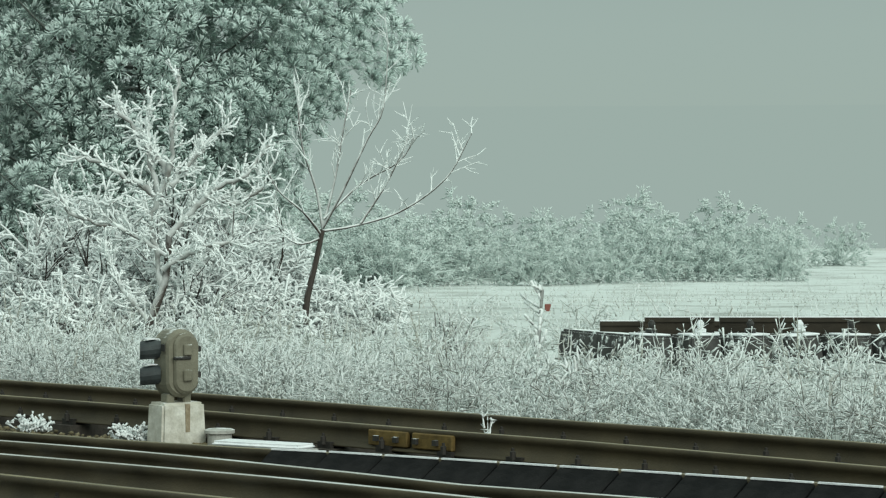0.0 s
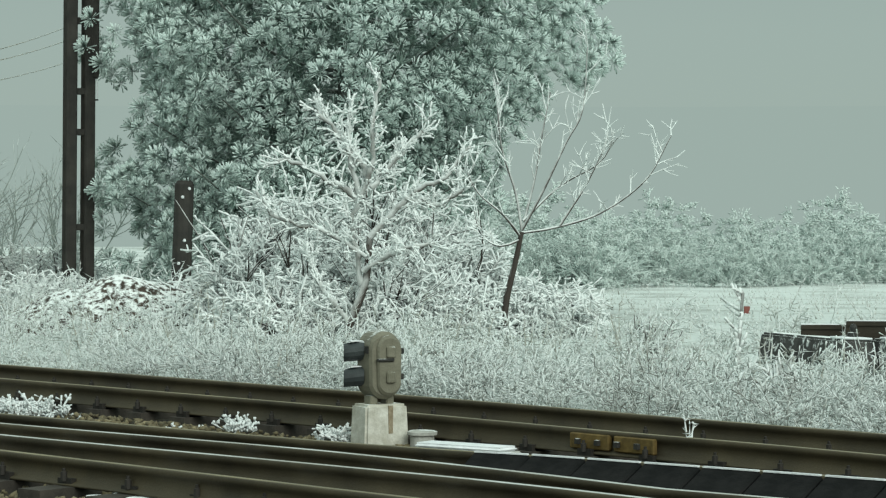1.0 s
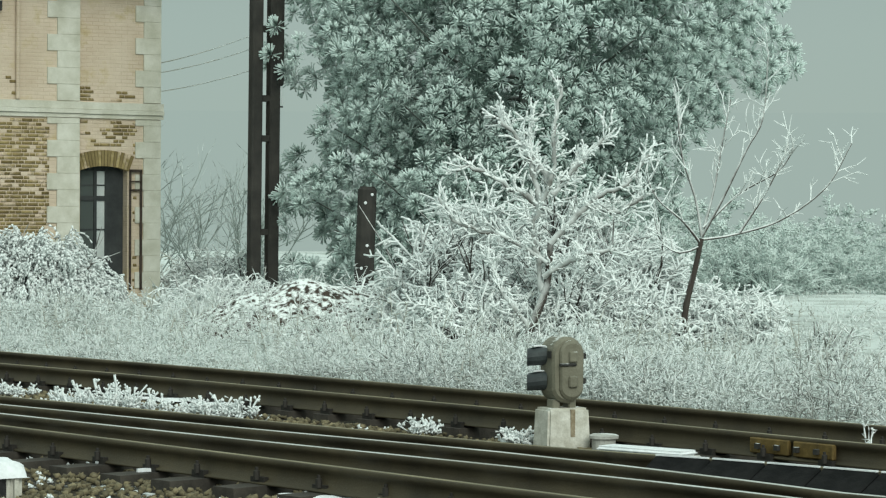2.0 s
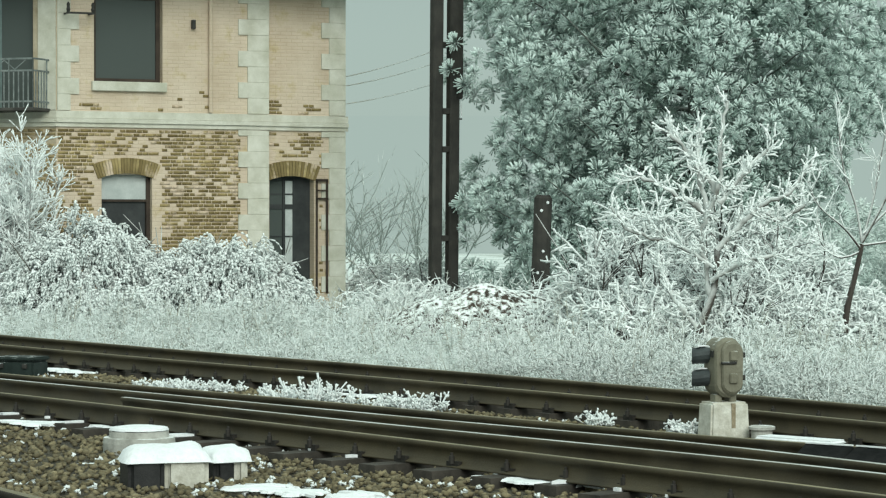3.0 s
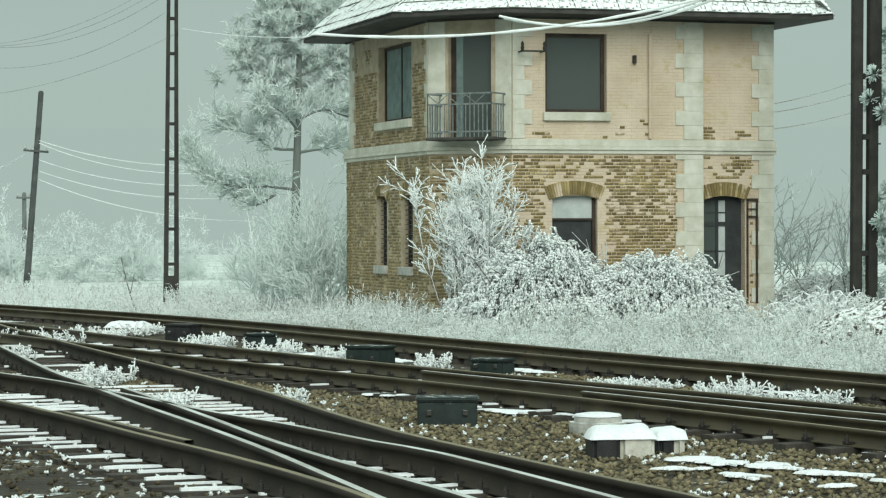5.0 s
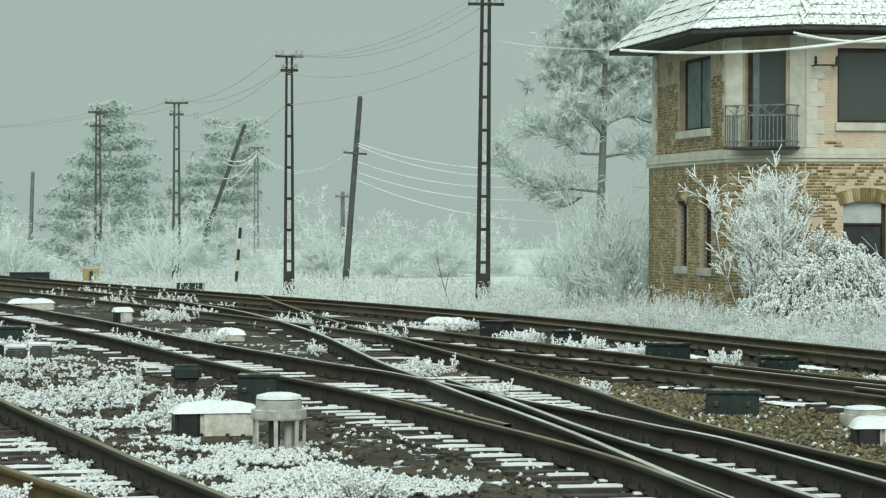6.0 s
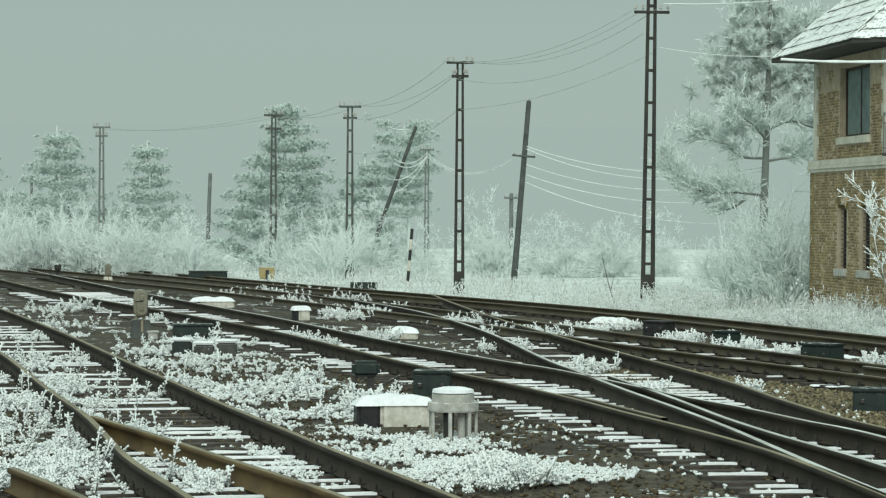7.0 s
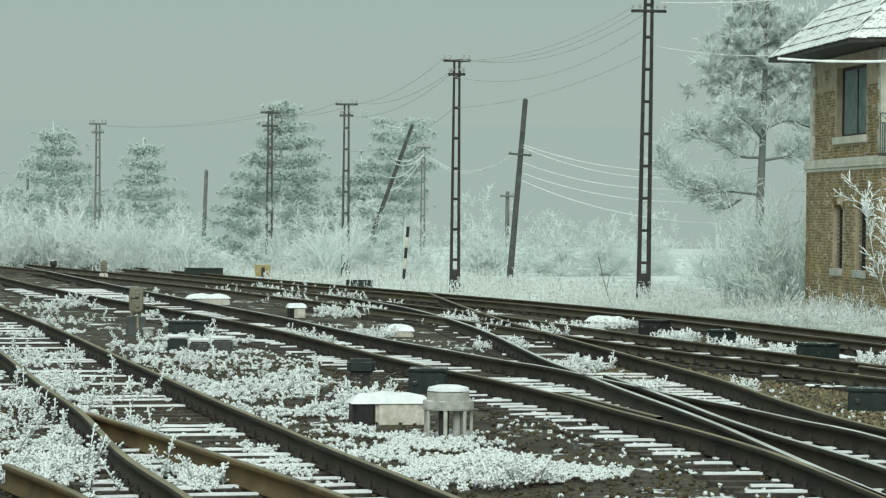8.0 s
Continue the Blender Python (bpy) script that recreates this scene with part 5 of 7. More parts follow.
def pompom_pine(x, y, height, label):
    """A pine whose needles stand in round tufts at the ends of its shoots."""
    thing = empty("frosted_pine", label, "pine tree", pose(x, y, -0.1))
    line = np.array([(0.1 * math.sin(z * 0.6), 0.1 * math.cos(z * 0.5), z) for z in np.linspace(0, height, 14)])
    tube("trunk", line, np.linspace(0.17, 0.03, 14), F_PINEBARK, thing, 9, 0.25)
    paths = []
    for k in range(64):
        z = 1.0 + (height - 1.2) * (k + rng.uniform(0, 1)) / 64
        ang = k * 2.39996 + rng.normal(0, 0.2)
        far = float(crown_reach(z, ang)) * rng.uniform(0.8, 1.0)
        d = np.array([math.cos(ang), math.sin(ang), 0])
        root = np.array([0, 0, max(z - 0.3 * far, 0.7)])
        paths.append([root, (root + d * far + (0, 0, z)) / 2 - (0, 0, 0.1 * far), d * far + (0, 0, z)])
    tagged(sticks("branch_work", limbs(paths, [0.05] * len(paths), [0.012] * len(paths), 0.25), F_PINEBARK, thing, 5), kind="stuff")
    # shoots fill the outer shell of the crown in clumps with hollows between
    n = 26000
    z, ang = rng.uniform(0.5, height, n), rng.uniform(0, 6.283, n)
    q = 1.03 - 0.5 * rng.uniform(0, 1, n) ** 1.5
    far = crown_reach(z, ang)
    c = np.c_[np.cos(ang) * far * q, np.sin(ang) * far * q, z]
    lump = np.array([noise.noise((p[0] * 0.85, p[1] * 0.85, p[2] * 1.15)) for p in c])
    full = lump > -0.14 + 0.8 * (q - 0.8)
    c, q, ang = c[full], q[full], ang[full]
    taken, keep = {}, []
    for i, p in enumerate(c):
        cell = tuple(np.floor(p / 0.3).astype(int))
        near = [taken[o] for a in (-1, 0, 1) for b in (-1, 0, 1) for d in (-1, 0, 1) if (o := (cell[0] + a, cell[1] + b, cell[2] + d)) in taken]
        if not any(np.sum((p - c[j]) ** 2) < 0.31 ** 2 for j in near):
            taken[cell] = i
            keep.append(i)
    c, q, ang = c[keep], q[keep], ang[keep]
    m = len(c)
    k = 40
    who = np.repeat(np.arange(m), k)
    axis = unit(np.c_[np.cos(ang), np.sin(ang), np.full(m, 0.55)] + rng.normal(0, 0.35, (m, 3)))
    d = unit(rng.normal(0, 1, (m * k, 3)) + 0.7 * axis[who])
    size = rng.uniform(0.16, 0.25, m)
    b = c[who] + d * (size[who] * rng.uniform(0.85, 1.1, m * k))[:, None]
    shell = np.clip((q - 0.5) / 0.5, 0, 1)
    white = np.clip(rng.normal(0.6, 0.15, m) + 0.28 * shell, 0, 1)[who] + 0.2 * d[:, 2]
    fa, fb = np.clip(0.5 * white, 0, 1), np.clip(white + rng.normal(0, 0.1, m * k), 0, 1)
    r = np.full(m * k, 0.0125)
    tagged(sticks("crown", [(c[who], b, r, r, fa, fb)], F_NEEDLE, thing, 3, tip="blunt"), kind="stuff")
    # needles farther in, given little rime so their dark colour adds inner shade
    m = 900
    z, ang = rng.uniform(1.0, height - 1, m), rng.uniform(0, 6.283, m)
    far = crown_reach(z, ang) * rng.uniform(0.2, 0.62, m)
    c = np.c_[np.cos(ang) * far, np.sin(ang) * far, z]
    a, b, ra, _, fa, fb = needle_tufts(c, np.tile((0, 0, 0.3), (m, 1)), 26, 0.3, 0.014, np.full(m, 0.2))[0]
    tagged(sticks("inner_needles", [(a, b, ra, ra, fa, fb)], F_NEEDLE, thing, 3, tip=True), kind="stuff")
    return thing


pompom_pine(13.7, 52.6, 10.4, "broad dark pine with clustered needles under hoar frost")

# open pine beside the house: long bowed limbs, each with a comb of upswept rimed shoots
# bark raised to a fog grey, haze put into its colour
F_GREYBARK = frosted("fog_grey_bark", (0.17, 0.19, 0.175), (0.6, 0.66, 0.63), 1.0, 0.4)
BOUGHS = [[(0, 0, 5.1), (-0.75, 0, 5.15), (-1.3, 0.2, 5.55), (-2.0, 0.3, 5.75), (-2.25, 0.3, 6.0)],
         [(0, 0, 5.0), (0.6, -0.2, 5.1), (1.3, -0.3, 5.15), (2.2, -0.3, 5.0)],
         [(0, 0, 3.9), (-0.9, -0.2, 4.0), (-1.9, -0.3, 4.0), (-2.7, -0.3, 4.3), (-3.1, -0.2, 4.75), (-3.35, -0.2, 5.15)],
         [(-0.6, -0.1, 3.8), (-1.2, -0.1, 3.45), (-1.9, -0.2, 3.7)],
         [(0.05, 0, 6.6), (-0.3, 0.2, 6.9), (-0.9, 0.3, 7.3), (-1.3, 0.3, 7.5), (-1.6, 0.3, 8.0)],
         [(0.05, 0, 6.0), (0.8, -0.1, 6.3), (1.6, -0.1, 6.1), (2.2, 0, 6.5)],
         [(0.1, 0, 7.9), (-0.3, -0.2, 8.2), (-0.8, -0.3, 8.7), (-0.95, -0.3, 9.2)],
         [(0.1, 0, 7.3), (0.9, 0.2, 7.6), (1.9, 0.3, 7.7)],
         [(0.15, 0, 8.7), (0.9, -0.1, 9.1), (1.7, -0.1, 9.2)],
         [(0.15, 0, 9.1), (-0.2, 0.1, 9.6), (-0.7, 0.1, 10.2)],
         [(0.1, 0, 5.6), (-0.4, -0.8, 6.1), (-1.0, -1.1, 6.5)]]
op = empty("open_pine", "open-crowned pine with bowed rimed branches", "pine tree", pose(-4.78, 74.4, -0.7, 0, 0, 8))
q = smooth_line([(0, 0, 0.5), (-0.03, 0, 3.0), (0.05, 0, 6.0), (0.15, 0, 10.6)], 0.4)
tube("trunk", q, np.linspace(0.17, 0.06, len(q)), F_GREYBARK, op, 8, 0.1)
for path in BOUGHS:
    q = smooth_line(path, 0.15)
    tube("limb", q, np.linspace(0.05, 0.018, len(q)), F_GREYBARK, op, 6, 0.05)
a, d = [], []
for path in BOUGHS:
    line = smooth_line(path, 0.06)
    k = rng.integers(int(len(line) * 0.12), len(line), int(42 * len(line) * 0.06 / 2.0) + 14)
    ax = unit(np.gradient(line, axis=0))[k]
    a.append(line[k])
    d.append(unit(ax * 0.8 + rng.normal(0, 0.5, (len(k), 3)) + (0, 0, 0.55)))
a, d = np.concatenate(a), np.concatenate(d)
segs = grow((a, d, rng.uniform(0.45, 0.95, len(a)), np.full(len(a), 0.02)), [(6, 0.5, 0.7, 0.75), (3, 0.5, 0.8, 0.8)], (0.5, 0.95), 0.2, 0.05, 2, 0.6, 0.0135)
tagged(sticks("crown", segs, F_GREYNEEDLE, op, 3), kind="stuff")
c = a[a[:, 2] > 6.3] + rng.normal(0, 0.35, (int((a[:, 2] > 6.3).sum()), 3))
na, nb, ra, _, fa, fb = needle_tufts(c, np.tile((0, 0, 0.5), (len(c), 1)), 40, 0.3, 0.013, rng.uniform(0.2, 0.75, len(c)))[0]
tagged(sticks("needle_foliage", [(na, nb, ra, ra, fa, fb)], F_GREYNEEDLE, op, 3, tip=True), kind="stuff")


def cone(w, top):
    return lambda z, a: w * max(0.0, (top - z) / top) ** 1.05 * (0.85 + 0.15 * math.sin(3 * a))


# far pines fade by paler needle and bark colours that hold the haze
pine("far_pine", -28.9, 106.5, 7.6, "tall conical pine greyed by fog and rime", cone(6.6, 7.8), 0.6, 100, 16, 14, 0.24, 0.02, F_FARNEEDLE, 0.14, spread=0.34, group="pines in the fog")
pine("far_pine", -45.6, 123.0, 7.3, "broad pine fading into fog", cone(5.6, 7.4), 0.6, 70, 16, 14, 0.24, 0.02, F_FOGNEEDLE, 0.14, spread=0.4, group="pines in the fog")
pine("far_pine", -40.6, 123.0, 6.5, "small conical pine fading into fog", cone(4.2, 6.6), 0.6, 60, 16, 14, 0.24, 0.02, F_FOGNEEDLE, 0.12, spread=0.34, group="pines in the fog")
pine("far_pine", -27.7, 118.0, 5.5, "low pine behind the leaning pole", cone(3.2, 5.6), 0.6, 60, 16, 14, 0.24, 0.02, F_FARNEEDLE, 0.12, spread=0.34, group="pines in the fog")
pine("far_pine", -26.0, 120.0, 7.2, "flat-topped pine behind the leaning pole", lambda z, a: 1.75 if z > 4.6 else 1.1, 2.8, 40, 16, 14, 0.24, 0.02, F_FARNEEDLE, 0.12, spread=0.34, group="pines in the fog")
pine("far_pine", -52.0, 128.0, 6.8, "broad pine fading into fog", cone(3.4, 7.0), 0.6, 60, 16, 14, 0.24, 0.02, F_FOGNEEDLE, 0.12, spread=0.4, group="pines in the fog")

# mound of dug earth with a crust of frost
bm = bmesh.new()
K, J = 40, 12
grid = []
for j in range(J + 1):
    row = []
    for i in range(K):
        a = 2 * math.pi * i / K
        u = j / J
        px, py = 2.6 * u * math.cos(a), 1.6 * u * math.sin(a)
        h = 0.8 * (1 - u * u) ** 1.2 * (1 + 0.25 * noise.noise((px * 1.2, py * 1.2, 2))) + 0.06 * noise.noise((px * 5, py * 5, 1)) * (1 - u)
        row.append(bm.verts.new((px, py, h - 0.06 * u)))
    grid.append(row)
for j in range(J):
    for i in range(K):
        bm.faces.new((grid[j][i], grid[j][(i + 1) % K], grid[j + 1][(i + 1) % K], grid[j + 1][i]))
bmesh.ops.remove_doubles(bm, verts=bm.verts[:], dist=1e-4)
mound = part("earth_mound", bm, M_EARTH)
mound.matrix_basis = pose(8.5, 45.4, -0.05, 0, 0, -10)
tagged(mound, "heap of dark dug earth crusted with frost", "earth mound")
a, q = rng.uniform(0, 6.283, 420), np.sqrt(rng.uniform(0.1, 1, 420))
mx, my = 2.7 * q * np.cos(a), 1.7 * q * np.sin(a)
keep = (my > 0.1) | (q > 0.72) | (np.abs(mx) > 1.5)
mx, my, q = mx[keep], my[keep], q[keep]
weeds("mound_weeds", 8.5 + mx, 45.4 + my, 0.75 * (1 - q * q) ** 1.2 - 0.08, rng.uniform(0.25, 0.6, len(mx)), 8, 0.011, "rimed weeds growing over the earth heap", frost=0.85)

# ---- the brick house beside the line ----
TURN = 17.0
HOUSE = pose(-0.14, 55.26, 0, 0, 0, TURN)
CUT = 1.505
house = empty("house", "two-storey brick railway house, plaster flaking, frosted roof", "house", HOUSE)
WALL_T = 0.38
W, DEEP = 7.97, 8.7
Z_TOP, Z_LEDGE = 6.9, 3.9
# each face: a matrix whose x runs along the wall, y into the house, z up
FRONT = pose(0, 0, 0)
LEFT_FACE = Matrix.Translation((0, 0, 0)) @ pose(0, 0, 0, 0, 0, -90) @ Matrix.Scale(-1, 4, (1, 0, 0))
# chamfer runs from (0, CUT) to (CUT, 0)
CHAMFER = pose(0, CUT, 0, 0, 0, -45)
CW = CUT * math.sqrt(2)


def cells(u0, u1, z0, z1, holes):
    us = sorted({u0, u1, *(v for h in holes for v in (h[0], h[1]) if u0 < v < u1)})
    zs = sorted({z0, z1, *(v for h in holes for v in (h[2], h[3]) if z0 < v < z1)})
    for a, b in zip(us, us[1:]):
        for c, d in zip(zs, zs[1:]):
            if not any(h[0] - 1e-6 <= a and b <= h[1] + 1e-6 and h[2] - 1e-6 <= c and d <= h[3] + 1e-6 for h in holes):
                yield a, b, c, d


def wall(name, m, u0, u1, holes, y0=0.0, z0=-0.2, z1=Z_TOP, mat=None):
    bm = bmesh.new()
    for a, b, c, d in cells(u0, u1, z0, z1, holes):
        box(bm, (a, y0, c), (b, y0 + WALL_T, d), m)
    bmesh.ops.remove_doubles(bm, verts=bm.verts[:], dist=1e-4)
    bmesh.ops.recalc_face_normals(bm, faces=bm.faces[:])
    return part(name, bm, mat or M_MORTAR, house)


F_HOLES = [(2.30, 3.78, 4.70, 6.49), (2.46, 3.55, 0.0, 2.80)]
R_HOLES = [(6.22, 7.25, 0.0, 2.80)]
C_HOLES = [(0.5, 1.6, 4.14, 6.5)]
L_HOLES = [(3.0, 5.97, 4.65, 6.5), (2.9, 3.86, 1.15, 2.85), (5.2, 6.1, 1.15, 2.85)]
wall("wall", FRONT, CUT, 6.14, F_HOLES, mat=M_PLASTER)
wall("wall", FRONT, 6.14, W, R_HOLES, 0.15, mat=M_PLASTER)
wall("wall", CHAMFER, 0, CW, C_HOLES)
wall("wall", LEFT_FACE, CUT, DEEP, L_HOLES)
boxpart("wall", (W - WALL_T, 0.54, -0.2), (W, DEEP, Z_TOP), M_PLASTER, house)
boxpart("wall", (WALL_T, DEEP - WALL_T, -0.2), (W - WALL_T - 0.002, DEEP, Z_TOP), M_PLASTER, house)
boxpart("wall", (0.0, DEEP + 0.002, -0.2), (W, DEEP + 0.45, 3.75), M_BRICKDARK, house)
# unseen slabs and inner wall, added so the rooms stay dark
boxpart("floor_slab", (0.5, 1.3, 3.6), (W - 0.4, DEEP - 0.4, 3.8), M_WOOD, house)
boxpart("floor_slab", (0.5, 1.3, -0.15), (W - 0.4, DEEP - 0.4, 0.02), M_WOOD, house)
boxpart("ceiling_slab", (0.5, 1.3, 6.75), (W - 0.4, DEEP - 0.4, 6.88), M_WOOD, house)
boxpart("inner_wall", (0.6, 3.2, 0.02), (W - 0.4, 3.4, 6.7), M_WOOD, house)

# string course between the storeys, in three steps
for m, a, b, y0 in ((FRONT, CUT - 0.03, 6.2, 0), (FRONT, 6.2, W + 0.05, 0.15), (CHAMFER, -0.02, CW + 0.02, 0), (LEFT_FACE, CUT - 0.03, DEEP + 0.5, 0)):
    bm = bmesh.new()
    for c, d, out in ((3.76, 3.84, 0.05), (3.845, 3.93, 0.09), (3.935, 4.08, 0.06)):
        box(bm, (a, y0 - out, c), (b, y0 + 0.05, d), m)
    bmesh.ops.recalc_face_normals(bm, faces=bm.faces[:])
    part("string_course", bm, M_QUOIN, house)
    # added dark strip at the wall top, stands in for the eaves' shade
    boxpart("eave_shade_band", (a + 0.03, y0 - 0.035, 6.80), (b - 0.03, y0 + 0.03, Z_TOP - 0.004), M_SOFFIT, house, m=m)

# painted quoins, long and short in turn, standing proud
def quoins(m, u, widths, side, z0, z1, y0=0.0, h=0.33):
    z, k = z0, 0
    while z < z1 - 0.05:
        w = widths[k % 2]
        a, b = (u, u + w) if side > 0 else (u - w, u)
        bm = bmesh.new()
        box(bm, (a, y0 - 0.035, z + 0.0015), (b, y0 + 0.03, min(z + h, z1) - 0.0015), m)
        bmesh.ops.recalc_face_normals(bm, faces=bm.faces[:])
        bevelled(bm, 0.004)
        part("quoin", bm, M_QUOIN, house)
        z += h
        k += 1


for z0, z1 in ((0.0, 3.75), (4.09, 6.79)):
    quoins(FRONT, 6.14, (0.48, 0.69), -1, z0, z1)
    quoins(FRONT, W, (0.38, 0.56), -1, z0, z1, 0.15)
quoins(FRONT, CUT + 0.01, (0.28, 0.46), 1, 4.09, 6.79)
for u0, u1 in ((0.01, 0.43), (CW - 0.41, CW - 0.01)):
    boxpart("jamb_plaster", (u0, -0.03, 4.09), (u1, 0.03, 6.79), M_QUOIN, house, 0.008, m=CHAMFER)
quoins(LEFT_FACE, CUT + 0.01, (0.14, 0.3), 1, 4.09, 6.79)
quoins(LEFT_FACE, DEEP, (0.3, 0.5), -1, 4.09, 6.79)


def window(m, u0, u1, z0, z1, pane_mat, sill=True, bars=1, name="window", y0=0.0):
    w = empty(name, "", "")
    w.parent = house
    for a, b, c, d in ((u0, u0 + 0.09, z0, z1), (u1 - 0.09, u1, z0, z1), (u0 + 0.09, u1 - 0.09, z1 - 0.09, z1), (u0 + 0.09, u1 - 0.09, z0, z0 + 0.07)):
        boxpart("frame", (a, y0 + 0.16, c), (b, y0 + 0.24, d), M_WOOD, w, m=m)
    for k in range(bars):
        u = u0 + (u1 - u0) * (k + 1) / (bars + 1)
        boxpart("glazing_bar", (u - 0.03, y0 + 0.17, z0 + 0.07), (u + 0.03, y0 + 0.23, z1 - 0.09), M_WOOD, w, m=m)
    boxpart("pane", (u0 + 0.07, y0 + 0.195, z0 + 0.05), (u1 - 0.07, y0 + 0.205, z1 - 0.07), pane_mat, w, m=m)
    if sill:
        bm = bmesh.new()
        box(bm, (u0 - 0.06, y0 - 0.1, z0 - 0.2), (u1 + 0.07, y0 + 0.12, z0 - 0.004), m)
        bmesh.ops.recalc_face_normals(bm, faces=bm.faces[:])
        part("sill", bevelled(bm, 0.012), M_CONCRETE if z0 < 3 else M_QUOIN, w)
    return w


window(FRONT, 2.30, 3.78, 4.70, 6.49, M_GLASS, bars=0)
window(LEFT_FACE, 3.0, 5.97, 4.65, 6.5, M_TEAL, bars=1)
window(LEFT_FACE, 2.9, 3.86, 1.15, 2.85, M_GLASS, bars=1)
window(LEFT_FACE, 5.2, 6.1, 1.15, 2.85, M_GLASS, bars=1)
for u0, u1 in ((2.9, 3.86), (5.2, 6.1)):
    bars = empty("window_grille", "", "")
    bars.parent = house
    for k in range(14):
        z = 1.22 + k * 0.115
        boxpart("bar", (u0 + 0.09, 0.06, z), (u1 - 0.09, 0.075, z + 0.02), M_IRON, bars, m=LEFT_FACE)

# ground-floor door with a pale boarded fanlight and a round badge
door = empty("door", "", "")
door.parent = house
boxpart("door_leaf", (2.46, 0.2, 0.0), (3.55, 0.26, 2.27), M_DOOR, door, label="blackened door leaf")
boxpart("fanlight_board", (2.46, 0.17, 2.27), (3.55, 0.22, 2.83), M_BOARD, door, label="pale grey boarded fanlight")
boxpart("frame", (2.46, 0.14, 2.24), (3.55, 0.2, 2.29), M_WOOD, door)
boxpart("frame", (3.47, 0.12, 0.0), (3.55, 0.2, 2.8), M_WOOD, door)
bm = lathe(bmesh.new(), [(0.085, 0.0), (0.085, 0.012), (0.07, 0.016)], 20, pose(2.97, 0.2, 1.72, 90))
bmesh.ops.recalc_face_normals(bm, faces=bm.faces[:])
part("badge", bm, M_BOARD, door, "small round white badge")
boxpart("badge_mark", (2.955, 0.176, 1.68), (2.985, 0.182, 1.76), M_BLACK, door)

# right-hand doorway: glazed inner door standing ajar, open leaf folded to the wall
door2 = empty("door", "", "")
door2.parent = house
for a, b in ((6.22, 6.30), (6.62, 6.68), (6.86, 7.25)):
    boxpart("door_stile", (a, 0.38, 0.0), (b, 0.46, 2.8), M_DOOR, door2)
boxpart("door_rail", (6.30, 0.39, 0.0), (6.86, 0.45, 0.95), M_DOOR, door2)
for z in (2.1, 2.7):
    boxpart("door_rail", (6.30, 0.39, z), (6.86, 0.45, z + 0.1), M_DOOR, door2)
for z in (1.5, 2.4):
    boxpart("glazing_bar", (6.30, 0.4, z), (6.86, 0.44, z + 0.03), M_DOOR, door2)
boxpart("pane", (6.30, 0.415, 0.95), (6.62, 0.425, 2.7), M_GLASS, door2)
# opaque pale pane, the daylight behind it is only its colour
boxpart("pane", (6.68, 0.415, 0.95), (6.86, 0.425, 2.7), M_BOARD, door2, label="pane painted pale for daylight behind it")
leaf = empty("open_shutter", "", "")
leaf.parent = house
for a, b, c, d in ((7.27, 7.31, 0.3, 2.72), (7.50, 7.55, 0.3, 2.72), (7.27, 7.55, 2.68, 2.74), (7.27, 7.55, 2.3, 2.34), (7.27, 7.55, 2.48, 2.51)):
    boxpart("leaf_bar", (a, 0.08, c), (b, 0.105, d), M_WOOD, leaf)


def voussoirs(m, u, half, z_spring, rise, n, deep, y0=0.0):
    arch_ = empty("brick_arch", "", "")
    arch_.parent = house
    R = (half * half + rise * rise) / (2 * rise)
    cz = z_spring + rise - R
    span = math.asin(min(1, half / R))
    for k in range(n):
        a0, a1 = -span + 2 * span * (k + 0.06) / n, -span + 2 * span * (k + 0.94) / n
        bm = bmesh.new()
        ring = [(R * math.sin(a0), R * math.cos(a0)), (R * math.sin(a1), R * math.cos(a1)), ((R + deep) * math.sin(a1), (R + deep) * math.cos(a1)), ((R + deep) * math.sin(a0), (R + deep) * math.cos(a0))]
        fr = [bm.verts.new(m @ Vector((u + x, y0 - 0.03, cz + z))) for x, z in ring]
        bk = [bm.verts.new(m @ Vector((u + x, y0 + 0.1, cz + z))) for x, z in ring]
        bm.faces.new(fr)
        for i in range(4):
            bm.faces.new((fr[i], bk[i], bk[(i + 1) % 4], fr[(i + 1) % 4]))
        bmesh.ops.recalc_face_normals(bm, faces=bm.faces[:])
        part("brick", bm, M_BRICK, arch_)


voussoirs(FRONT, 3.0, 0.62, 2.70, 0.12, 22, 0.32)
voussoirs(FRONT, 6.735, 0.54, 2.70, 0.10, 18, 0.32, 0.15)
voussoirs(LEFT_FACE, 3.38, 0.5, 2.72, 0.2, 14, 0.25)
voussoirs(LEFT_FACE, 5.65, 0.47, 2.72, 0.2, 14, 0.25)

# balcony over the chamfered corner
balcony = empty("balcony", "", "")
balcony.parent = house
bm = bmesh.new()
box(bm, (0.3, -0.74, 4.05), (CW - 0.12, 0.02, 4.12), CHAMFER)
part("slab", bevelled(bm, 0.015), M_SOFFIT, balcony)
for a, b, y0, y1 in ((0.34, CW - 0.16, -0.7, -0.7), (0.34, 0.34, -0.7, 0.0), (CW - 0.16, CW - 0.16, -0.7, 0.0)):
    flat = y0 == y1
    for z in (4.24, 4.86, 5.10):
        boxpart("rail_bar", (a - 0.015, y0 - 0.015, z - 0.015), (b + 0.015, y1 + 0.015, z + 0.02), M_BALCONY, balcony, m=CHAMFER)
    n = 15 if flat else 6
    for k in range(n + 1):
        u, v = a + (b - a) * k / n, y0 + (y1 - y0) * k / n
        boxpart("baluster", (u - 0.01, v - 0.01, 4.12), (u + 0.01, v + 0.01, 5.1 if k in (0, n) or k % 5 == 0 else 4.86), M_BALCONY, balcony, m=CHAMFER)
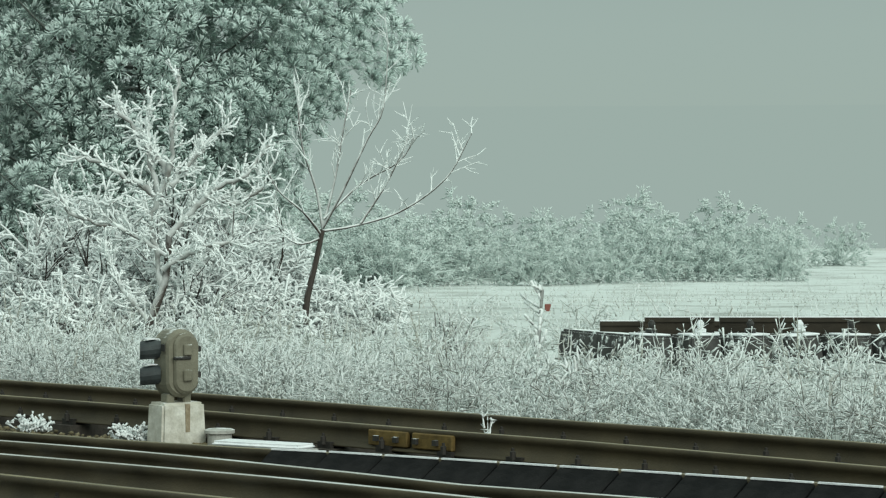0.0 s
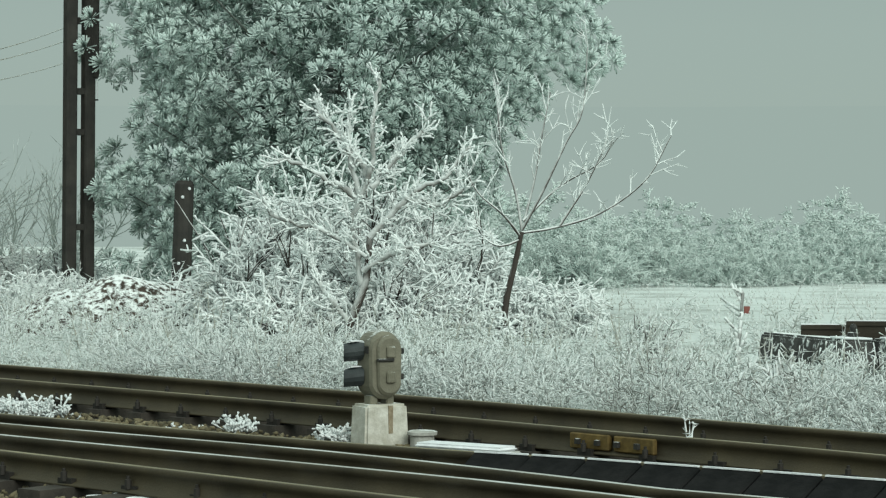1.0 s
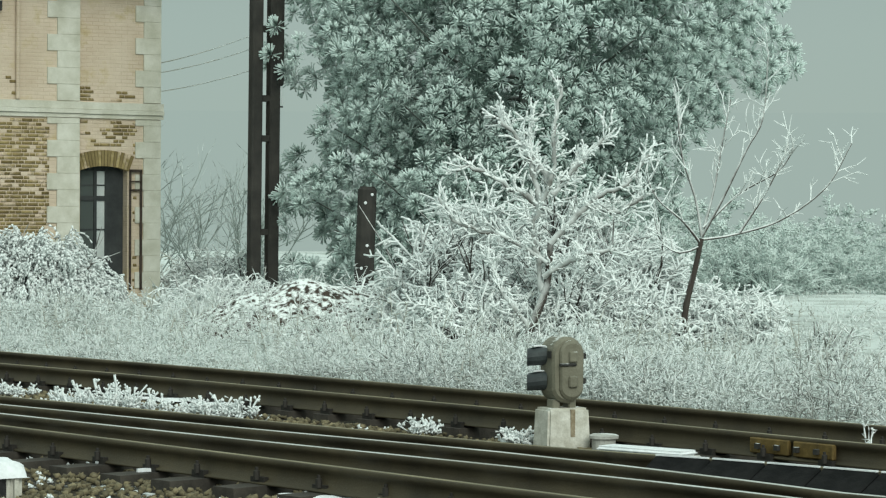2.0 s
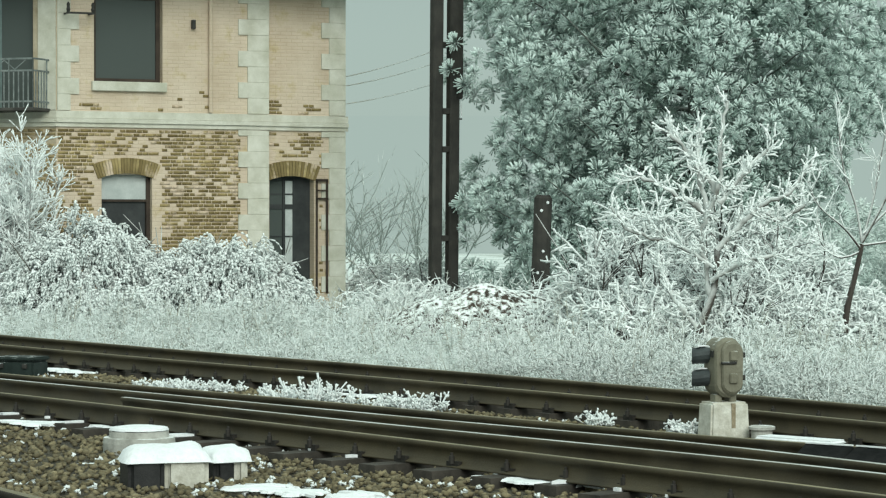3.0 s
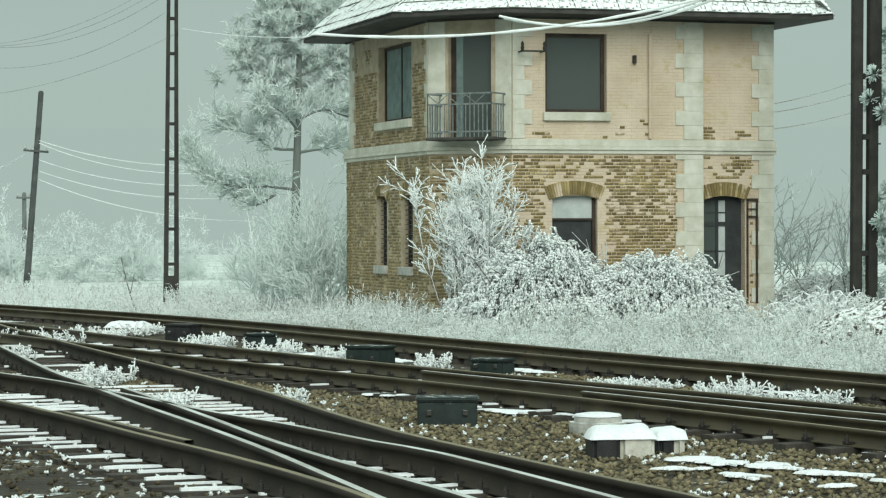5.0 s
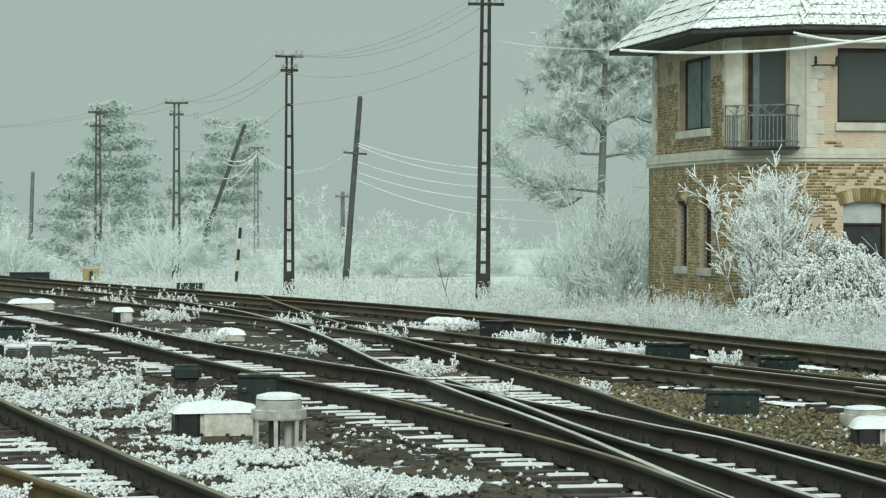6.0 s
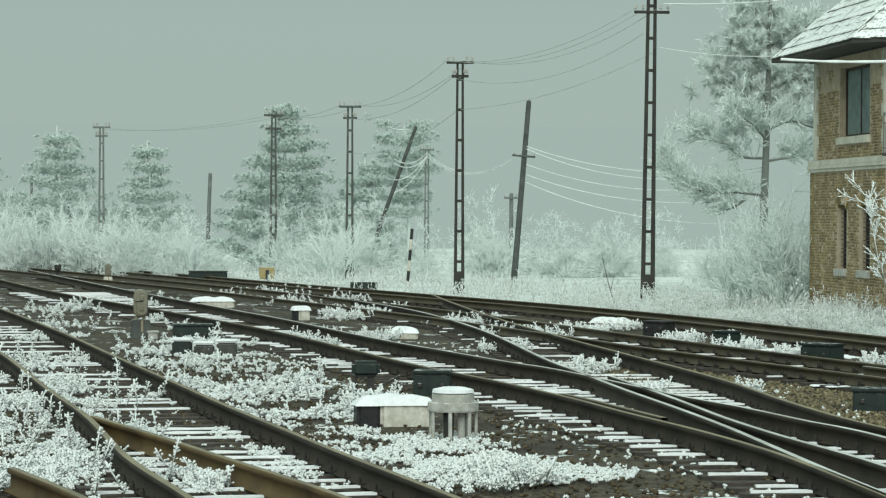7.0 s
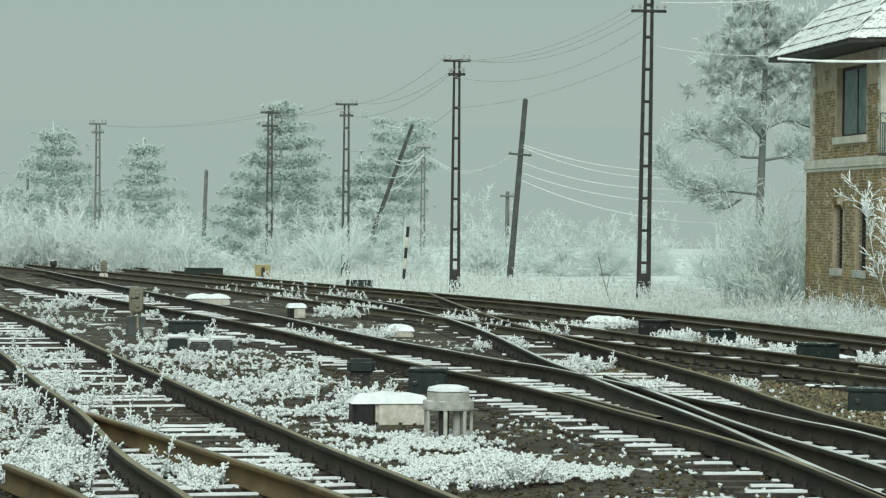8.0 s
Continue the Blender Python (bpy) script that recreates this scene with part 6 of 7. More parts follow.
for k in range(6):
    u = 0.36 + k * 0.24
    bm = bmesh.new()
    box(bm, (-0.15, -0.008, -0.008), (0.15, 0.008, 0.008), CHAMFER @ pose(u + 0.12, -0.7, 4.98, 0, -38 if k % 2 else 38, 0))
    part("lattice_bar", bm, M_BALCONY, balcony)
bdoor = empty("balcony_door", "", "")
bdoor.parent = house
boxpart("frame", (0.5, 0.14, 4.14), (0.62, 0.22, 6.5), M_WOOD, bdoor, m=CHAMFER)
boxpart("frame", (1.52, 0.14, 4.14), (1.6, 0.22, 6.5), M_WOOD, bdoor, m=CHAMFER)
boxpart("leaf", (0.62, 0.16, 4.14), (0.8, 0.2, 6.5), M_TEAL, bdoor, m=CHAMFER)
boxpart("pane", (0.8, 0.17, 4.14), (1.52, 0.19, 6.5), M_GLASS, bdoor, m=CHAMFER)

# fittings on the upper wall: insulator bracket, lamp, down pipe stain board
bracket = empty("wire_bracket", "", "")
bracket.parent = house
boxpart("arm", (1.62, -0.32, 6.03), (2.22, -0.28, 6.07), M_IRON, bracket)
for u in (1.66, 2.18):
    boxpart("stay", (u - 0.015, -0.3, 6.03), (u + 0.015, 0.0, 6.06), M_IRON, bracket)
    bm = lathe(bmesh.new(), [(0.03, 0), (0.045, 0.05), (0.03, 0.1), (0.04, 0.15), (0.015, 0.2)], 10, pose(u, -0.3, 6.07))
    part("insulator", bm, M_IRON, bracket)
pipe = lathe(bmesh.new(), [(0.045, 4.1), (0.045, 6.5)], 10, pose(4.82, -0.06, 0))
part("down_pipe", pipe, M_PLASTER, house, "limewashed rain pipe")
boxpart("wall_lamp", (4.40, -0.1, 5.82), (4.48, 0.0, 6.02), M_IRON, house, 0.015)

# hipped roof with deep eaves
EAVE = 1.0
def ring_at(out, z, dz=0.0):
    e = out
    k = e * (math.sqrt(2) - 1) * 1.0
    return [(CUT - k, -e, z), (W + e, -e, z), (W + e, DEEP + e, z), (-e, DEEP + e, z), (-e, CUT - k, z)]


bm = bmesh.new()
low = [bm.verts.new(p) for p in ring_at(EAVE, 6.93)]
rise = [bm.verts.new(p) for p in ((4.0, 3.6, 11.6), (4.0, 5.2, 11.6))]
low2 = [bm.verts.new(p) for p in ring_at(EAVE, 6.85)]
inner = [bm.verts.new(p) for p in ring_at(-0.05, 6.85)]
a, b, c, d, e = low
for f in ((a, b, rise[0]), (b, c, rise[1], rise[0]), (c, d, rise[1]), (d, e, rise[0], rise[1]), (e, a, rise[0])):
    bm.faces.new(f)
for i in range(5):
    j = (i + 1) % 5
    bm.faces.new((low[i], low2[i], low2[j], low[j]))
    bm.faces.new((low2[i], inner[i], inner[j], low2[j]))
bmesh.ops.recalc_face_normals(bm, faces=bm.faces[:])
roof = part("roof", bm, M_SOFFIT, house, "steep hipped slate roof under snow")

bm = bmesh.new()
vs = [bm.verts.new(p) for p in ((-0.27, -0.02, 0.012), (0.27, -0.02, 0.012), (0.27, 0.5, 0.0), (-0.27, 0.5, 0.0), (-0.25, -0.02, 0.045), (0.25, -0.02, 0.045), (0.26, 0.5, 0.02), (-0.26, 0.5, 0.02))]
for f in ((3, 2, 1, 0), (4, 5, 6, 7), (0, 1, 5, 4), (1, 2, 6, 5), (2, 3, 7, 6), (3, 0, 4, 7)):
    bm.faces.new([vs[i] for i in f])
TILE = bpy.data.meshes.new("roof_tile")
bm.to_mesh(TILE)
bm.free()
TILE.materials.append(M_SLATE)
ring = [Vector(p) for p in ring_at(EAVE, 6.93)]
ridge = [Vector((4.0, 3.6, 11.6)), Vector((4.0, 5.2, 11.6))]
count = 0
for i, tops in ((0, (0, 0)), (4, (0, 0)), (3, (0, 1)), (1, (1, 0))):
    p, q = ring[i], ring[(i + 1) % 5]
    r0 = ridge[tops[1]] if i in (1, 3) else ridge[0]
    along = (q - p).normalized()
    nrm = along.cross(r0 - p).normalized()
    upslope = nrm.cross(along).normalized()
    slope = (r0 - p).dot(upslope)
    s0, s1 = (ridge[tops[1]] - p).dot(along), (ridge[tops[0]] - p).dot(along)
    if i not in (1, 3):
        s1 = s0
    rows = 9 if i != 1 else 4
    for k in range(rows):
        v = 0.02 + k * 0.36
        u0, u1 = s0 * v / slope, (q - p).length + (s1 - (q - p).length) * v / slope
        n = int((u1 - u0) / 0.53)
        for t in range(n + 1):
            u = u0 + 0.27 + (u1 - u0 - 0.54) * (t / max(n, 1))
            if u > u1 or count >= 430:
                continue
            ob = new("roof_tile", TILE)
            ob.parent = roof
            m3 = Matrix((along, upslope, nrm)).transposed().to_4x4()
            ob.matrix_basis = Matrix.Translation(p + along * u + upslope * v + nrm * (0.012 + 0.01 * (k % 2))) @ m3 @ pose(0, 0, 0, rng.normal(0, 1.2), rng.normal(0, 1.2), rng.normal(0, 2.5))
            count += 1


def bricks(face, u0, u1, z0, z1, holes, painted, y0=0.0, bare_mat=None, singles=0):
    """Courses of bricks standing a few millimetres proud of the mortar; painted(u, z) tells those under limewash."""
    rows = {0: [], 1: []}
    H_ = 0.076
    z, c = z0, 0
    while z < z1 - 0.02:
        u, k = u0 - (0.19 if c % 2 else 0), c
        while u < u1 - 0.02:
            L_ = 0.125 if k % 3 else 0.235
            k += 1
            a, b = max(u + 0.007, u0), min(u + L_ - 0.008, u1)
            if b - a > 0.04 and not any(h[0] < b and h[1] > a and h[2] < z + H_ and h[3] > z for h in holes):
                rows[int(painted((a + b) / 2, z))].append((a, b, z + 0.009, min(z + H_ - 0.010, z1)))
            u += L_
        z += H_
        c += 1
    m = np.array(face)
    for kind, mat in ((0, bare_mat or M_BRICK),):
        if not rows[kind]:
            continue
        q = np.array(rows[kind])
        n = len(q)
        proud = y0 - rng.uniform(0.004, 0.016, n) - (0.004 if kind else 0)
        if kind == 0:
            proud += 0.012 * (rng.random(n) < 0.15)
        j = rng.normal(0, 0.003, (n, 8))
        v = np.empty((n, 8, 3))
        for k, (su, sz, back) in enumerate(((0, 2, 0), (1, 2, 0), (1, 3, 0), (0, 3, 0), (0, 2, 1), (1, 2, 1), (1, 3, 1), (0, 3, 1))):
            v[:, k, 0] = q[:, su] + j[:, k]
            v[:, k, 1] = y0 + 0.02 if back else proud
            v[:, k, 2] = q[:, sz]
        f = np.array([(0, 1, 2, 3), (1, 0, 4, 5), (2, 1, 5, 6), (3, 2, 6, 7), (0, 3, 7, 4)])
        v = v @ m[:3, :3].T + m[:3, 3]
        if np.linalg.det(m[:3, :3]) < 0:
            f = f[:, ::-1]
        own = min(singles, n) if kind == 0 else 0
        for k in range(own):
            put_mesh("brick", arrays("brick", v[k] , f), mat, house)
        if n > own:
            ob = put_mesh("brickwork", arrays("brickwork", v[own:].reshape(-1, 3), (f[None] + (np.arange(n - own) * 8)[:, None, None]).reshape(-1, 4)), mat, house)
            tagged(ob, "bare ochre brickwork", kind="stuff")


def patchy(seed, level, scale=0.9):
    return lambda u, z: noise.noise((u * scale, z * scale * 1.4, seed)) + 0.35 * noise.noise((u * 4, z * 6, seed)) + rng.normal(0, 0.13) > level


low_hole = [(2.3, 3.72, 0, 3.15)]
bricks(FRONT, CUT + 0.02, 5.5, 0.0, 3.74, low_hole, lambda u, z: patchy(3, (0.75 if u < 2.6 else 0.64) - 0.5 * step01(z, 2.9, 3.7) * (u < 3.8) - 0.15 * (u > 3.7 and z < 2.2))(u, z), 0.0, None, 260)
bricks(FRONT, 6.15, 7.45, 0.0, 3.74, [(6.15, 7.3, 0, 3.12)], patchy(8, -0.05), 0.15)
bricks(CHAMFER, 0.02, CW - 0.02, 0.0, 3.74, [], patchy(5, 0.55), 0.0, M_BRICKDARK)
bricks(LEFT_FACE, CUT + 0.02, DEEP + 0.43, 0.0, 3.74, [(2.85, 3.9, 1.1, 3.15), (5.15, 6.15, 1.1, 3.15)], lambda u, z: False, 0.0, M_BRICKDARK)
bricks(LEFT_FACE, CUT + 0.33, DEEP - 0.5, 4.1, 6.5, [(2.93, 6.05, 4.43, 6.5)], lambda u, z: z > 5.9 and noise.noise((u, z, 4)) > -0.1, 0.0, M_BRICKDARK)
bricks(FRONT, CUT + 0.48, 5.44, 4.1, 6.5, [(2.22, 3.88, 4.48, 6.5)], lambda u, z: noise.noise((u * 1.6, z * 2.5, 11)) + rng.normal(0, 0.15) > 0.25 - (z - 4.1) * 1.5 - 0.5 * (rng.random() < 0.6), 0.0)
bricks(FRONT, 6.15, 7.4, 4.1, 6.5, [], lambda u, z: noise.noise((u * 1.6, z * 2.5, 12)) + rng.normal(0, 0.15) > 0.2 - (z - 4.1) * 1.2 - 0.5 * (rng.random() < 0.5), 0.15)

# ---- poles and wires ----


def lattice_pole(x, y, height, w0, w1, label, mat, arms=((0.3, 0.9), (0.75, 0.6)), lean=0.0, turn=20, rung=0.95, chord=0.36, first=1.0, depth=0.16):
    p = empty("lattice_pole", label, "utility pole", pose(x, y, float(ground_z(x, y)) - 0.15, 0, lean, turn), "line of lattice poles")
    z_top = height + 0.15
    for s in (-1, 1):
        bm = bmesh.new()
        lo, hi = w0 / 2, w1 / 2
        c0, c1 = w0 * chord, w1 * chord
        vs = []
        for z, o, c in ((0, lo, c0), (z_top, hi, c1)):
            for dx, dy in ((0, -1), (0, 1), (1, 1), (1, -1)):
                vs.append(bm.verts.new((s * (o - dx * c), dy * depth / 2, z)))
        for f in ((0, 1, 2, 3), (7, 6, 5, 4), (0, 4, 5, 1), (1, 5, 6, 2), (2, 6, 7, 3), (3, 7, 4, 0)):
            bm.faces.new([vs[i] for i in f])
        bmesh.ops.recalc_face_normals(bm, faces=bm.faces[:])
        part("chord", bevelled(bm, 0.008), mat, p)
    z = first
    boxpart("foot", (-w0 / 2 + w0 * chord, -depth * 0.45, 0), (w0 / 2 - w0 * chord, depth * 0.45, first * 0.75), mat, p)
    while z < z_top - 0.2:
        w = w0 + (w1 - w0) * z / z_top
        boxpart("rung", (-w / 2 + 0.02, -depth * 0.46, z), (w / 2 - 0.02, depth * 0.46, z + 0.09), mat, p, 0.01)
        z += rung
    for dz, half in arms:
        arm = boxpart("crossarm", (-half, -0.12, z_top - dz), (half, -0.05, z_top - dz + 0.09), mat, p, 0.01)
        for u in (-half + 0.05, -half * 0.5, half * 0.5, half - 0.05):
            bm = lathe(bmesh.new(), [(0.015, 0), (0.015, 0.06), (0.05, 0.07), (0.035, 0.11), (0.045, 0.13), (0.02, 0.18)], 8, pose(u, -0.085, z_top - dz + 0.09))
            part("insulator", bm, M_CONCRETE, arm)
    return p


def wooden_pole(x, y, height, r, label, mat, lean=(0, 0), arms=()):
    p = empty("wooden_pole", label, "utility pole", pose(x, y, float(ground_z(x, y)) - 0.15, lean[1], lean[0]), "wooden poles")
    bm = lathe(bmesh.new(), [(r * 1.15, 0), (r, height * 0.3), (r * 0.85, height), (r * 0.5, height + 0.06)], 10)
    part("shaft", bm, mat, p)
    for z, half in arms:
        boxpart("crossarm", (-half, -r - 0.07, z), (half, -r, z + 0.08), mat, p, 0.01)
        for u in (-half + 0.06, half - 0.06):
            bm = lathe(bmesh.new(), [(0.015, 0), (0.05, 0.05), (0.035, 0.1), (0.02, 0.16)], 8, pose(u, -r - 0.035, z + 0.08))
            part("insulator", bm, M_CONCRETE, p)
    return p


lattice_pole(-8.15, 71.0, 9.45, 0.44, 0.30, "tall dark lattice pole carrying rimed wires", M_POLE, ((0.65, 0.55), (0.2, 0.4)), 0.45, 12, 1.0, 0.3, 1.15)
lattice_pole(-14.8, 74.7, 7.55, 0.36, 0.24, "dark lattice pole with two crossarms", M_POLE, ((0.05, 0.45), (0.5, 0.28)), 0, 12, 1.0, 0.3, 1.1)
# from here on the poles' greys carry the haze
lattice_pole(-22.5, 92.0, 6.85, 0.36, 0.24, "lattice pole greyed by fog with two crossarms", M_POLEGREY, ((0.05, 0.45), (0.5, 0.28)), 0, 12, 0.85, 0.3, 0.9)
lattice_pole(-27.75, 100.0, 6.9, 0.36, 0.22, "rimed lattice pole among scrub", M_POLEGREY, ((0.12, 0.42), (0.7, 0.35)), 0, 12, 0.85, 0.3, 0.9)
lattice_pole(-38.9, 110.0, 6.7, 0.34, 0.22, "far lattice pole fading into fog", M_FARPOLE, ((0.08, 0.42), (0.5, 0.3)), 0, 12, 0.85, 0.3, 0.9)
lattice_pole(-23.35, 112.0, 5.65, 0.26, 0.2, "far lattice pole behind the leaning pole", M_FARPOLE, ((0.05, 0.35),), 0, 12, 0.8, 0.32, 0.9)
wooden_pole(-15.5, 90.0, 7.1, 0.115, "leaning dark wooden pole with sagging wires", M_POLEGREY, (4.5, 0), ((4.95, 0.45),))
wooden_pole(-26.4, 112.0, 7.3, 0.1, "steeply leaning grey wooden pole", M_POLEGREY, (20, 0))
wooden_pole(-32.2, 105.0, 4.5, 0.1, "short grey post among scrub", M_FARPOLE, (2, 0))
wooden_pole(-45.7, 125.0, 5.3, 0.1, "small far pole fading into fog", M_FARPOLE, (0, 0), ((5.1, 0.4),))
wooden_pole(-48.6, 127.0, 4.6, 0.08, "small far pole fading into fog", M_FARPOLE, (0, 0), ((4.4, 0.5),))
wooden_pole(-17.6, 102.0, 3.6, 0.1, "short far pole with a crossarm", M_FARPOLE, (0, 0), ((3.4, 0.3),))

# paired pole beside the pine: two tarred legs with spacer blocks
pair = empty("twin_pole", "tall black twin pole with spacer blocks and slack wires", "utility pole", pose(8.8, 52.9, -0.15, 0, 0.4, 15))
for u0, u1 in ((-0.30, -0.09), (0.06, 0.27)):
    bm = bmesh.new()
    box(bm, (u0, -0.12, 0), (u1, 0.12, 9.5))
    part("leg", bevelled(bm, 0.03), M_POLE, pair)
for z in (1.6, 3.35, 4.1, 5.4, 7.2):
    boxpart("spacer", (-0.1, -0.08, z), (0.07, 0.08, z + 0.12), M_POLE, pair, 0.01)
bm = bmesh.new()
box(bm, (0.17, -0.14, 4.4), (0.33, 0.02, 9.5))
part("splice", bevelled(bm, 0.03), M_POLE, pair)
for k in range(3):
    boxpart("step_iron", (0.27, -0.02, 4.0 + k * 0.55), (0.36, 0.0, 4.03 + k * 0.55), M_IRON, pair)
stump = empty("rotten_post", "short charred wooden post on the earth heap", "post", pose(10.05, 49.6, 0.0, 0, 2.0, -10))
bm = lathe(bmesh.new(), [(0.18, 0), (0.17, 1.2), (0.165, 2.28), (0.12, 2.34)], 12)
part("shaft", bm, M_POLE, stump)
for z, a in ((2.2, -60), (2.05, -100), (1.3, -80), (0.9, -110)):
    part("rime_fleck", lathe(bmesh.new(), [(0.03, 0), (0.02, 0.02)], 8, pose(0, 0, z, 0, 0, a) @ pose(0.165, 0, 0, 0, 90)), M_SNOW, stump)

stake = empty("striped_stake", "thin stake banded black and white", "marker stake", pose(-17.07, 77.2, -0.1, 0, 4.5))
for k in range(6):
    part("black_band" if k % 2 else "white_band", lathe(bmesh.new(), [(0.055, k * 0.36), (0.055, k * 0.36 + 0.36)], 10), M_BLACK if k % 2 else M_WHITEWASH, stake)
bare = empty("bent_stick", "bare grey stick standing in the grass", "stick", pose(-8.6, 66.3, -0.05))
sticks("shaft", limbs([[(0, 0, 0), (-0.2, 0, 0.7), (-0.35, 0, 1.35)], [(-0.1, 0, 0.4), (0.0, 0, 0.9)]], [0.02, 0.012], [0.012, 0.008], 0.3), F_BARK, bare, 5)


def wire(a, b, sag, r0, label="", group="overhead wires", mat=None):
    a, b = Vector(a), Vector(b)
    n = 28
    r = r0 * 1.25
    pts = np.array([a.lerp(b, k / n) - Vector((0, 0, sag * 4 * (k / n) * (1 - k / n))) for k in range(n + 1)])
    rr = r * (0.8 + 0.4 * rng.random(n + 1))
    ob = tube("overhead_wire", pts, rr, mat or M_WIRE, None, 5)
    return tagged(ob, label or "slack overhead wire furred with rime", "wire", group)


# wire grey lightened to hold the haze of the fog
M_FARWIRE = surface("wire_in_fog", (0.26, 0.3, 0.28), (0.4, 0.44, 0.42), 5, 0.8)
P1, P2, P3 = (-8.1, 70.9), (-14.85, 74.6), (-22.5, 91.9)
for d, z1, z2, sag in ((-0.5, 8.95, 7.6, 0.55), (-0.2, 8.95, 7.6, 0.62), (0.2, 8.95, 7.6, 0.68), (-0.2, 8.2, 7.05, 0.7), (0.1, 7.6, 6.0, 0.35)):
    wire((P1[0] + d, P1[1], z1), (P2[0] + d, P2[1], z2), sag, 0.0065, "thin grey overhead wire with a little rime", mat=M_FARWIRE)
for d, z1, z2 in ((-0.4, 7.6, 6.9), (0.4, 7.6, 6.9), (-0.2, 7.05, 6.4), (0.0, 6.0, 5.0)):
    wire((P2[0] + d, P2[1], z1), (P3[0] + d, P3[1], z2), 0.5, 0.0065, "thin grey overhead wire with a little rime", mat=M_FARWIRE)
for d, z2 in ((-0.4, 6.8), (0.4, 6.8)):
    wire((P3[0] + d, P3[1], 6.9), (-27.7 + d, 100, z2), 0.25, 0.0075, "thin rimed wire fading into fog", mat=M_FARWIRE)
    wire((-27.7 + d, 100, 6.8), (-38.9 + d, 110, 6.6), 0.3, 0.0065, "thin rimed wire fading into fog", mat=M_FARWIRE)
for z1, z2, sag in ((5.2, 4.1, 0.5), (5.1, 4.0, 0.65), (4.5, 3.6, 0.55), (4.1, 3.1, 0.5), (3.8, 2.3, 0.5)):
    wire((-15.0, 89.9, z1), (-4.9, 74.6, z2), sag, 0.014)
for z1, z2 in ((5.2, 5.5), (5.0, 5.3), (4.2, 5.4), (3.6, 5.3)):
    wire((-24.9, 111.8, z1), (-23.3, 111.8, z2), 0.35, 0.014)
    wire((-23.3, 111.8, z2), (-15.2, 90.0, 5.0), 0.9, 0.012)
wire((P1[0] + 0.4, P1[1], 9.1), (3.0, 60, 9.4), 0.4, 0.016)
wire((P1[0] + 0.3, P1[1], 7.75), (-3.0, 66, 7.2), 0.15, 0.009)
# thick frosted cables hanging across the house front
wire((-3.05, 54.2, 6.35), (6.2, 53.2, 7.25), 0.42, 0.028, "thick rime-covered cable across the house front", "cables across the house")
wire((1.0, 54.4, 6.75), (6.4, 53.2, 7.35), 0.52, 0.024, "thick rime-covered cable across the house front", "cables across the house")
wire((1.1, 54.5, 6.70), (5.6, 53.4, 7.1), 0.36, 0.024, "thick rime-covered cable across the house front", "cables across the house")
for z1, z2 in ((5.15, 5.6), (4.95, 5.35), (4.55, 4.95)):
    wire((7.6, 60.5, z1 - 0.1), (8.6, 53.0, z2 - 0.4), 0.05, 0.008)
wire((9.1, 52.9, 5.4), (9.15, 52.9, 3.9), 0.0, 0.008)

# ---- signals and trackside boxes ----


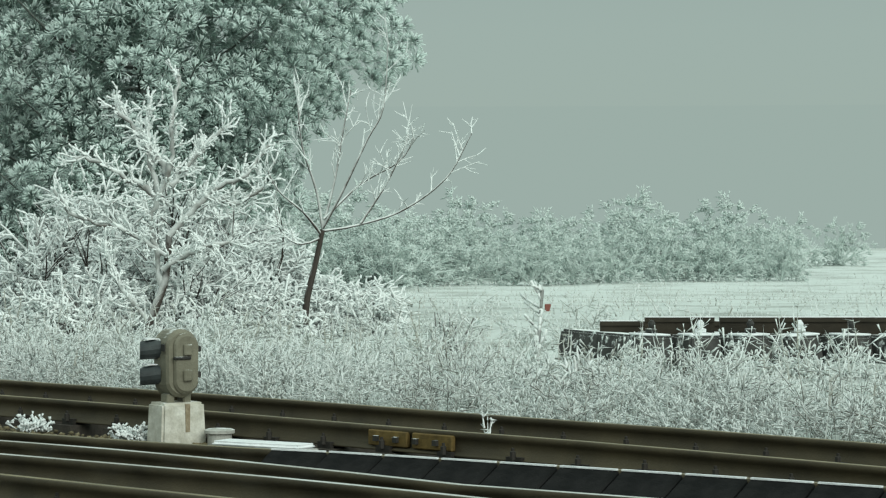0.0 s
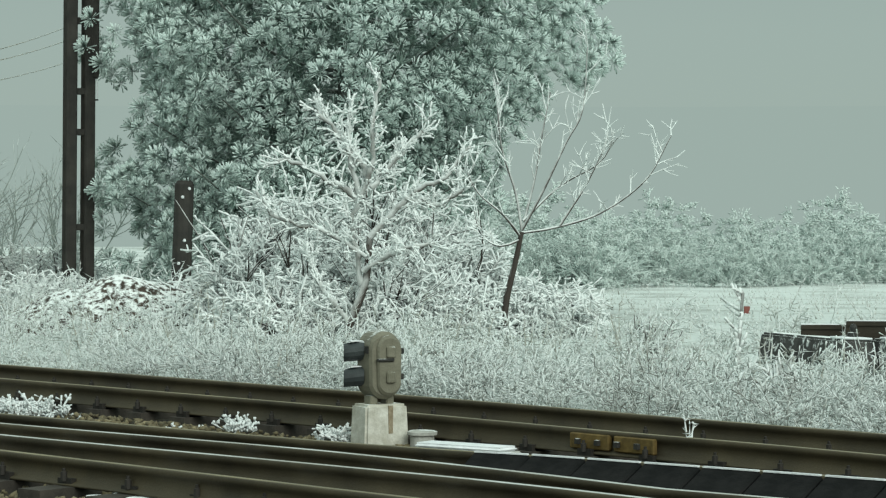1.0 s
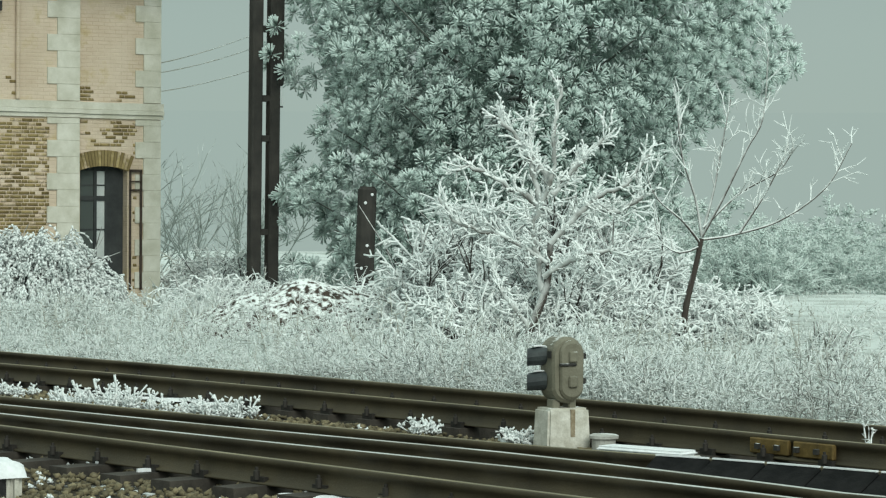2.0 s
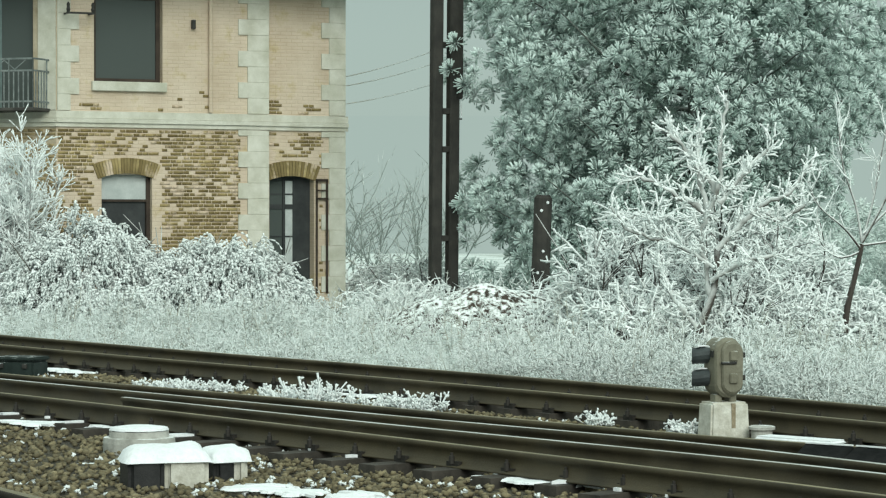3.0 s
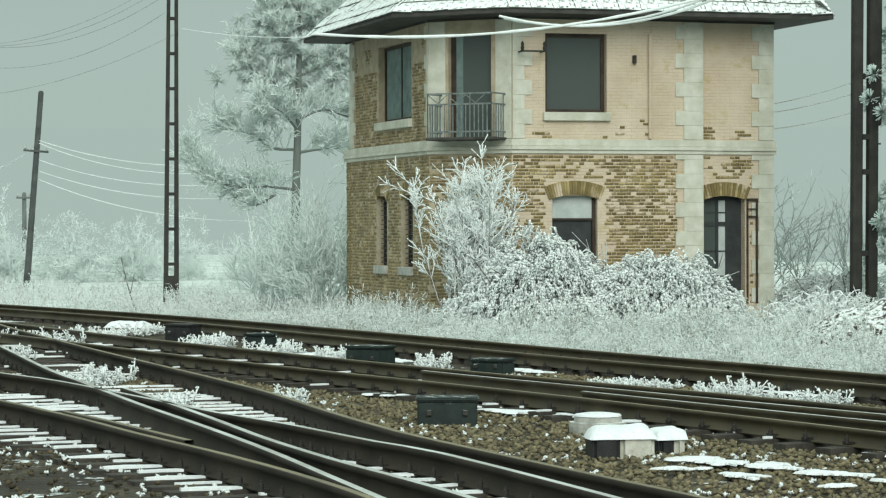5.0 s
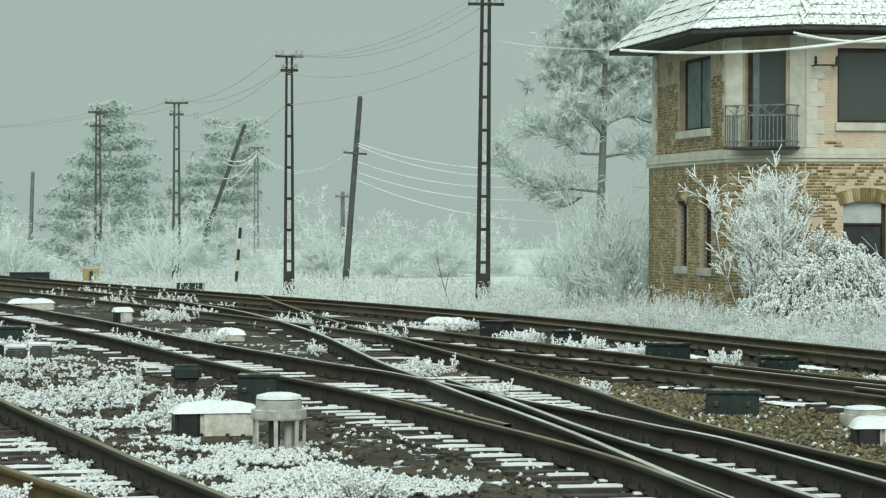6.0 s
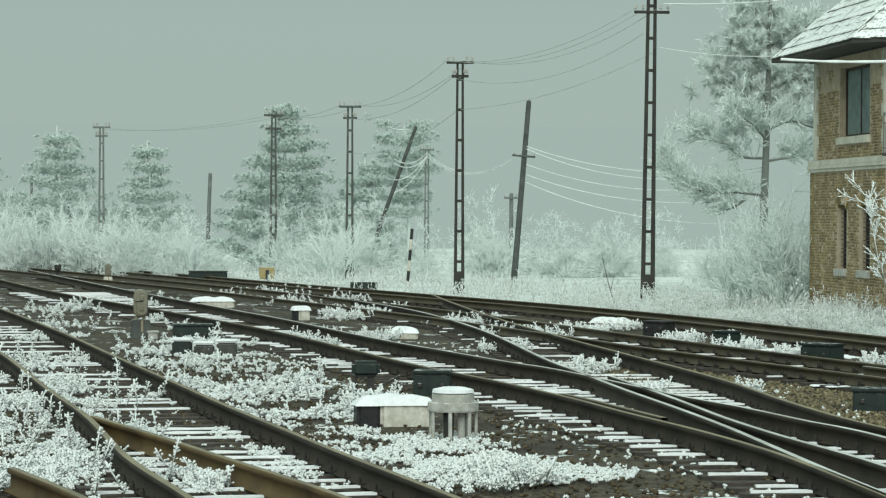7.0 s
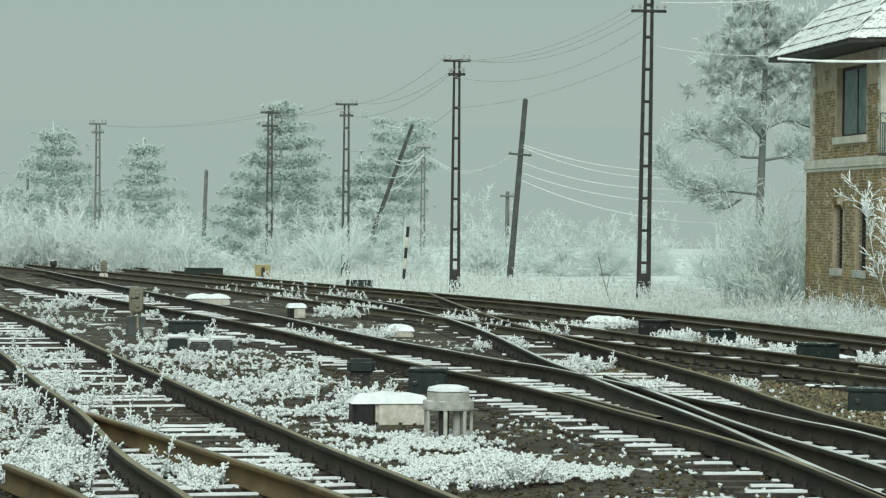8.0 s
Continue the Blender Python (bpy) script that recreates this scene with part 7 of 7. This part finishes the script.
def signal(x, y, turn, s, label, hooded=True, plinth=None):
    g = empty("dwarf_signal", label, "railway signal", pose(x, y, 0, 0, 0, turn) @ Matrix.Scale(s, 4), "dwarf signals")
    bm = bmesh.new()
    lo, hi = [(-0.21, -0.15), (0.21, -0.15), (0.21, 0.15), (-0.21, 0.15)], [(-0.19, -0.135), (0.19, -0.135), (0.19, 0.135), (-0.19, 0.135)]
    va, vb = [bm.verts.new((a, b, -0.14)) for a, b in lo], [bm.verts.new((a, b, 0.30)) for a, b in hi]
    bm.faces.new(va[::-1]), bm.faces.new(vb)
    for i in range(4):
        bm.faces.new((va[i], va[(i + 1) % 4], vb[(i + 1) % 4], vb[i]))
    part("plinth", bevelled(bm, 0.02, 2), plinth or M_WHITEWASH, g, "whitewashed concrete plinth with rust streak")
    boxpart("rust_streak", (0.01, -0.147, 0.06), (0.05, -0.13, 0.29), M_STREAK, g)
    boxpart("neck", (-0.12, -0.07, 0.29), (-0.05, 0.05, 0.37), M_SIGNAL, g, 0.01)
    boxpart("neck", (0.03, -0.07, 0.29), (0.1, 0.05, 0.37), M_SIGNAL, g, 0.01)
    # case: a stadium-shaped drum
    def drum(w, h, y0, y1, cz, rim, name, mat, cx=0.0):
        b = bmesh.new()
        outline = []
        for k in range(24):
            a = 2 * math.pi * k / 24
            px, pz = w * math.cos(a), w * math.sin(a)
            outline.append((cx + px, cz + pz + (h / 2 - w) * (1 if math.sin(a) >= 0 else -1)))
        loops = []
        for yy, k in ((y1, 1.0), (y0 + rim, 1.0), (y0, 0.9)):
            loops.append([b.verts.new((cx + (px - cx) * k, yy, cz + (pz - cz) * k)) for px, pz in outline])
        for l0, l1 in zip(loops, loops[1:]):
            for i in range(24):
                b.faces.new((l0[i], l0[(i + 1) % 24], l1[(i + 1) % 24], l1[i]))
        b.faces.new(loops[0]), b.faces.new(loops[-1][::-1])
        bmesh.ops.recalc_face_normals(b, faces=b.faces[:])
        return part(name, b, mat, g)

    drum(0.145, 0.56, -0.12, 0.12, 0.62, 0.03, "case", M_SIGNAL)
    drum(0.112, 0.50, -0.155, -0.115, 0.62, 0.02, "back_cover", M_SIGNAL, 0.02)
    for z in (0.73, 0.52):
        boxpart("cover_boss", (-0.02, -0.18, z - 0.045), (0.06, -0.15, z + 0.05), M_SIGNAL, g, 0.01)
        boxpart("hinge", (0.14, -0.1, z - 0.02), (0.18, -0.02, z + 0.03), M_IRON, g, 0.008)
        if hooded:
            b = bmesh.new()
            ringa = []
            for yy, rr, zz in ((0.0, 0.085, 0), (0.17, 0.075, -0.02)):
                ringa.append([b.verts.new((rr * math.cos(2 * math.pi * k / 14), yy, z + zz + 0.01 + rr * math.sin(2 * math.pi * k / 14))) for k in range(14)])
            for i in range(14):
                b.faces.new((ringa[0][i], ringa[0][(i + 1) % 14], ringa[1][(i + 1) % 14], ringa[1][i]))
            b.faces.new(ringa[0][::-1]), b.faces.new(ringa[1])
            for v in b.verts:
                v.co = pose(-0.11, 0.06, 0, 0, 0, 62) @ v.co
            bmesh.ops.recalc_face_normals(b, faces=b.faces[:])
            hood = part("hood", b, M_HOOD, g, "slate-dark lamp hood")
            boxpart("rime", (-0.24, 0.05, z + 0.083), (-0.13, 0.14, z + 0.092), M_SNOW, hood)
    boxpart("latch", (-0.11, -0.175, 0.655), (0.05, -0.15, 0.68), M_IRON, g, 0.006)
    boxpart("number_bar", (-0.155, -0.09, 0.72), (-0.149, -0.03, 0.78), M_IRON, g)
    bm = lathe(bmesh.new(), [(0.1, -0.1), (0.1, 0.1), (0.125, 0.105), (0.125, 0.13), (0.1, 0.14)], 16, pose(0.24, -0.3, -0.05))
    part("cable_pot", bm, M_CONCRETE, g)
    return g


signal(6.78, 24.85, 12, 0.95, "two-lamp dwarf signal seen from behind on whitewashed plinth")
signal(-15.55, 42.6, 18, 1.05, "grey dwarf signal far down the yard", False, M_POLEGREY)
signal(-28.7, 80.2, 18, 0.8, "small frosted dwarf signal at the bend", False)
lamp_ = empty("ground_lamp", "small black lamp post at the bend", "railway signal", pose(-33.1, 87.3, 0))
part("post", lathe(bmesh.new(), [(0.06, -0.1), (0.06, 0.3)], 8), M_IRON, lamp_)
part("head", lathe(bmesh.new(), [(0.1, 0.28), (0.14, 0.36), (0.14, 0.5), (0.05, 0.56)], 10), M_IRON, lamp_)


def track_box(x, y, w, d, h, turn, label, mat, lid=True, name="track_box"):
    g = empty(name, label, "equipment box", pose(x, y, 0, 0, 0, turn), "trackside equipment boxes")
    bm = bmesh.new()
    box(bm, (-w / 2, -d / 2, -0.11), (w / 2, d / 2, h))
    part("body", bevelled(bm, 0.02, 2), mat, g)
    if lid:
        bm = bmesh.new()
        box(bm, (-w / 2 - 0.02, -d / 2 - 0.02, h + 0.004), (w / 2 + 0.02, d / 2 + 0.02, h + 0.05))
        part("lid", bevelled(bm, 0.015, 2), mat, g)
    for s in (-1, 1):
        boxpart("lug", (s * w * 0.3 - 0.03, -d / 2 - 0.035, 0.05), (s * w * 0.3 + 0.03, -d / 2 - 0.002, 0.11), M_IRON, g, 0.006)
    return g


track_box(-3.25, 41.2, 0.45, 0.35, 0.26, -28, "small dark green equipment box beside the rail", M_GREENBOX)
track_box(-1.25, 37.5, 0.62, 0.5, 0.22, -28, "dark green points motor with sloping lid", M_GREENBOX)
track_box(0.62, 35.1, 0.54, 0.4, 0.14, -28, "dark green points box beside the rail", M_GREENBOX)
track_box(0.02, 25.8, 0.66, 0.45, 0.2, 0, "dark green box on the gravel with snow at its foot", M_GREENBOX)
track_box(-6.35, 27.4, 0.52, 0.4, 0.24, 5, "black rounded equipment box by the switch", M_GREENBOX)
track_box(-14.1, 41.5, 0.8, 0.5, 0.24, 18, "low dark box beside a dwarf signal", M_GREENBOX)
track_box(-18.3, 76.0, 0.9, 0.5, 0.2, 10, "low dark box at the bend", M_GREENBOX)
track_box(-26.5, 85.5, 1.4, 1.0, 0.32, 20, "dark open equipment hut roof at the bend", M_GREENBOX)
track_box(-5.2, 47.0, 0.6, 0.4, 0.2, -28, "low snow-covered box between tracks", M_BLACK)
yb = empty("yellow_board", "dull yellow board on a black stand", "sign", pose(-24.4, 86.3, 0, 0, 0, 15))
boxpart("plate", (-0.3, -0.02, 0.05), (0.3, 0.02, 0.5), M_YELLOW, yb, 0.01)
boxpart("stand", (-0.05, -0.09, -0.12), (0.08, -0.025, 0.4), M_BLACK, yb, 0.01)
redp = boxpart("red_marker", (-0.06, -0.02, 0.05), (0.06, 0.02, 0.25), M_RED, None, 0.01)
redp.matrix_basis = pose(20.9, 50.0, -0.2)
tagged(redp, "small red marker in the frosted field", "marker")


def snowy_block(x, y, w, d, h, turn, label, dark=0.45):
    """A kerb-like marker block, one end black, the rest whitewashed, with snow on top."""
    g = empty("marker_block", label, "marker block", pose(x, y, 0, 0, 0, turn), "black and white marker blocks")
    cut = -w / 2 + w * dark
    for a, b, mat, nm in ((-w / 2, cut, M_BLACK, "black_end"), (cut + 0.002, w / 2, M_WHITEWASH, "white_end")):
        bm = bmesh.new()
        box(bm, (a, -d / 2, -0.11), (b, d / 2, h))
        part(nm, bevelled(bm, 0.04, 3), mat, g)
    bm = bmesh.new()
    nu, nv, rows = 14, 8, []
    for i in range(nu + 1):
        row = []
        for j in range(nv + 1):
            u, v = 2 * i / nu - 1, 2 * j / nv - 1
            px, py = u * (w / 2 + 0.03), v * (d / 2 + 0.03)
            full = (1 - abs(u) ** 5) * (1 - abs(v) ** 4)
            row.append(bm.verts.new((px + 0.02 * noise.noise((px * 6, py * 6, x)), py + 0.02 * noise.noise((px * 6, py * 6, y)), h - 0.05 + (0.12 + 0.05 * noise.noise((px * 5, py * 5, x + y))) * full ** 0.5)))
        rows.append(row)
    for i in range(nu):
        for j in range(nv):
            bm.faces.new((rows[i][j], rows[i + 1][j], rows[i + 1][j + 1], rows[i][j + 1])).smooth = True
    part("snow", bm, M_SNOW, g, "cap of snow")
    return g


snowy_block(1.68, 21.75, 0.6, 0.4, 0.17, 8, "black and whitewashed concrete block under snow")
snowy_block(2.15, 22.1, 0.28, 0.3, 0.13, 20, "smaller stone block capped with snow", 0.6)
snowy_block(-5.75, 21.9, 0.95, 0.35, 0.24, 22, "long black and whitewashed block under snow", 0.3)
snowy_block(-10.2, 43.9, 0.55, 0.4, 0.1, 10, "white block between tracks under snow", 0.0)
snowy_block(-6.6, 49.8, 0.9, 0.4, 0.12, -20, "long white block beside the rail under snow", 0.18)
snowy_block(-14.6, 52.5, 0.4, 0.3, 0.22, 30, "small white block between tracks", 0.3)
snowy_block(-19.0, 60.0, 1.2, 0.3, 0.15, 30, "low slab under snow by the tracks", 0.2)


def pot(x, y, r, h, label, legs=True):
    g = empty("cable_pot", label, "cable post", pose(x, y, 0), "cable posts")
    z = h * 0.55 if legs else 0.0
    if legs:
        for k in range(7):
            a = 2 * math.pi * k / 7 + 0.3
            boxpart("leg", (-0.022, -0.012, -0.11), (0.022, 0.012, z + 0.02), M_CONCRETE, g, 0.005, m=pose(r * 0.92 * math.cos(a), r * 0.92 * math.sin(a), 0, 0, 0, math.degrees(a) + 90))
        for k in range(3):
            part("pipe", lathe(bmesh.new(), [(0.045, -0.11), (0.045, z)], 10, pose(0.1 * math.cos(2.1 * k), 0.1 * math.sin(2.1 * k), 0)), M_IRON if k else M_CONCRETE, g)
    k = 1.0 if legs else 0.55
    part("drum", lathe(bmesh.new(), [(r, z - (0.0 if legs else 0.11)), (r * 1.02, z + 0.02 * k), (r, z + 0.1 * k), (r * 0.85, z + 0.105 * k), (r * 0.83, z + 0.2 * k), (r * 0.5, z + 0.21 * k)], 24), M_CONCRETE, g)
    bm = lathe(bmesh.new(), [(r * 0.84, z + 0.213 * k), (r * 0.8, z + 0.25 * k), (r * 0.45, z + 0.275 * k), (0.02, z + 0.28 * k)], 24)
    part("snow", bm, M_SNOW, g, "rounded cap of snow")
    return g


pot(-4.65, 20.0, 0.29, 0.5, "round grey cable post on legs capped with snow")
pot(1.62, 24.6, 0.3, 0.02, "low round concrete pot lid under snow", False)
motor = empty("points_motor", "black points motor on two legs", "points motor", pose(-7.2, 26.8, 0, 0, 0, 15))
bm = bmesh.new()
box(bm, (-0.2, -0.14, 0.22), (0.2, 0.14, 0.44))
part("housing", bevelled(bm, 0.05, 3), M_GREENBOX, motor)
boxpart("leg", (-0.18, -0.04, -0.11), (-0.12, 0.04, 0.24), M_IRON, motor)
boxpart("leg", (0.02, -0.06, -0.11), (0.12, 0.06, 0.24), M_IRON, motor)
boxpart("rod", (0.1, -0.02, 0.0), (0.14, 0.02, 0.5), M_IRON, motor, m=pose(0, 0, 0.1, 0, 62, 0))
gear = empty("switch_gear", "frosted switch lever frame among weeds", "switch gear", pose(-12.4, 36.4, 0, 0, 0, 12))
for k, (a, b, h) in enumerate(((-0.55, -0.2, 0.2), (-0.15, 0.2, 0.14), (0.26, 0.62, 0.18))):
    bm = bmesh.new()
    box(bm, (a, -0.15, -0.11), (b, 0.15, h))
    part("casing", bevelled(bm, 0.03, 2), M_GREENBOX if k == 0 else M_SLEEPERC, gear)
    bm = bmesh.new()
    box(bm, (a - 0.03, -0.17, h + 0.002), (b + 0.03, 0.17, h + 0.06))
    part("snow", bevelled(bm, 0.025, 2), M_SNOW, gear)
boxpart("rod", (-0.9, -0.02, 0.05), (-0.5, 0.02, 0.09), M_IRON, gear, m=pose(0, 0, 0, 0, -18))

# flat concrete slab with snow beside the signal, and dark crossing panels between the rails
slab = boxpart("concrete_slab", (-0.42, -0.13, -0.11), (0.42, 0.13, 0.005), M_CONCRETE, None, 0.012)
slab.matrix_basis = pose(7.17, 23.83, 0, 0, 0, -52)
tagged(slab, "flat concrete slab lying beside the track", "slab")
bm = bmesh.new()
box(bm, (-0.4, -0.12, 0.0), (0.4, 0.12, 0.045))
bevelled(bm, 0.02, 3)
sl = part("snow_cover", bm, M_SNOW)
sl.matrix_basis = pose(7.17, 23.83, 0, 0, 0, -52)
tagged(sl, "even layer of snow on a slab", "snow")
panels = smooth_line([(6.46, 21.67), (6.82, 21.33), (7.44, 20.49), (8.15, 19.49), (8.73, 18.66), (10.43, 16.19)], 0.05)
run = np.r_[0, np.cumsum(np.linalg.norm(np.diff(panels, axis=0), axis=1))]
bm = bmesh.new()
vs = [bm.verts.new(p) for p in ((-0.21, -0.45, -0.05), (0.21, -0.45, -0.05), (0.21, 0.08, -0.05), (-0.21, 0.08, -0.05), (-0.21, -0.4, 0.02), (0.21, -0.4, 0.02), (0.21, -0.01, 0.2), (-0.21, -0.01, 0.2))]
for f in ((3, 2, 1, 0), (4, 5, 6, 7), (0, 1, 5, 4), (1, 2, 6, 5), (2, 3, 7, 6), (3, 0, 4, 7)):
    bm.faces.new([vs[i] for i in f])
bevelled(bm, 0.012)
first = part("crossing_panel", bm, M_RUBBER)
boxpart("rime_edge", (-0.2, -0.03, 0.196), (0.2, -0.005, 0.206), M_SNOW, first)
# slanting rib in a lighter grey that paints its highlight
boxpart("cover_strip", (0.14, -0.38, 0.045), (0.2, 0.02, 0.075), M_HOOD, first, m=pose(0, 0, 0, 24.5))
tagged(first, "black rubber crossing panel between the rails", "crossing panel", "row of crossing panels")
for k, s in enumerate(np.arange(0.3, run[-1], 0.435)):
    px, py = np.interp(s, run, panels[:, 0]), np.interp(s, run, panels[:, 1])
    i = min(np.searchsorted(run, s), len(panels) - 2)
    t = panels[i + 1] - panels[i]
    m = pose(px, py, 0, 0, 0, math.degrees(math.atan2(t[1], t[0])))
    if k == 0:
        first.matrix_basis = m
    else:
        copy_thing(first, m)

# stored track panel: sleepers on end with rails across
pile = empty("stored_track", "stored track panel of dark sleepers and rusty rails, frosted", "track panel", pose(15.4, 30.9, 0.02, 0, 0, -20))
for k in range(6):
    g = new("sleeper_end")
    g.parent = pile
    g.matrix_basis = pose(-1.55 + k * 0.56, rng.normal(0, 0.02), 0.02, 0, rng.normal(0, 1.5), 24)
    bm = bmesh.new()
    vs = [bm.verts.new(p) for p in ((-0.24, -0.3, 0.05), (0.24, -0.3, 0.05), (0.24, 1.6, 0.05), (-0.24, 1.6, 0.05), (-0.19, -0.3, 0.36), (0.19, -0.3, 0.36), (0.19, 1.6, 0.36), (-0.19, 1.6, 0.36))]
    for f in ((3, 2, 1, 0), (4, 5, 6, 7), (0, 1, 5, 4), (1, 2, 6, 5), (2, 3, 7, 6), (3, 0, 4, 7)):
        bm.faces.new([vs[i] for i in f])
    part("block", bevelled(bm, 0.025, 2), M_SLEEPERC, g)
    bm = bmesh.new()
    box(bm, (-0.19, -0.3, 0.362), (0.19, 0.0, 0.385))
    part("snow", bevelled(bm, 0.01), M_SNOW, g)
    bm = lathe(bmesh.new(), [(0.04, 0.36), (0.065, 0.4), (0.065, 0.43), (0.03, 0.44), (0.045, 0.49), (0.02, 0.53)], 10, pose(0.05, -0.1, 0))
    part("bolt", bm, M_SNOW if k % 2 else M_IRON, g, "rimed fastening bolt")
for a, b, z in ((-1.5, -0.72, 0.37), (-0.66, 2.4, 0.37), (-1.95, 0.6, 0.30)):
    y0 = 0.15 if z > 0.35 else 0.8
    bm = bmesh.new()
    box(bm, (a, y0 - 0.07, z), (b, y0 + 0.07, z + 0.02))
    box(bm, (a, y0 - 0.012, z + 0.02), (b, y0 + 0.012, z + 0.15))
    box(bm, (a, y0 - 0.037, z + 0.15), (b, y0 + 0.037, z + 0.2))
    part("old_rail", bm, M_RAILDARK, pile)
    boxpart("rime", (a, y0 - 0.035, z + 0.2), (b, y0 + 0.035, z + 0.21), M_SNOW, pile)
for u in (-1.0, 0.4, 1.6):
    boxpart("bearer", (u - 0.09, -0.1, -0.3), (u + 0.09, 1.4, 0.07), M_SLEEPER, pile)

# ---- glowing fog-coloured wall all round, added far behind everything to hide the ground's edge ----
_k = Nodes("glowing_fog_colour")
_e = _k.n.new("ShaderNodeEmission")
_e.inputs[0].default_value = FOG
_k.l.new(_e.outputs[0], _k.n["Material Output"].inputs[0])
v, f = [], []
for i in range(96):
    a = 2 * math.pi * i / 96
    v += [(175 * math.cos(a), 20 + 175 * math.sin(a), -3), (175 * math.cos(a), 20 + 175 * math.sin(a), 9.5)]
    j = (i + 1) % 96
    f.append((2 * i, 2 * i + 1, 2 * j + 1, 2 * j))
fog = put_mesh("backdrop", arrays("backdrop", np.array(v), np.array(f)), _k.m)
tagged(fog, "glowing backdrop wall in the fog's grey-green", "fog", kind="structure")
